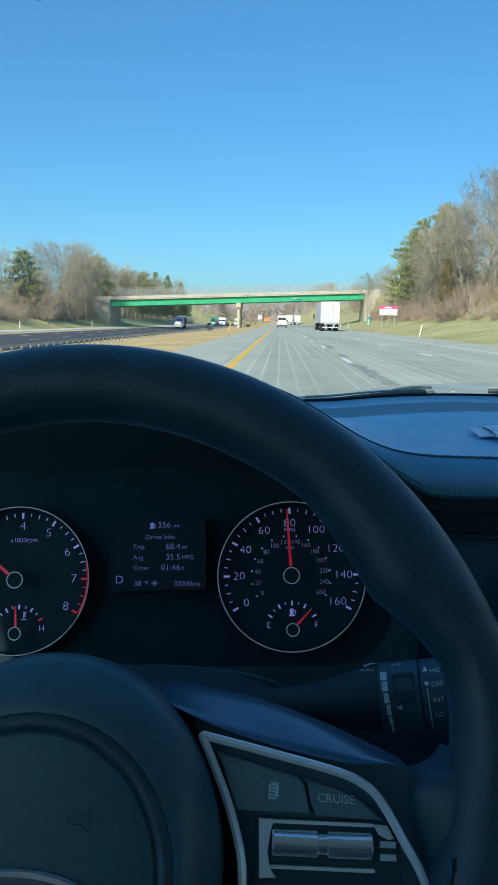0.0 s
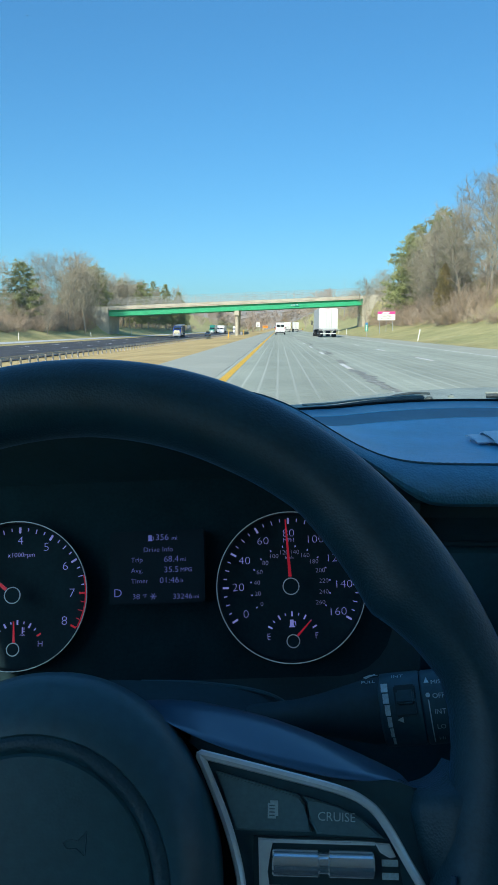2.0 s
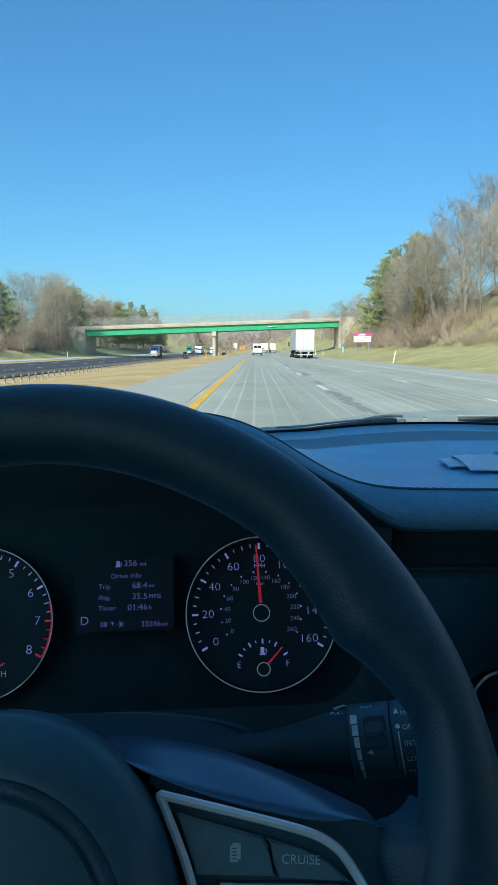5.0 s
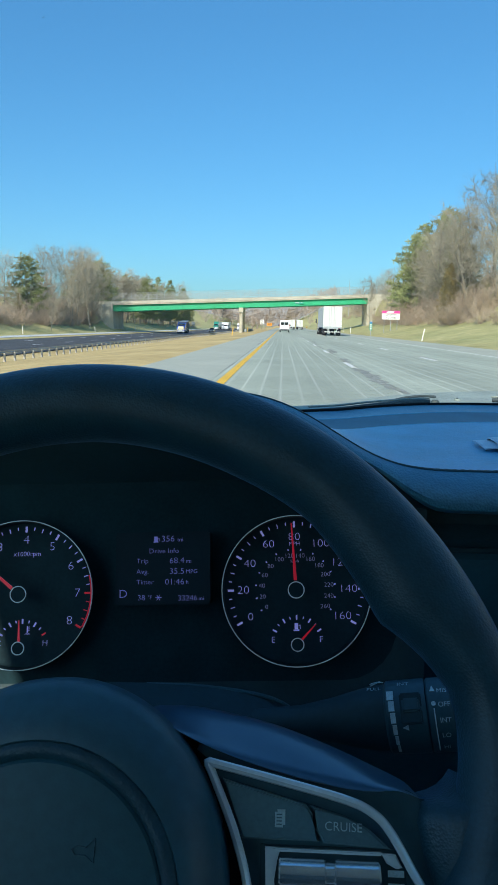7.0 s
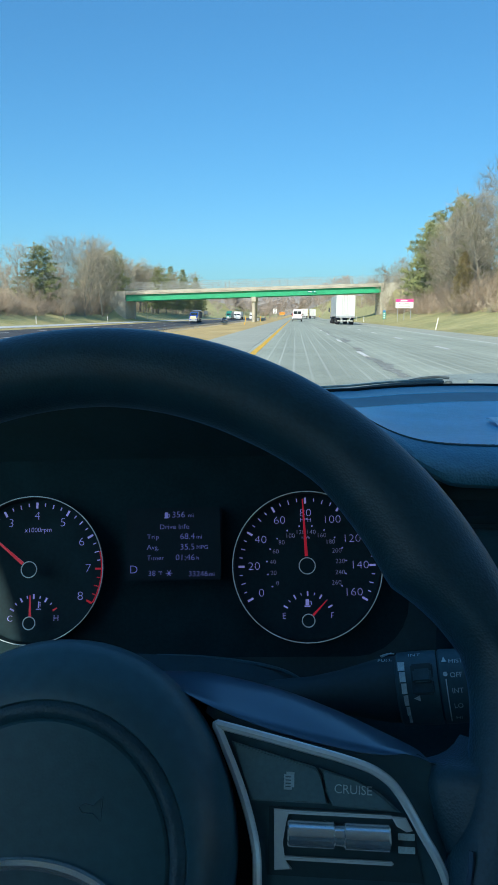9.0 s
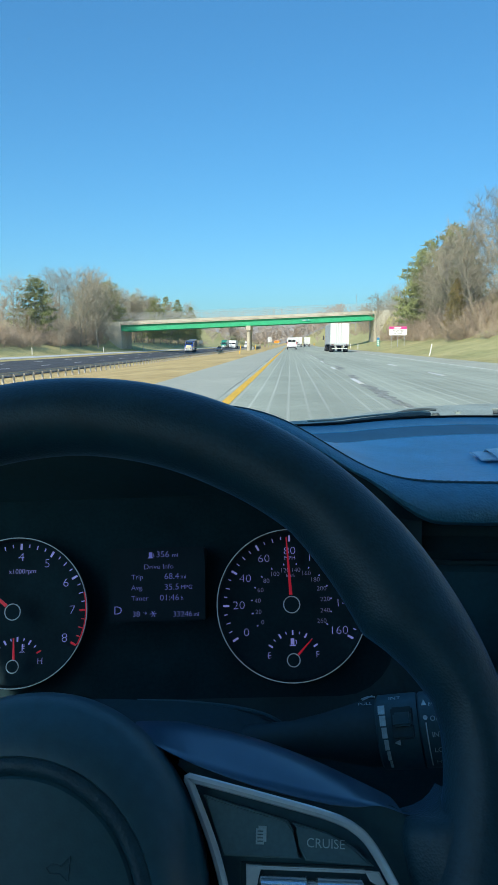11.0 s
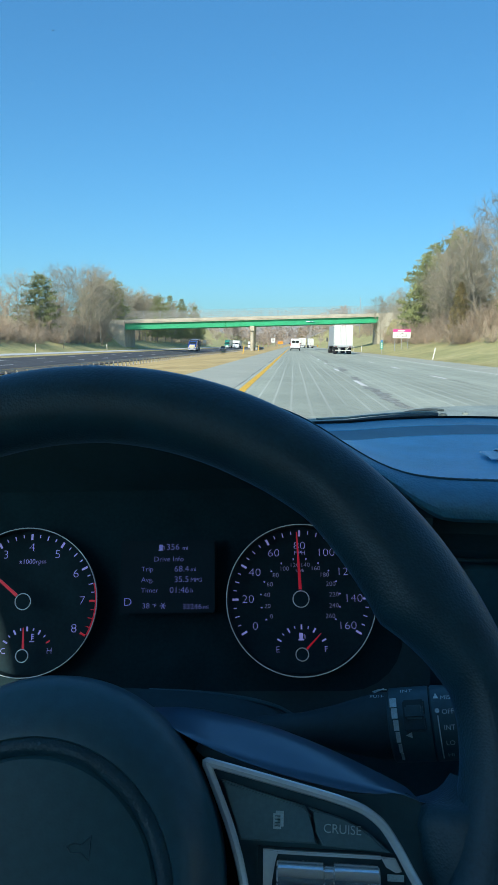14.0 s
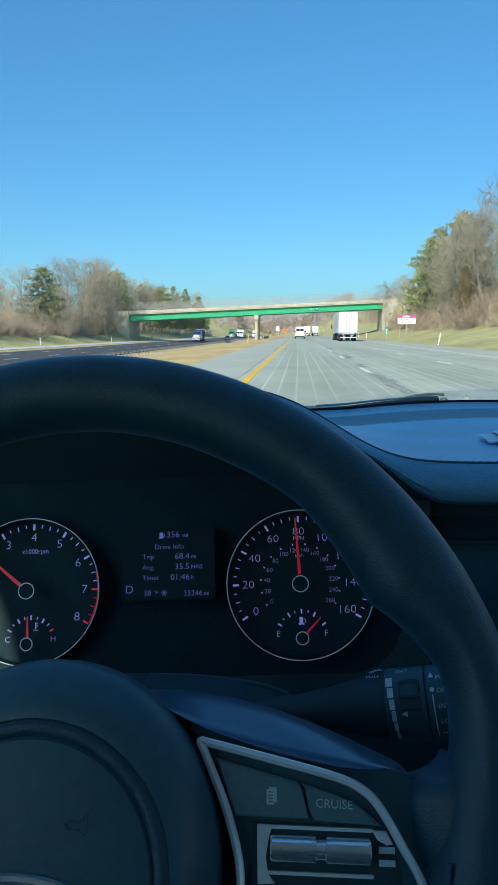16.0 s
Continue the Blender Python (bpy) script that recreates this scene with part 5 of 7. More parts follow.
def build_guardrails():
    w_beam("guardrail", [(-18.9 + bend(y), y) for y in range(-110, 451, 10)], 1, "galvanised guardrail on pale posts along the grass median", "guardrails")
    w_beam("guardrail", [(-9.0 - 0.1 * math.sin(i), 181 + 6 * i) for i in range(8)], 1, "galvanised guardrail shielding the bridge pier", "guardrails")
    w_beam("guardrail", [(12.9, y) for y in range(-230, -45, 8)], 1, "galvanised guardrail before the rock cutting", "guardrails")
    w_beam("guardrail", [(13.2 - 0.02 * (y - 400), y) for y in range(400, 560, 10)], 1, "galvanised guardrail on the outer verge", "guardrails")
    att = thing("crash_cushion", pose(-8.9, 176.5, land(-8.9, 176.5)), "grey steel crash cushion at the guardrail end", "crash cushion")
    for k in range(4):
        put("bay", boxed((0, 1.1 * k - 1.6, 0.45), (0.62, 1.0, 0.62), 0.04), "steel", att)
    put("nose", rodded((0, -2.4, 0.1), (0, -2.4, 0.85), 0.34, n=16), "steel", att)


def build_bridge():
    br = thing("overpass_bridge", pose(0, 0, 0), "overpass with green steel girders, concrete parapet and wire fence", "bridge")
    X0, X1, X2 = -42.5, 22.5, 31.5
    xs = [X0 + (X1 - X0) * i / 30 for i in range(31)]

    def beam(name, sect, y_off, material, label="", x0=None, x1=None):
        bm = bmesh.new()
        use = xs if x0 is None else [x0 + (x1 - x0) * i / 34 for i in range(35)]
        rows = [[(x, bridge_y(x) + y_off + dy, bridge_z(x) + dz) for dy, dz in sect] for x in use]
        vs = grid(bm, rows, closed_u=True)
        bm.faces.new(vs[0]); bm.faces.new(vs[-1][::-1])
        return put(name, bm, material, br, label, smooth=False)
    ibeam = [(-0.24, 0), (0.24, 0), (0.24, 0.06), (0.03, 0.09), (0.03, 1.44), (0.24, 1.47), (0.24, 1.52), (-0.24, 1.52), (-0.24, 1.47), (-0.03, 1.44), (-0.03, 0.09), (-0.24, 0.06)]
    for k in range(6):
        beam("girder", ibeam, -4.9 + 1.96 * k, "green", "green painted steel girder")
    for k in range(34):     # stiffeners on the near girder, in pairs of spacing
        x = X0 + 1 + 2.0 * k
        if k % 4 == 0:
            put("stiffener", boxed((x, bridge_y(x) - 5.03, bridge_z(x) + 0.76), (0.03, 0.16, 1.34)), "green", br, smooth=False)
    for k in range(9):      # cross frames
        x = X0 + 4 + 7.5 * k
        bm = boxed((x, bridge_y(x), bridge_z(x) + 0.9), (0.12, 9.7, 0.30))
        put("cross_frame", bm, "green", br, smooth=False)
    beam("deck", [(-5.6, 1.523), (5.6, 1.523), (5.6, 1.80), (-5.6, 1.80)], 0.0, "concrete")
    for s in (-1, 1):
        beam("parapet", [(s * 5.62, 1.50), (s * 5.62, 2.36), (s * 5.58, 2.40), (s * 5.38, 2.40), (s * 5.30, 1.803), (s * 5.34, 1.50)], 0.0, "concrete", "weathered concrete parapet", X0, X2)
        beam("ledge", [(s * 5.70, 1.78), (s * 5.70, 1.90), (s * 5.621, 1.94), (s * 5.621, 1.76)], 0.0, "concrete", "", X0, X2)
        for dz in (2.45, 3.40, 4.40):
            bm = bmesh.new()
            tube(bm, [(x, bridge_y(x) + s * (5.48 if dz < 4.4 else 5.40), bridge_z(x) + dz) for x in (X0, X2)], 0.028, 6)
            put("fence_rail", bm, "fence", br)
        post = None
        for k in range(36):
            x = X0 + 0.5 + 2.1 * k
            if post is None:
                post = put("fence_post", tubed([(0, 0, 0), (0, 0, 1.3), (0, -0.02, 1.7), (0, -0.10, 2.05)], 0.042, 6), "fence", br).data
                ob = [o for o in br.children if o.data == post][0]
            else:
                ob = new("fence_post", post)
                ob.parent = br
            ob.matrix_basis = pose(x, bridge_y(x) + s * 5.48, bridge_z(x) + 2.38, 0, 0, 0 if s > 0 else 180)
        # wire mesh
        v, f = [], []
        r = 0.011

        def wire(a, b):
            i = len(v)
            v.extend([(a[0] - r, a[1], a[2]), (a[0] + r, a[1], a[2]), (b[0] + r, b[1], b[2]), (b[0] - r, b[1], b[2])])
            f.append((i, i + 1, i + 2, i + 3))
        k = 0
        while X0 + 0.22 * k < X2 - 1.8:
            x = X0 + 0.22 * k
            for xa, xb in ((x, x + 1.75), (x + 1.75, x)):
                wire((xa, bridge_y(xa) + s * 5.48, bridge_z(xa) + 2.45), (xb, bridge_y(xb) + s * 5.42, bridge_z(xb) + 4.39))
            k += 1
        ob = raw("fence_mesh", v, f, "fence", br)
        tagged(ob, kind="stuff")
    # pier in the median: cap beam on round columns
    px = -10.7
    put("pier_cap", boxed((px, bridge_y(px), bridge_z(px) - 0.62), (1.15, 11.0, 1.20), 0.06), "concrete", br)
    for k in range(4):
        y = bridge_y(px) - 4.5 + 3.0 * k
        put("pier_column", rodded((px, y, -1.2), (px, y, bridge_z(px) - 1.21), 0.46, n=24), "concrete", br)
    # abutments and wing walls
    for x, s in ((-42.2, -1), (22.3, 1)):
        h = bridge_z(x)
        bm = bmesh.new()
        box(bm, (x + s * 0.9, bridge_y(x), h / 2 - 0.6), (1.8, 11.4, h + 1.2))
        put("abutment", bm, "concrete", br, "stained concrete abutment", smooth=False)
        bm = bmesh.new()
        for e in (-1, 1):
            y = bridge_y(x) + e * 5.7
            w = slab(bmesh.new(), [(0, -1.0), (9.0, h - 0.5), (9.0, h + 2.4), (0, h + 2.4)], -0.25, 0.25)
            w.transform(Matrix.Translation((x + s * 0.1, y, 0)) @ Matrix(((s, 0, 0, 0), (0, 0, 1, 0), (0, 1, 0, 0), (0, 0, 0, 1))))
            put("wing_wall", w, "concrete", br, smooth=False)
        bm.free()
    # name plate: bars in place of the road's name
    x = 4.2
    put("name_plate", boxed((x, bridge_y(x) - 5.19, bridge_z(x) + 0.78), (2.3, 0.03, 0.40)), "sign_green", br, "small green name plate", smooth=False)
    for x0, wd in ((3.75, 1.1), (4.95, 0.35)):
        put("name_bar", boxed((x0, bridge_y(x) - 5.21, bridge_z(x) + 0.78 + 0.048 * (x0 - x)), (wd, 0.02, 0.16)), "sign_white", br, smooth=False)


# ---- signs and poles ----
def speed_sign(x, y):
    z = land(x, y)
    s = thing("speed_limit_sign", pose(x, y, z), "white speed limit 55 sign on two posts", "road sign", "speed limit signs")
    for dx in (-0.36, 0.36):
        put("post", boxed((dx, 0.05, 1.5), (0.07, 0.05, 3.2)), "steel", s, smooth=False)
    put("panel", boxed((0, 0, 2.75), (1.22, 0.025, 1.50), 0.008), "sign_white", s)
    for txt, size, h in (("SPEED", 0.34, 3.25), ("LIMIT", 0.34, 2.95), ("55", 0.86, 2.42)):
        words("sign_word", txt, size, "sign_black", s, pose(0, -0.016, h, 90, 0, 0))
    return s


def diamond_sign(x, y, side):
    s = thing("warning_sign", pose(x, y, land(x, y)), "amber diamond sign warning of a 55 speed limit, on two posts", "road sign", "warning signs")
    for dx in (-0.25, 0.25):
        put("post", boxed((dx, 0.05, 1.4), (0.07, 0.05, 3.0)), "steel", s, smooth=False)
    put("panel", boxed((0, 0, 2.75), (1.05, 0.025, 1.05), 0.01, Matrix.Rotation(radians(45), 4, 'Y')), "sign_yellow", s)
    put("plate", boxed((0, -0.03, 2.65), (0.50, 0.02, 0.66), 0.01), "sign_white", s)
    for txt, size, h in (("SPEED", 0.13, 2.90), ("LIMIT", 0.13, 2.78), ("55", 0.34, 2.54)):
        words("sign_word", txt, size, "sign_black", s, pose(0, -0.042, h, 90, 0, 0))
    put("arrow_stem", boxed((0, -0.018, 3.10), (0.09, 0.012, 0.18)), "sign_black", s, smooth=False)
    put("arrow_head", slabbed([(-0.13, 0), (0.13, 0), (0, 0.16)], 0, 0.012), "sign_black", s, smooth=False).matrix_basis = pose(0, -0.012, 3.18, 90, 0, 0)
    return s


def delineator(x, y, material, lean=0.0, h=1.15):
    d = thing("delineator_post", pose(x, y, land(x, y), 0, lean, 0), {"yellow": "yellow plastic delineator post in the median grass", "white": "white plastic delineator post on the verge"}[material], "delineator", "delineator posts")
    put("stake", slabbed([(-0.05, -0.02), (0.05, -0.02), (0.05, 0.02), (-0.05, 0.02)], -0.1, h), material, d, smooth=False)
    put("reflector", boxed((0, -0.025, h - 0.16), (0.075, 0.008, 0.18)), "sign_yellow" if material == "yellow" else "sign_white", d, smooth=False)
    return d


def build_signs():
    # toll notice
    x, y = 17.6, 118.0
    s = thing("toll_notice_sign", pose(x, y, land(x, y)), "white and magenta toll notice board on three steel posts", "road sign")
    base = 2.55 - land(x, y)
    for dx in (-1.05, 0.0, 1.05):
        put("post", boxed((dx, 0.06, base / 2 - 0.2), (0.08, 0.08, base + 0.8)), "steel", s, smooth=False)
    put("panel", boxed((0, 0, base + 0.48), (2.85, 0.03, 0.96), 0.008), "sign_white", s)
    put("header", boxed((0, 0, base + 1.19), (2.85, 0.03, 0.44), 0.008), "sign_pink", s, "magenta header with a plain white mark")
    put("header_mark", slabbed([(-0.75, -0.12), (0.35, -0.12), (0.55, 0.12), (-0.55, 0.12)], 0, 0.01), "sign_white", s).matrix_basis = pose(0, -0.017, base + 1.19, 90, 0, 0)
    words("sign_word", "ACCEPTED", 0.36, "sign_black", s, pose(0, -0.018, base + 0.70, 90, 0, 0))
    words("sign_word", "ALL LANES", 0.36, "sign_black", s, pose(0, -0.018, base + 0.28, 90, 0, 0))
    # mile marker
    x, y = 13.7, 112.0
    s = thing("mile_marker", pose(x, y, land(x, y)), "narrow green mile marker with a blue shield plate", "road sign")
    put("post", boxed((0, 0.03, 1.0), (0.06, 0.04, 2.4)), "steel", s, smooth=False)
    put("panel", boxed((0, 0, 1.35), (0.42, 0.02, 1.05), 0.01), "sign_green", s)
    put("shield", boxed((0, -0.015, 2.02), (0.40, 0.02, 0.30), 0.03), "trailer_blue", s)
    for h in (1.66, 1.36, 1.06):
        put("number_bar", boxed((0, -0.014, h), (0.22, 0.008, 0.18)), "sign_white", s, smooth=False)
    speed_sign(-6.7, 240.0)
    speed_sign(14.2, 231.0)
    diamond_sign(-7.6, -32.0, -1)
    diamond_sign(14.6, -30.0, 1)
    # verge and median posts
    for x, y, c, lean in ((-7.0, 100.0, "yellow", 8), (-7.2, 150.0, "yellow", 0), (-6.8, 300.0, "yellow", 14),
                          (13.9, 72.0, "white", 10), (14.2, 150.0, "white", 0), (14.5, 172.0, "white", 0), (14.0, 210.0, "white", 0), (13.8, 20.0, "white", 0),
                          (-39.6, 108.0, "white", 0), (-40.0, 152.0, "white", -4), (-40.4, 196.0, "white", 0)):
        delineator(x, y, c, lean)
    # roadworks board
    x, y = -7.8, 434.0
    s = thing("roadworks_board", pose(x, y, land(x, y)), "large orange roadworks board on two posts", "road sign")
    for dx in (-1.0, 1.0):
        put("post", boxed((dx, 0.06, 1.2), (0.1, 0.1, 2.6)), "steel", s, smooth=False)
    put("panel", boxed((0, 0, 2.6), (3.0, 0.04, 1.5), 0.01), "sign_orange", s)
    for h in (2.95, 2.45):
        put("word_bar", boxed((0, -0.03, h), (2.0, 0.01, 0.22)), "sign_black", s, smooth=False)
    # chevron plate at the guardrail end
    s = thing("chevron_plate", pose(13.5, 398.0, land(13.5, 398)), "yellow and black striped plate at the guardrail end", "road sign")
    put("panel", boxed((0, 0, 0.95), (0.6, 0.03, 0.9), 0.01), "sign_yellow", s)
    put("post", boxed((0, 0.04, 0.4), (0.08, 0.05, 1.0)), "steel", s, smooth=False)
    for k in range(3):
        put("stripe", boxed((0, -0.02, 0.68 + 0.27 * k), (0.62, 0.012, 0.10), 0, Matrix.Rotation(radians(35), 4, 'Y')), "sign_black", s, smooth=False)
    # lamp posts
    for x, y, h in ((19.0, 386.0, 8.3), (22.0, 330.0, 8.3)):
        s = thing("street_lamp", pose(x, y, land(x, y)), "tall grey steel street lamp on the grass bank", "street lamp", "street lamps")
        put("pole", rodded((0, 0, -0.3), (0, 0, h), 0.10, 0.06, 10), "steel", s)
        put("arm", tubed([(0, 0, h - 0.05), (-0.4, 0, h + 0.12), (-0.9, 0, h + 0.15)], 0.035, 6), "steel", s)
        put("lamp_head", boxed((-1.05, 0, h + 0.12), (0.55, 0.28, 0.14), 0.04), "steel", s)
    x, y = 36.0, 395.0
    s = thing("mast", pose(x, y, land(x, y)), "slender pale steel mast on the wooded bank", "mast")
    put("pole", rodded((0, 0, -0.3), (0, 0, 20), 0.20, 0.08, 10), "steel", s)
    put("box", boxed((0, -0.25, 3.0), (0.6, 0.3, 0.9), 0.03), "steel", s)
    # notices of the opposite carriageway, seen from behind
    for x, y in ((-8.4, -120.0), (-41.0, 330.0)):
        s = thing("reverse_road_sign", pose(x, y, land(x, y)), "bare metal back of a two-post road sign", "road sign", "signs seen from behind")
        for dx in (-0.5, 0.5):
            put("post", boxed((dx, 0, 1.6), (0.08, 0.06, 3.4)), "steel", s, smooth=False)
        put("panel", boxed((0, 0.05, 2.7), (1.6, 0.03, 1.5), 0.01), "steel", s)


def build_gantry():
    """Sign gantry, already passed by the car."""
    y = -88.0
    g = thing("sign_gantry", pose(0, y, 0), "steel lattice gantry with a green and amber toll sign", "sign gantry")
    X0, X1 = -10.0, 15.4
    for x in (X0, X1):
        put("post", rodded((x, 0, -0.3), (x, 0, 9.4), 0.24, 0.20, 16), "steel", g)
        put("footing", rodded((x, 0, -0.4), (x, 0, 0.25), 0.5, n=16), "concrete", g)
    for z in (7.4, 9.0):
        for dy in (-0.5, 0.5):
            put("chord", rodded((X0, dy, z), (X1, dy, z), 0.06, n=8), "steel", g)
    for k in range(16):
        xa, xb = X0 + (X1 - X0) * k / 16, X0 + (X1 - X0) * (k + 1) / 16
        for dy in (-0.5, 0.5):
            put("brace", rodded((xa, dy, 7.4 if k % 2 else 9.0), (xb, dy, 9.0 if k % 2 else 7.4), 0.035, n=6), "steel", g)
    x0, x1 = -4.8, 8.6
    c = (x0 + x1) / 2
    put("walkway", boxed((c, -0.9, 5.35), (13.6, 0.5, 0.06)), "steel", g, smooth=False)
    for k in range(5):
        put("flood_lamp", boxed((x0 + 1.5 + 2.6 * k, -1.3, 5.1), (0.5, 0.3, 0.25), 0.04), "chassis", g)
    put("green_panel", boxed((c, -0.72, 7.3), (13.4, 0.06, 3.9), 0.03), "sign_green", g)
    put("amber_header", boxed((c, -0.72, 9.85), (13.4, 0.06, 1.15), 0.03), "sign_yellow", g)
    put("arrow_panel", boxed((0.55, -0.76, 7.3), (2.5, 0.03, 3.7), 0.02), "sign_lime", g)
    A = lambda x, z: pose(x, -0.79, z, 90, 0, 0)
    words("sign_word", "TOLL PLAZA 2 MILES", 0.92, "sign_black", g, pose(c, -0.77, 9.85, 90, 0, 0))
    words("sign_word", "EXPRESS", 0.72, "sign_white", g, A(-2.85, 8.65))
    put("brand_plate", boxed((-2.8, -0.77, 7.6), (3.1, 0.03, 0.9), 0.02), "sign_pink", g, "magenta plate with a plain white mark")
    put("brand_mark", boxed((-2.8, -0.79, 7.6), (2.4, 0.02, 0.45), 0.01), "sign_white", g)
    put("amber_plate", boxed((-2.7, -0.77, 6.5), (2.2, 0.03, 0.8), 0.02), "sign_yellow", g)
    words("sign_word", "ONLY", 0.62, "sign_black", g, A(-2.7, 6.5))
    put("white_plate", boxed((-2.7, -0.77, 5.65), (2.2, 0.03, 0.45), 0.02), "sign_white", g)
    put("cash_plate", boxed((3.2, -0.77, 8.45), (2.3, 0.03, 0.95), 0.02), "sign_white", g)
    words("sign_word", "CASH", 0.72, "sign_black", g, A(3.2, 8.45))
    put("brand_plate", boxed((6.4, -0.77, 8.45), (3.1, 0.03, 0.95), 0.02), "sign_pink", g, "magenta plate with a plain white mark")
    put("brand_mark", boxed((6.4, -0.79, 8.45), (2.4, 0.02, 0.45), 0.01), "sign_white", g)
    words("sign_word", "AND", 0.48, "sign_white", g, A(5.0, 7.4))
    words("sign_word", "Welcome Center", 0.60, "sign_white", g, A(5.0, 6.7))
    words("sign_word", "EXIT 75 TO", 0.62, "sign_white", g, A(4.6, 5.85))
    put("route_shield", rodded((7.2, -0.77, 5.85), (7.2, -0.80, 5.85), 0.35, n=12), "sign_white", g)
    for pts in ([(0.35, 5.7), (0.35, 6.6), (-0.05, 7.3), (-0.05, 8.4)], [(0.45, 5.7), (0.45, 6.6), (1.15, 7.4), (1.15, 8.4)]):
        put("arrow", tubed([(x, -0.79, z) for x, z in pts], 0.16, 6), "sign_white", g)
        x, z = pts[-1]
        put("arrow_head", slabbed([(-0.45, 0), (0.45, 0), (0, 0.6)], 0, 0.02), "sign_white", g).matrix_basis = pose(x, -0.79, z, 90, 0, 0)


def build_rock():
    bm = bmesh.new()
    rows = []
    for i in range(70):
        y = -190 + 2.0 * i
        h = 4.2 + 1.6 * noise.noise((y * 0.05, 0, 0)) - 3.6 * step01(-72, -50, y)
        rows.append([(15.6 + 0.25 * k + 0.7 * noise.noise((y * 0.25, k * 0.7, 2)) + 0.5 * noise.noise((y * 0.9, k * 1.5, 5)), y, -0.3 + h * k / 10) for k in range(11)] + [(22, y, max(h, land(22, y)) + 0.2)])
    grid(bm, rows)
    tagged(put("rock_cutting", bm, "rock", None, angle=20), "grey layered rock cutting behind the guardrail", "rock face", kind="structure")


# ---- vehicles ----
def wheel_part(owner, x, y, z, r, w, mesh_of={}):
    """Tyre with its rim; the axle runs along x."""
    key = (r, w)
    if key not in mesh_of:
        t = lathe([(r * 0.58, -w / 2), (r * 0.9, -w / 2), (r, -w * 0.36), (r, w * 0.36), (r * 0.9, w / 2), (r * 0.58, w / 2), (r * 0.5, w * 0.2)], 28)
        ty = put("tyre", t, "tyre", owner)
        q = lathe([(r * 0.6, w / 2 - 0.01), (r * 0.55, w * 0.25), (r * 0.3, w * 0.3), (r * 0.28, w * 0.48), (0, w * 0.5)], 24)
        ri = put("wheel_rim", q, "chrome", ty)
        mesh_of[key] = (ty.data, ri.data)
    else:
        ty = new("tyre", mesh_of[key][0])
        ty.parent = owner
        ri = new("wheel_rim", mesh_of[key][1])
        ri.parent = ty
    ty.matrix_basis = pose(x, y, z, 0, 90 if x > 0 else -90, 0)
    return ty


def semi_trailer(owner, y0, y1, side_mat="trailer_grey", rear_mat="trailer", z0=1.15, z1=4.05, reefer=False):
    """Box trailer from its tail y0 to its nose y1."""
    hw = 1.29
    put("box_body", boxed((0, (y0 + y1) / 2, (z0 + z1) / 2), (2 * hw, y1 - y0, z1 - z0), 0.03), side_mat, owner)
    for s in (-1, 1):
        put("rear_door", boxed((s * hw / 2, y0 - 0.025, (z0 + z1) / 2 + 0.02), (hw - 0.08, 0.05, z1 - z0 - 0.22), 0.012), rear_mat, owner)
        for dx in (0.22, 0.45):
            put("lock_bar", rodded((s * dx, y0 - 0.07, z0 + 0.12), (s * dx, y0 - 0.07, z1 - 0.12), 0.022, n=6), "steel", owner)
        put("corner_post", boxed((s * (hw - 0.03), y0 - 0.03, (z0 + z1) / 2), (0.09, 0.07, z1 - z0)), rear_mat, owner, smooth=False)
        for k in range(5):
            put("hinge", boxed((s * (hw - 0.10), y0 - 0.065, z0 + 0.3 + k * 0.56), (0.16, 0.03, 0.07)), "steel", owner, smooth=False)
        put("tail_lamp", boxed((s * 1.0, y0 - 0.05, z0 - 0.10), (0.36, 0.06, 0.10), 0.01), "lamp_red", owner)
        put("mud_flap", boxed((s * 0.92, y0 + 1.2, 0.50), (0.62, 0.02, 0.62)), "tyre", owner, smooth=False)
        put("guard_strut", rodded((s * 0.55, y0, z0), (s * 0.55, y0 - 0.02, 0.55), 0.05, n=6), "trailer", owner)
        put("guard_brace", rodded((s * 0.95, y0 + 0.01, z0), (s * 0.45, y0 - 0.02, 0.58), 0.035, n=6), "trailer", owner)
        put("landing_leg", boxed((s * 0.8, y1 - 2.6, 0.75), (0.12, 0.14, 0.85)), "chassis", owner, smooth=False)
        for ya in (y0 + 1.9, y0 + 3.15):
            for xo in (0.86, 1.14):
                wheel_part(owner, s * xo, ya, 0.52, 0.52, 0.27)
    put("top_rail", boxed((0, y0 - 0.03, z1 - 0.05), (2 * hw, 0.07, 0.10)), rear_mat, owner, smooth=False)
    put("sill", boxed((0, y0 - 0.03, z0 - 0.06), (2 * hw, 0.10, 0.24)), "steel", owner, smooth=False)
    put("rear_guard", boxed((0, y0 - 0.03, 0.53), (2.2, 0.10, 0.11)), "trailer", owner, smooth=False)
    put("chassis_rail", boxed((0, (y0 + y1) / 2, z0 - 0.18), (1.0, y1 - y0 - 0.6, 0.22)), "chassis", owner, smooth=False)
    for k in range(3):
        put("marker_lamp", boxed((-0.2 + 0.2 * k, y0 - 0.075, z1 - 0.05), (0.08, 0.02, 0.05)), "lamp_red", owner, smooth=False)


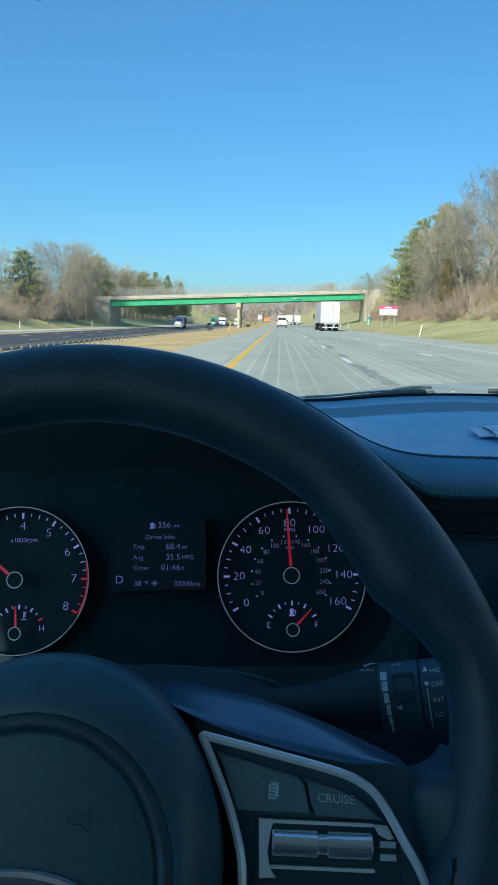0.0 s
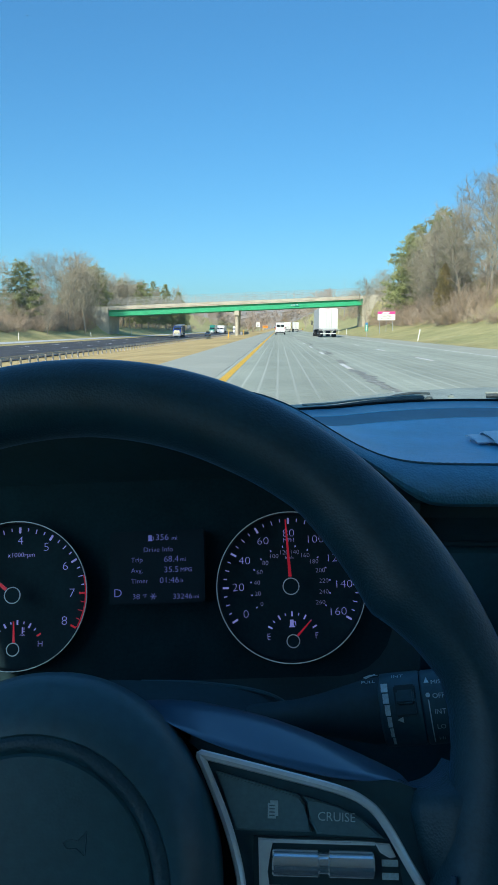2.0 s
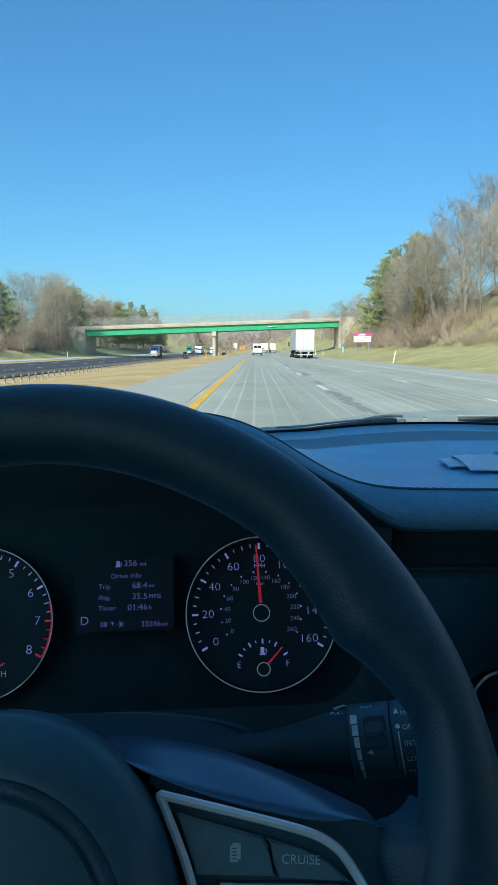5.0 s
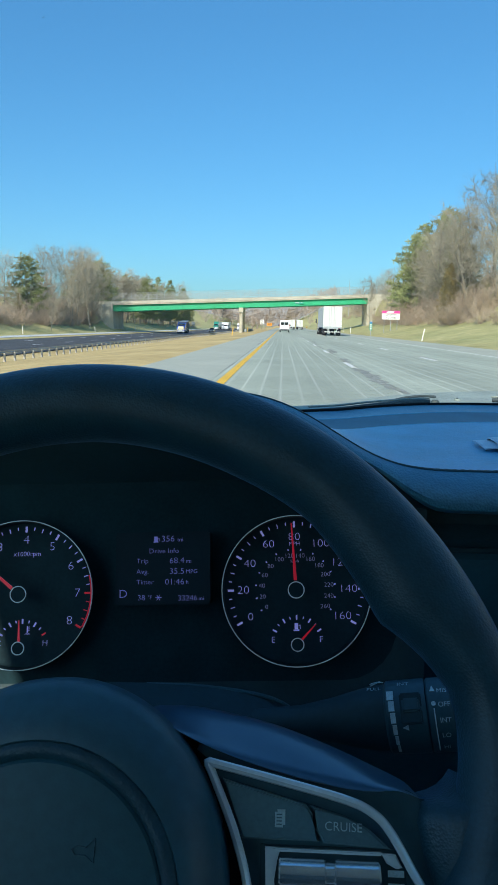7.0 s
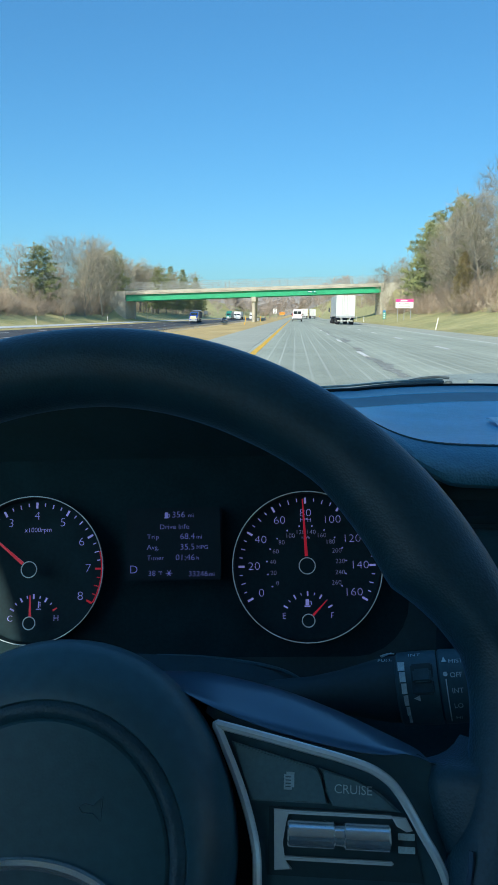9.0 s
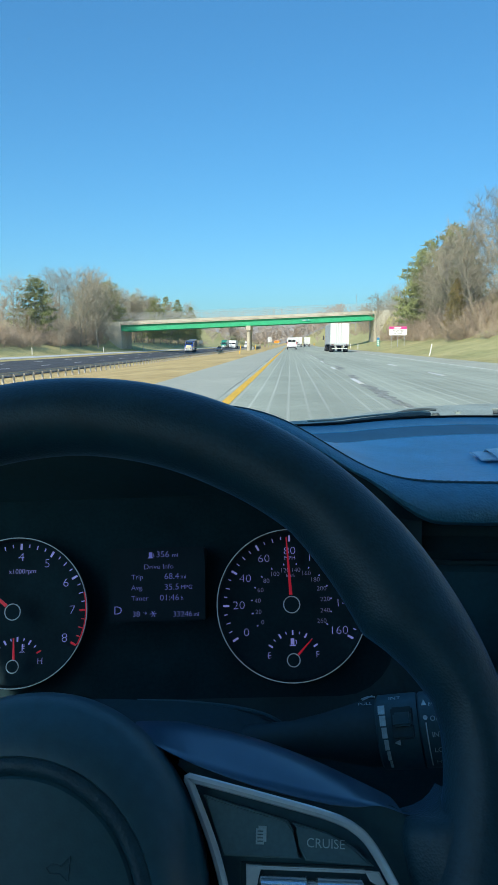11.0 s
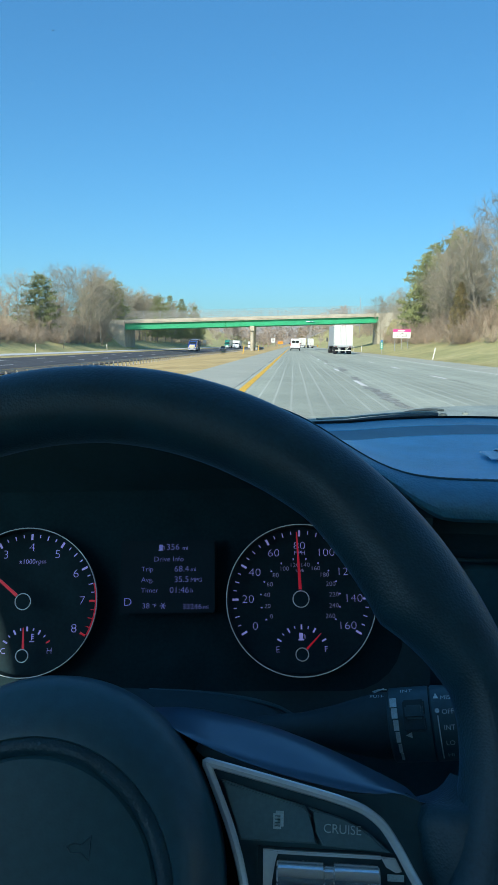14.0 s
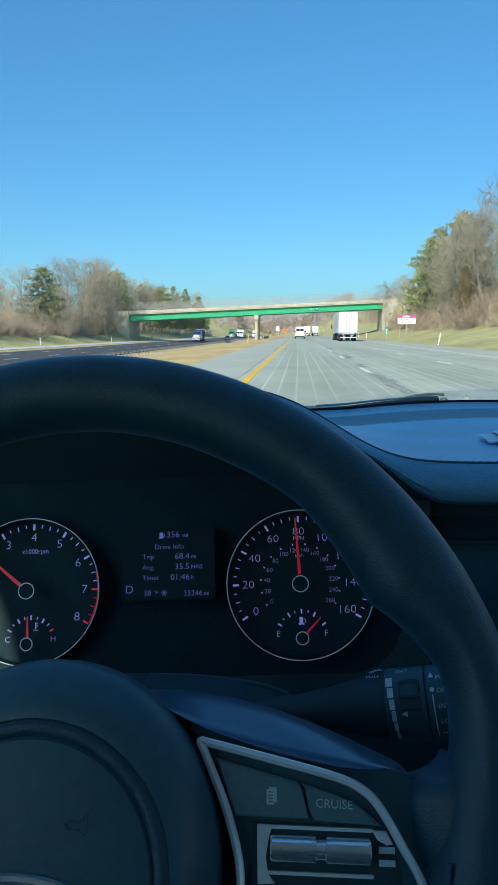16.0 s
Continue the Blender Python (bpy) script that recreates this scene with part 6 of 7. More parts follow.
def tractor(owner, y0, paint, roof=3.7, facing=1):
    """Cab unit whose back stands at y0; facing 1: it drives away along y."""
    f = facing
    side = [(0.0, 0.95), (0.0, roof - 0.25), (0.5, roof), (1.5, roof - 0.12), (2.1, 2.75), (2.45, 2.05), (3.6, 1.75), (3.95, 1.45), (4.05, 0.60), (3.0, 0.60), (2.9, 0.95)]
    bm = slab(bmesh.new(), side, -1.15, 1.15)
    bmesh.ops.bevel(bm, geom=[e for e in bm.edges if abs(e.verts[0].co.z - e.verts[1].co.z) < 0.01], offset=0.10, segments=2, affect='EDGES')
    bm.transform(Matrix(((0, 0, 1, 0), (f, 0, 0, y0), (0, 1, 0, 0), (0, 0, 0, 1))))
    put("cab", bm, paint, owner, angle=50)
    put("windscreen", boxed((0, y0 + f * 2.33, 2.42), (1.95, 0.03, 0.72), 0.02, Matrix.Rotation(radians(f * 27), 4, 'X')), "tinted", owner)
    put("grille", boxed((0, y0 + f * 4.06, 1.05), (1.0, 0.05, 0.75), 0.03), "chrome", owner)
    put("bumper", boxed((0, y0 + f * 4.10, 0.52), (2.3, 0.18, 0.36), 0.05), "chrome", owner)
    for s in (-1, 1):
        put("side_window", boxed((s * 1.153, y0 + f * 1.75, 2.30), (0.02, 0.75, 0.62), 0.02), "tinted", owner)
        put("mirror", boxed((s * 1.42, y0 + f * 2.35, 2.15), (0.24, 0.12, 0.72), 0.05), "chassis", owner)
        put("mirror_arm", rodded((s * 1.15, y0 + f * 2.3, 1.75), (s * 1.42, y0 + f * 2.35, 1.85), 0.03, n=6), "chassis", owner)
        put("head_lamp", boxed((s * 0.92, y0 + f * 3.98, 1.05), (0.34, 0.14, 0.24), 0.04), "lamp_clear", owner)
        put("fuel_tank", rodded((s * 0.95, y0 + f * 0.2, 0.72), (s * 0.95, y0 + f * 1.7, 0.72), 0.32, n=20), "chrome", owner)
        put("step", boxed((s * 1.12, y0 + f * 2.1, 0.62), (0.3, 0.7, 0.05)), "steel", owner, smooth=False)
        put("side_fairing", boxed((s * 1.16, y0 - f * 0.15, 2.2), (0.06, 0.7, 2.3), 0.02), paint, owner)
        wheel_part(owner, s * 1.05, y0 + f * 3.2, 0.52, 0.52, 0.27)
        for ya in (-1.0, 0.25):
            for xo in (0.84, 1.12):
                wheel_part(owner, s * xo, y0 - f * (0.6 - ya), 0.52, 0.52, 0.27)
    put("frame_rail", boxed((0, y0 - f * 0.4, 0.85), (0.9, 3.6, 0.22)), "chassis", owner, smooth=False)


def lorry(x, y, label, paint, side_mat="trailer_grey", away=True, roof=3.7, group="lorries", z=0.0):
    z = z if x > -20 else -0.60 - 0.82 * (x + 38.0) / 15.6
    s = thing("articulated_lorry", pose(x, y, z, 0, 0, 0 if away else 180), label, "lorry", group)
    semi_trailer(s, 0.0, 14.6, side_mat)
    tractor(s, 15.6, paint, roof)
    return s


def loft_body(owner, name, sections, material, label=""):
    """Body from sections of (y, half-width low, half-width high, bottom, shoulder, top)."""
    bm = bmesh.new()
    rows = []
    for y, wl, wh, zb, zs, zt in sections:
        rows.append([(-wl * 0.94, y, zb), (-wl, y, zb + 0.15), (-wl, y, zs), (-wh, y, zt - 0.08), (-wh * 0.85, y, zt), (wh * 0.85, y, zt), (wh, y, zt - 0.08), (wl, y, zs), (wl, y, zb + 0.15), (wl * 0.94, y, zb)])
    vs = grid(bm, rows, closed_u=True)
    bm.faces.new(vs[0]); bm.faces.new(vs[-1][::-1])
    return put(name, bm, material, owner, label, angle=35)


def van(x, y, material, label):
    v = thing("van", pose(x, y, 0), label, "van")
    loft_body(v, "body", [(0, 0.98, 0.86, 0.45, 1.35, 2.30), (0.15, 1.02, 0.90, 0.38, 1.40, 2.45), (3.6, 1.02, 0.90, 0.38, 1.40, 2.45), (4.3, 1.00, 0.84, 0.38, 1.25, 2.05), (5.0, 0.98, 0.80, 0.38, 1.05, 1.30), (5.6, 0.90, 0.72, 0.45, 0.85, 0.98)], material)
    for s in (-1, 1):
        put("rear_window", boxed((s * 0.40, -0.012, 1.78), (0.70, 0.03, 0.55), 0.03), "tinted", v)
        put("tail_lamp", boxed((s * 0.93, -0.015, 1.35), (0.12, 0.05, 0.60), 0.02), "lamp_red", v)
        put("side_window", boxed((s * 0.965, 3.9, 1.66), (0.06, 0.9, 0.5), 0.02), "tinted", v)
        put("mirror", boxed((s * 1.18, 4.3, 1.45), (0.22, 0.12, 0.32), 0.03), "chassis", v)
        for ya in (0.95, 4.55):
            wheel_part(v, s * 0.90, ya, 0.34, 0.34, 0.22)
    put("door_gap", boxed((0, -0.006, 1.30), (0.02, 0.02, 1.6)), "chassis", v, smooth=False)
    put("rear_bumper", boxed((0, -0.06, 0.52), (1.9, 0.16, 0.22), 0.04), "chassis", v)
    put("plate", boxed((0, -0.02, 0.95), (0.32, 0.02, 0.16), 0.005), "sign_white", v)
    return v


def car(x, y, material, label, away=False):
    c = thing("car", pose(x, y, -0.60 - 0.82 * (x + 38.0) / 15.6, 0, 0, 0 if away else 180), label, "car", "cars on the opposite carriageway")
    loft_body(c, "body", [(0, 0.80, 0.76, 0.40, 0.75, 0.95), (0.3, 0.90, 0.84, 0.28, 0.85, 1.05), (3.2, 0.92, 0.86, 0.25, 0.85, 1.00), (4.4, 0.88, 0.80, 0.28, 0.72, 0.84), (4.7, 0.80, 0.72, 0.38, 0.62, 0.70)], material)
    loft_body(c, "greenhouse", [(0.25, 0.78, 0.70, 0.90, 0.98, 1.02), (1.0, 0.82, 0.64, 0.92, 1.15, 1.45), (2.3, 0.82, 0.66, 0.92, 1.15, 1.47), (3.3, 0.78, 0.70, 0.90, 0.96, 1.00)], "tinted")
    loft_body(c, "roof", [(0.95, 0.60, 0.58, 1.40, 1.45, 1.475), (2.35, 0.62, 0.60, 1.42, 1.46, 1.49)], material)
    for s in (-1, 1):
        put("head_lamp", boxed((s * 0.66, 4.62, 0.64), (0.30, 0.10, 0.12), 0.02), "lamp_clear", c)
        put("tail_lamp", boxed((s * 0.66, 0.02, 0.84), (0.30, 0.06, 0.12), 0.02), "lamp_red", c)
        for ya in (0.9, 3.75):
            wheel_part(c, s * 0.82, ya, 0.32, 0.32, 0.21)
    return c


def dump_truck(x, y):
    s = thing("dump_truck", pose(x, y, -0.60 - 0.82 * (x + 38.0) / 15.6, 0, 0, 180), "blue and white dump truck on the opposite carriageway", "dump truck")
    tractor(s, 6.4, "truck_blue", 3.0)
    bm = slab(bmesh.new(), [(0, 1.5), (0.2, 3.0), (6.4, 3.2), (6.0, 1.3), (0.6, 1.3)], -1.2, 1.2)
    bm.transform(Matrix(((0, 0, 1, 0), (1, 0, 0, 0), (0, 1, 0, 0), (0, 0, 0, 1))))
    put("tipper_body", bm, "chassis", s, smooth=False)
    put("tarp_frame", boxed((0, 3.2, 3.35), (2.3, 6.2, 0.10), 0.02, Matrix.Rotation(radians(-4), 4, 'X')), "steel", s)
    put("bonnet", boxed((0, 9.75, 1.35), (1.7, 1.5, 1.0), 0.12), "cream", s, "cream white bonnet")
    for sx in (-1, 1):
        for ya in (1.2, 2.5):
            wheel_part(s, sx * 1.0, ya, 0.52, 0.52, 0.27)
    return s


def build_traffic():
    lorry(7.0, 101.0, "white articulated lorry with plain rear doors, driving ahead", "van_white", "trailer_grey")
    van(0.45, 147.0, "van_white", "white panel van with dark rear windows")
    lorry(3.9, 300.0, "far white articulated lorry", "van_white", "trailer")
    lorry(7.6, 312.0, "far white articulated lorry", "van_white", "trailer")
    lorry(-25.4, 440.0, "far white lorry on the opposite carriageway", "van_white", "trailer", False)
    lorry(-33.4, 420.0, "far white lorry on the opposite carriageway", "van_white", "trailer", False)
    dump_truck(-29.2, 216.0)
    s = thing("articulated_lorry", pose(-33.0, 375, -0.85, 0, 0, 180), "dark green lorry on the opposite carriageway", "lorry", "lorries")
    semi_trailer(s, 0.0, 14.6, "truck_green")
    tractor(s, 15.6, "truck_green", 3.8)
    lorry(-29.5, 392.0, "white lorry on the opposite carriageway", "van_white", "trailer", False)
    car(-25.5, 262.0, "car_dark", "dark car on the opposite carriageway")
    # passed on the way
    lorry(7.3, -70.0, "blue-cabbed articulated lorry with a pale grey trailer", "truck_blue", "trailer_grey")
    lorry(-29.3, -150.0, "lorry with a blue box trailer on the opposite carriageway", "van_white", "trailer_blue", False)


# ---- plants ----
def stick(v, f, a, b, ra, rb):
    """A three-sided tapering stick."""
    d = b - a
    s = d.cross(Vector((0.31, 0.57, 0.76)))
    if s.length < 1e-6:
        s = d.cross(Vector((1, 0, 0)))
    s.normalize()
    t = d.cross(s).normalized()
    i = len(v)
    for p, r in ((a, ra), (b, rb)):
        for k in range(3):
            q = 2.0944 * k
            v.append(tuple(p + r * (math.cos(q) * s + math.sin(q) * t)))
    f.extend([(i, i + 1, i + 4, i + 3), (i + 1, i + 2, i + 5, i + 4), (i + 2, i, i + 3, i + 5)])


def ribbon_twig(v, f, a, b, ra, rb):
    """The finest twigs: a narrow tapering blade."""
    d = b - a
    s = d.cross(Vector((0.53, 0.21, 0.82)))
    s = s.normalized() if s.length > 1e-6 else Vector((1, 0, 0))
    i = len(v)
    v.extend([tuple(a - s * ra), tuple(a + s * ra), tuple(b + s * rb), tuple(b - s * rb)])
    f.append((i, i + 1, i + 2, i + 3))


def rand_dir(rng, base, spread):
    d = Vector((rng.gauss(0, 1), rng.gauss(0, 1), rng.gauss(0, 1))).normalized()
    return (base.normalized() + d * spread).normalized()


def bare_tree_mesh(seed, h, dense=1.0, twig=0.016, twigs=5, ends=2):
    """Trunk with limbs, and a crown of branches and twigs, leafless."""
    rng = random.Random(seed)
    tv, tf, cv, cf = [], [], [], []
    p, d, r = Vector((0, 0, -0.4)), Vector((rng.uniform(-0.08, 0.08), rng.uniform(-0.08, 0.08), 1)), h * 0.014
    spine = [(p.copy(), r)]
    n = 9
    for k in range(n):
        d = rand_dir(rng, d + Vector((0, 0, 0.25)), 0.12)
        q = p + d * (h * 0.86 / n)
        r2 = max(0.02, h * 0.014 * (1 - (k + 1) / n) ** 0.9)
        stick(tv, tf, p, q, r, r2)
        p, r = q, r2
        spine.append((p.copy(), r))
    limbs = int(18 * dense)
    for k in range(limbs):
        f = 0.20 + 0.80 * (k + rng.random()) / limbs
        i = min(int(f * n), n - 1)
        base = spine[i][0].lerp(spine[i + 1][0], f * n - i)
        az = k * 2.4 + rng.uniform(-0.5, 0.5)
        ld = Vector((math.cos(az), math.sin(az), rng.uniform(0.30, 0.95) + 0.5 * f))
        dome = math.sqrt(max(0.05, 1 - ((f - 0.45) / 0.62) ** 2))
        ll = h * 0.36 * dome * rng.uniform(0.8, 1.1)
        q, lr = base, max(0.02, spine[i][1] * 0.5)
        for s in range(4):
            e = q + rand_dir(rng, ld + Vector((0, 0, 0.10 * s)), 0.25) * ll / 4
            stick(tv, tf, q, e, lr * (1 - s * 0.2), lr * (0.8 - s * 0.2))
            for b in range(2 + (s > 0)):
                bd = rand_dir(rng, (e - q), 0.95)
                bl = ll * rng.uniform(0.24, 0.40) + 0.02 * h
                b0 = q.lerp(e, rng.random())
                b1 = b0 + bd * bl
                stick(cv, cf, b0, b1, max(twig, lr * 0.22), twig)
                for t in range(twigs):
                    t0 = b0.lerp(b1, rng.uniform(0.2, 1))
                    t1 = t0 + rand_dir(rng, bd + Vector((0, 0, 0.1)), 0.9) * bl * rng.uniform(0.35, 0.6)
                    ribbon_twig(cv, cf, t0, t1, twig * 0.9, twig * 0.5)
                    for w in range(ends):
                        w0 = t0.lerp(t1, rng.uniform(0.3, 1))
                        ribbon_twig(cv, cf, w0, w0 + rand_dir(rng, t1 - t0, 0.9) * bl * rng.uniform(0.25, 0.5), twig * 0.7, twig * 0.35)
            q = e
    return tv, tf, cv, cf


def tuft(v, f, c, rng, size, n):
    """A spray of narrow blades."""
    for k in range(n):
        d = Vector((rng.gauss(0, 1), rng.gauss(0, 1), rng.gauss(0.25, 0.8))).normalized() * size * rng.uniform(0.6, 1.1)
        s = d.cross(Vector((rng.gauss(0, 1), rng.gauss(0, 1), rng.gauss(0, 1)))).normalized() * size * 0.11
        i = len(v)
        v.extend([tuple(c - s * 0.6), tuple(c + s * 0.6), tuple(c + d * 0.6 + s), tuple(c + d)])
        f.append((i, i + 1, i + 2, i + 3))


def pine_mesh(seed, h, width, slim=False, blades=10, taper=0.6):
    rng = random.Random(seed)
    tv, tf, cv, cf = [], [], [], []
    for k in range(6):
        stick(tv, tf, Vector((0, 0, -0.4 + h * k / 6)), Vector((0, 0, -0.4 + h * (k + 1) / 6)), h * 0.013 * (1 - k / 6.3), h * 0.013 * (1 - (k + 1) / 6.3))
    z, k = h * (0.06 if slim else 0.16), 0
    while z < h:
        f = z / h
        reach = width * (1 - f) ** (0.75 if slim else taper) * (0.55 + 0.45 * min(1, f * 5)) * rng.uniform(0.75, 1.15) + 0.15
        for b in range(5 if slim else 4):
            az = k * 1.1 + b * (1.2566 if slim else 1.5708) + rng.uniform(-0.4, 0.4)
            if rng.random() < 0.12:
                continue
            L = reach * rng.uniform(0.65, 1.1)
            e = Vector((math.cos(az) * L, math.sin(az) * L, z + L * rng.uniform(0.05, 0.4) - (0.0 if slim else 0.08 * L)))
            o = Vector((0, 0, z))
            stick(tv, tf, o, e, 0.035, 0.012)
            m = max(3, int(L * (4.2 if slim else 3.4)))
            for t in range(m):
                g = (t + 1) / m
                c = o.lerp(e, 0.25 + 0.75 * g) + Vector((rng.gauss(0, 0.16), rng.gauss(0, 0.16), rng.gauss(0.05, 0.12)))
                tuft(cv, cf, c, rng, 0.40 if slim else 0.62, blades)
        z += h * (0.026 if slim else 0.036) * rng.uniform(0.8, 1.2)
        k += 1
    return tv, tf, cv, cf


def shrub_mesh(seed, h, stems=26, twig=0.012):
    rng = random.Random(seed)
    v, f = [], []
    for k in range(stems):
        a = rng.uniform(0, 6.283)
        o = Vector((0.65 * rng.gauss(0, 1), 0.65 * rng.gauss(0, 1), -0.15))
        L = h * rng.uniform(0.55, 1.05)
        d = rand_dir(rng, Vector((math.cos(a) * 0.85, math.sin(a) * 0.85, 1)), 0.35)
        p = o
        for s in range(3):
            q = p + rand_dir(rng, d, 0.35) * L / 3
            stick(v, f, p, q, twig * (1.3 - 0.3 * s), twig * (1.0 - 0.3 * s))
            for t in range(3):
                b = p.lerp(q, rng.random())
                e = b + rand_dir(rng, d, 0.75) * L * rng.uniform(0.2, 0.38)
                ribbon_twig(v, f, b, e, twig * 0.8, twig * 0.45)
                for q2 in (0.4, 0.7):
                    ribbon_twig(v, f, b.lerp(e, q2), b.lerp(e, q2) + rand_dir(rng, d, 0.9) * L * 0.2, twig * 0.6, twig * 0.35)
            p = q
    return v, f


def tree_thing(kind, parts, x, y, label, scale=1.0, turn=0.0):
    m = Matrix.Translation((x, y, land(x, y))) @ pose(0, 0, 0, 0, 0, turn) @ Matrix.Scale(scale, 4)
    t = thing(kind, m, label, "tree", "roadside trees")
    for name, me in parts:
        ob = new(name, me)
        ob.parent = t
    return t


def mesh_of(name, v, f, material):
    me = bpy.data.meshes.new(name)
    me.from_pydata(v, [], f)
    me.materials.append(M[material])
    return me


def build_trees():
    bare, pines, cedars = [], [], []
    for k in range(6):
        tv, tf, cv, cf = bare_tree_mesh(20 + k, 12.0, 1.0 + 0.15 * (k % 3), 0.014)
        bare.append((("trunk", mesh_of("trunk", tv, tf, "bark")), ("crown", mesh_of("crown", cv, cf, "twig"))))
    for k in range(3):
        tv, tf, cv, cf = pine_mesh(50 + k, 14.0, 4.5)
        pines.append((("trunk", mesh_of("trunk", tv, tf, "bark")), ("crown", mesh_of("crown", cv, cf, "needles"))))
    broad = []
    for k in range(3):
        tv, tf, cv, cf = pine_mesh(60 + k, 11.0, 4.6, False, 10, 0.42)
        broad.append((("trunk", mesh_of("trunk", tv, tf, "bark")), ("crown", mesh_of("crown", cv, cf, "needles"))))
    for k in range(2):
        tv, tf, cv, cf = pine_mesh(70 + k, 9.0, 2.0, True)
        cedars.append((("trunk", mesh_of("trunk", tv, tf, "bark")), ("crown", mesh_of("crown", cv, cf, "cedar"))))
    rng = random.Random(11)

    def bare_at(x, y, h):
        tree_thing("bare_tree", bare[rng.randrange(6)], x, y, "leafless grey-brown tree with a crown of fine twigs", h / 12.0, rng.uniform(0, 360))

    def pine_at(x, y, h):
        tree_thing("pine_tree", pines[rng.randrange(3)], x, y, "tall olive-green pine with open branches", h / 14.0, rng.uniform(0, 360))

    def broad_at(x, y, h):
        tree_thing("pine_tree", broad[rng.randrange(3)], x, y, "broad rounded grey-green pine among bare trees", h / 11.0, rng.uniform(0, 360))

    def cedar_at(x, y, h):
        tree_thing("cedar_tree", cedars[rng.randrange(2)], x, y, "dark green slim cedar among bare shrubs", h / 9.0, rng.uniform(0, 360))
    # left side, towards the bridge
    for x, y, h in ((-45.0, 156, 17.5), (-47.5, 160, 17), (-43.3, 160, 15.5), (-49.5, 154, 16), (-46.2, 167, 14), (-47.8, 179, 13), (-46, 173, 15), (-51.5, 131, 12), (-41.8, 128, 7), (-49, 178, 15), (-53, 163, 16), (-54, 186, 15), (-47, 188, 13), (-44.5, 150, 12)):
        bare_at(x, y, h)
    broad_at(-48.6, 135, 12.0); cedar_at(-47.5, 128, 5.0); broad_at(-46, 184, 12)
    pine_at(-47, 300, 18); pine_at(-44, 318, 17); pine_at(-50, 288, 18); bare_at(-52, 262, 17); bare_at(-50, 250, 17); bare_at(-47, 276, 16)
    for k in range(16):
        bare_at(-47 - rng.uniform(0, 14), 74 + 5 * k + rng.uniform(-3, 3), rng.uniform(5.5, 9.0))
    for k in range(15):     # beyond the bridge on the left
        (broad_at if k % 3 == 0 else bare_at)(-48 - rng.uniform(0, 22), 206 + 9 * k, rng.uniform(14, 19))
    for k in range(11):
        (broad_at if k % 3 else bare_at)(-46 - rng.uniform(0, 5), 228 + 13 * k, rng.uniform(11, 14))
    cedar_at(-50.5, 203, 7.5)
    for k in range(9):
        bare_at(-46 - rng.uniform(0, 12), 202 + 7 * k, rng.uniform(12, 16))
    pine_at(-47, 246, 14.5); pine_at(-50, 258, 15)
    # right bank
    for x, y, h in ((25.6, 113, 14.5), (27.2, 108, 16), (28.5, 118, 16), (30, 104, 16.5), (32, 112, 17.5), (25.6, 122, 13), (28, 128, 15), (35, 104, 17), (29.5, 94, 14.5), (31, 84, 14), (34, 90, 15.5), (26, 132, 12)):
        bare_at(x, y, h)
    broad_at(25.2, 139, 15.0); broad_at(27.4, 144, 16.5); pine_at(29, 135, 16); broad_at(31, 139, 16.5); broad_at(29.5, 124, 12)
    cedar_at(22.6, 101, 7.5); cedar_at(23.6, 104, 8.0); cedar_at(31, 126, 9); bare_at(20.6, 172, 12.0)
    for k in range(16):
        (pine_at if k % 5 == 1 else bare_at)(30 + rng.uniform(0, 16), 44 + 5.5 * k + rng.uniform(-2, 2), rng.uniform(11, 14.5))
    for k in range(9):
        bare_at(25 + rng.uniform(0, 9), 128 + 6.5 * k, rng.uniform(7, 11))
    bare_at(24.5, 170, 8.5); bare_at(26.8, 178, 9.0)
    for k in range(22):     # beyond the bridge on the right
        bare_at(30 + rng.uniform(0, 26), 222 + 8 * k, rng.uniform(9, 13))
    # beside and behind the car
    for k in range(10):
        (pine_at if k % 2 else bare_at)(26 + rng.uniform(0, 14), -150 + 17 * k, rng.uniform(10, 14))
        bare_at(-44 - rng.uniform(0, 12), -150 + 19 * k, rng.uniform(7, 11))

    # undergrowth
    protos = [shrub_mesh(90 + k, 3.0, 15, 0.017) for k in range(5)]

    def thicket(name, spots, material, label):
        V, F = [], []
        for x, y, s in spots:
            pv, pf = protos[rng.randrange(5)]
            a, z, o = rng.uniform(0, 6.283), land(x, y), len(V)
            ca, sa = math.cos(a) * s, math.sin(a) * s
            V.extend([(x + ca * p[0] - sa * p[1], y + sa * p[0] + ca * p[1], z + s * p[2]) for p in pv])
            F.extend([tuple(i + o for i in q) for q in pf])
        tagged(raw(name, V, F, material), label, "undergrowth", kind="stuff")
    left = [(-44.6 - (3.0 if y > 172 else 0.0) - rng.uniform(0, 1) ** 1.5 * 12, y, rng.uniform(0.7, 1.7)) for y in (rng.uniform(50, 184) for _ in range(320))]
    right = [(22.5 + rng.uniform(0, 1) ** 1.3 * 15, y, rng.uniform(0.5, 1.2)) for y in (rng.uniform(50, 188) for _ in range(240))] + [(22.3 + rng.uniform(0, 5.5), rng.uniform(92, 165), rng.uniform(0.9, 1.5)) for _ in range(110)]
    thicket("undergrowth_left", left, "shrub", "dense leafless pinkish-brown shrubs on the bank")
    thicket("undergrowth_right", right, "shrub", "dense leafless reddish-brown shrubs on the slope")
    beyond = [(s * rng.uniform(30, 52), rng.uniform(215, 420), rng.uniform(0.8, 1.6)) for s in (-1.45, 1.0) for _ in range(65)]
    thicket("undergrowth_far", beyond, "shrub", "leafless brown shrubs beyond the bridge")

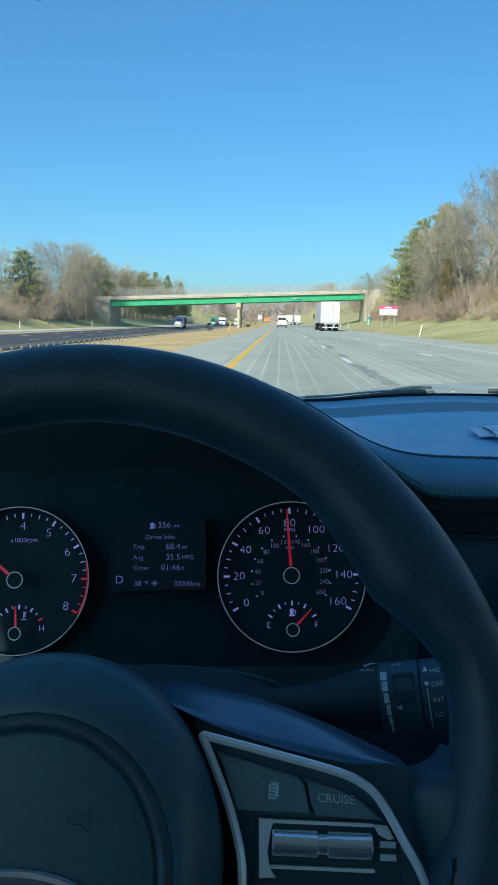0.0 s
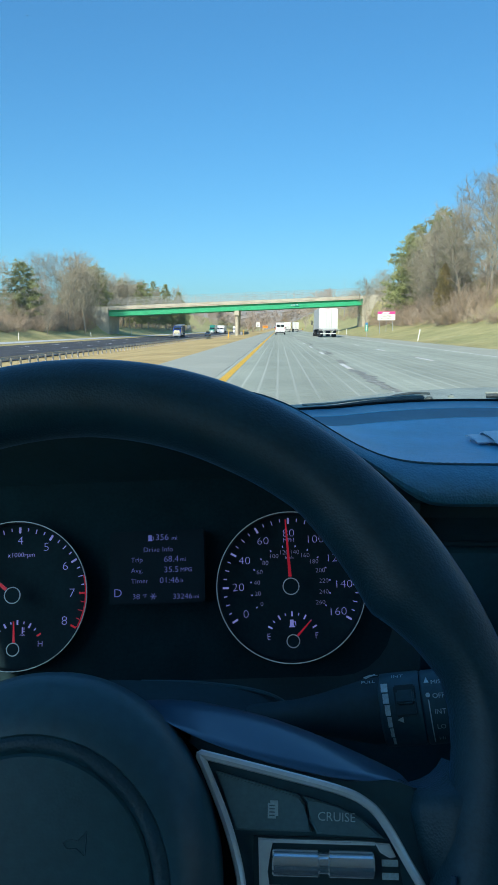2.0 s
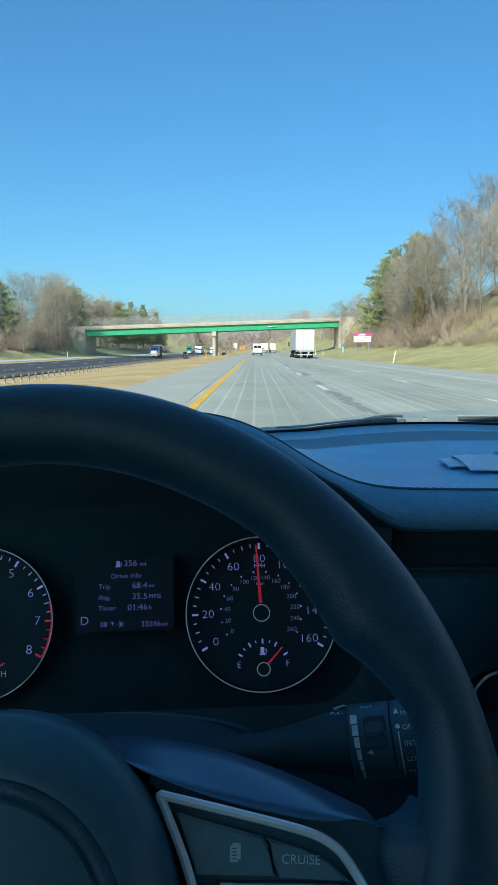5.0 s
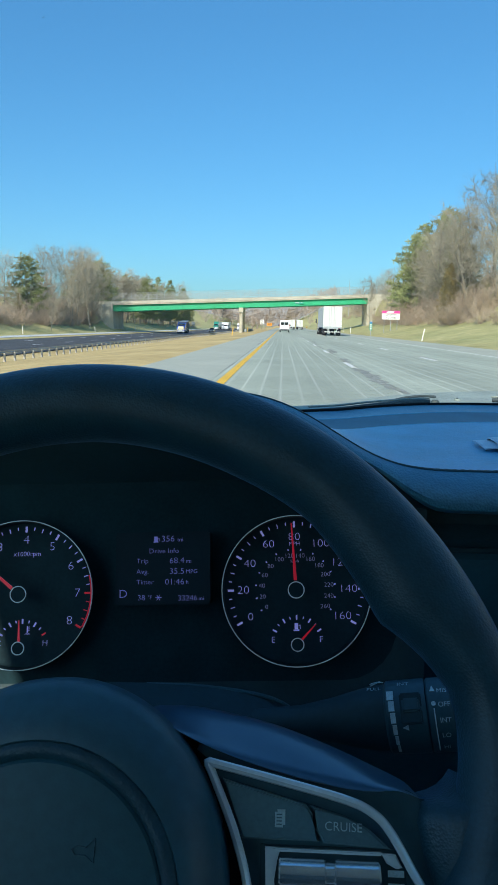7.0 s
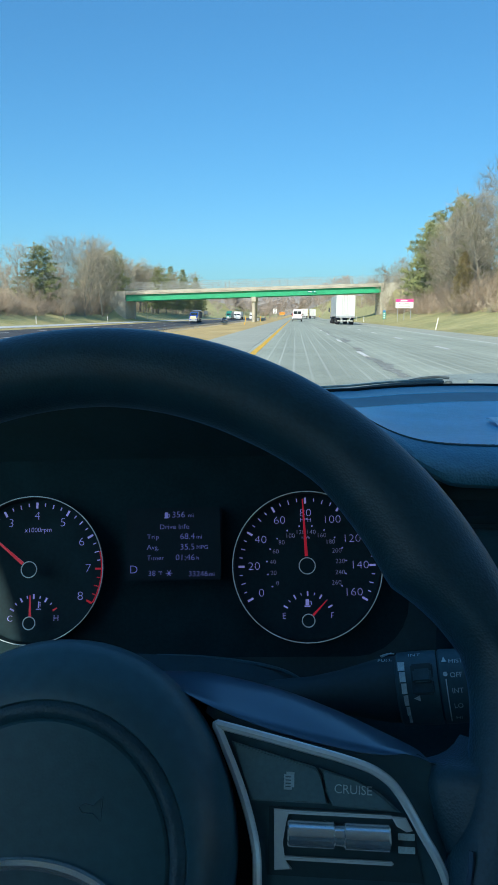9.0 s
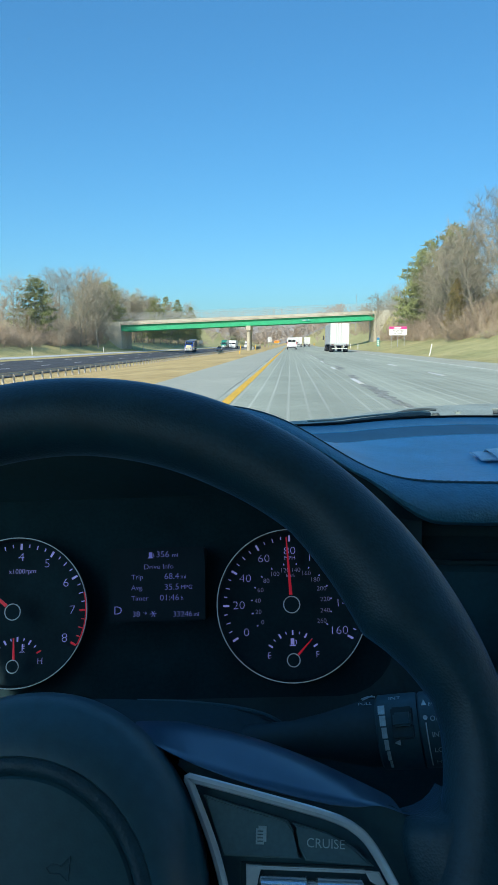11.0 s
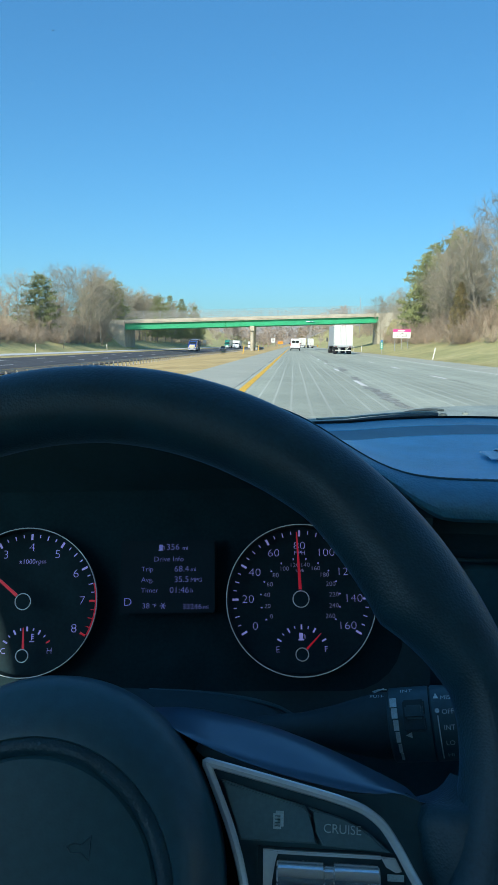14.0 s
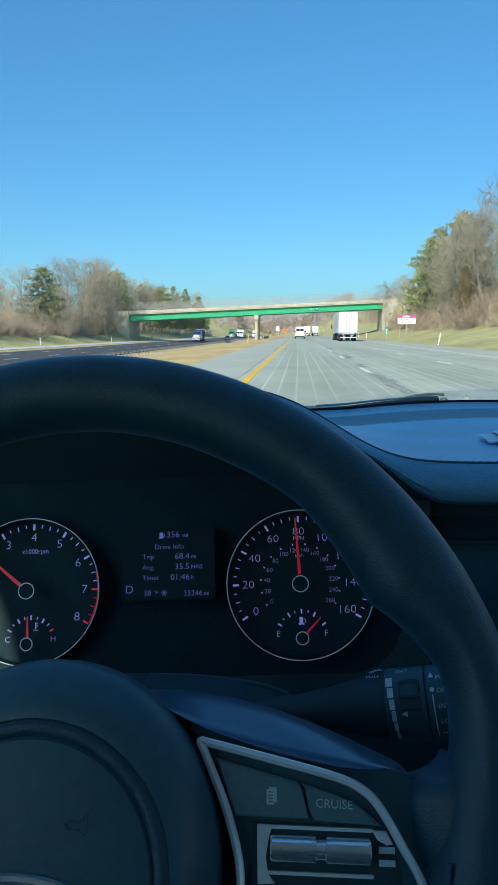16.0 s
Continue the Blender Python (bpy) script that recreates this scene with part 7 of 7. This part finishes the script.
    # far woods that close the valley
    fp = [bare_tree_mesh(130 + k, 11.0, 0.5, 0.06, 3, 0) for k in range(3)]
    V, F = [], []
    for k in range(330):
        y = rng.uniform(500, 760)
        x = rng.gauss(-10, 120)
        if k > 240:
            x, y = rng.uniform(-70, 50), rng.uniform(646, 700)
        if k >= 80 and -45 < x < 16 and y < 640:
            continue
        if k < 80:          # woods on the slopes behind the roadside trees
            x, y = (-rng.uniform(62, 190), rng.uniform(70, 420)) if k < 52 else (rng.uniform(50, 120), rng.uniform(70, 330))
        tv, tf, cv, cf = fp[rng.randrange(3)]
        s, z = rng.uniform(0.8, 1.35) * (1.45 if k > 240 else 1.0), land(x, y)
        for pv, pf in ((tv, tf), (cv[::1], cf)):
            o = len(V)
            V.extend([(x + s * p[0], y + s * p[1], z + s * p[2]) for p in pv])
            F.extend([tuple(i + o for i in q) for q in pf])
    tagged(raw("far_woods", V, F, "twig_hazed"), "far leafless brown woods across the valley, paled by haze in their colour", "woods", kind="stuff")
    V, F = [], []
    pv0 = [pine_mesh(150 + k, 12.0, 4.0, False, 3) for k in range(2)]
    for k in range(44):
        y, x = rng.uniform(645, 720), rng.uniform(-160, 170)
        tv, tf, cv, cf = pv0[rng.randrange(2)]
        s, z, o = rng.uniform(0.7, 1.15), land(x, y), len(V)
        V.extend([(x + s * p[0], y + s * p[1], z + s * p[2]) for p in cv])
        F.extend([tuple(i + o for i in q) for q in cf])
    tagged(raw("far_pines", V, F, "cedar"), "far dark green pines among the woods", "woods", kind="stuff")
    # blue hills
    bm = bmesh.new()
    rows = []
    for k in range(6):
        rows.append([(-3200 + 160 * i, 3000 + 60 * k, -20 + (k / 5) * (118 + 34 * noise.noise((i * 0.22, 3, 0)) + 12 * noise.noise((i * 0.9, 8, 0)))) for i in range(41)])
    grid(bm, rows)
    tagged(put("hills", bm, "hills", None), "far blue-grey wooded hills on the horizon", "hills", kind="structure")


build_ground()
build_roads()
build_bridge()
build_guardrails()
build_signs()
build_gantry()
build_rock()
build_traffic()
build_trees()
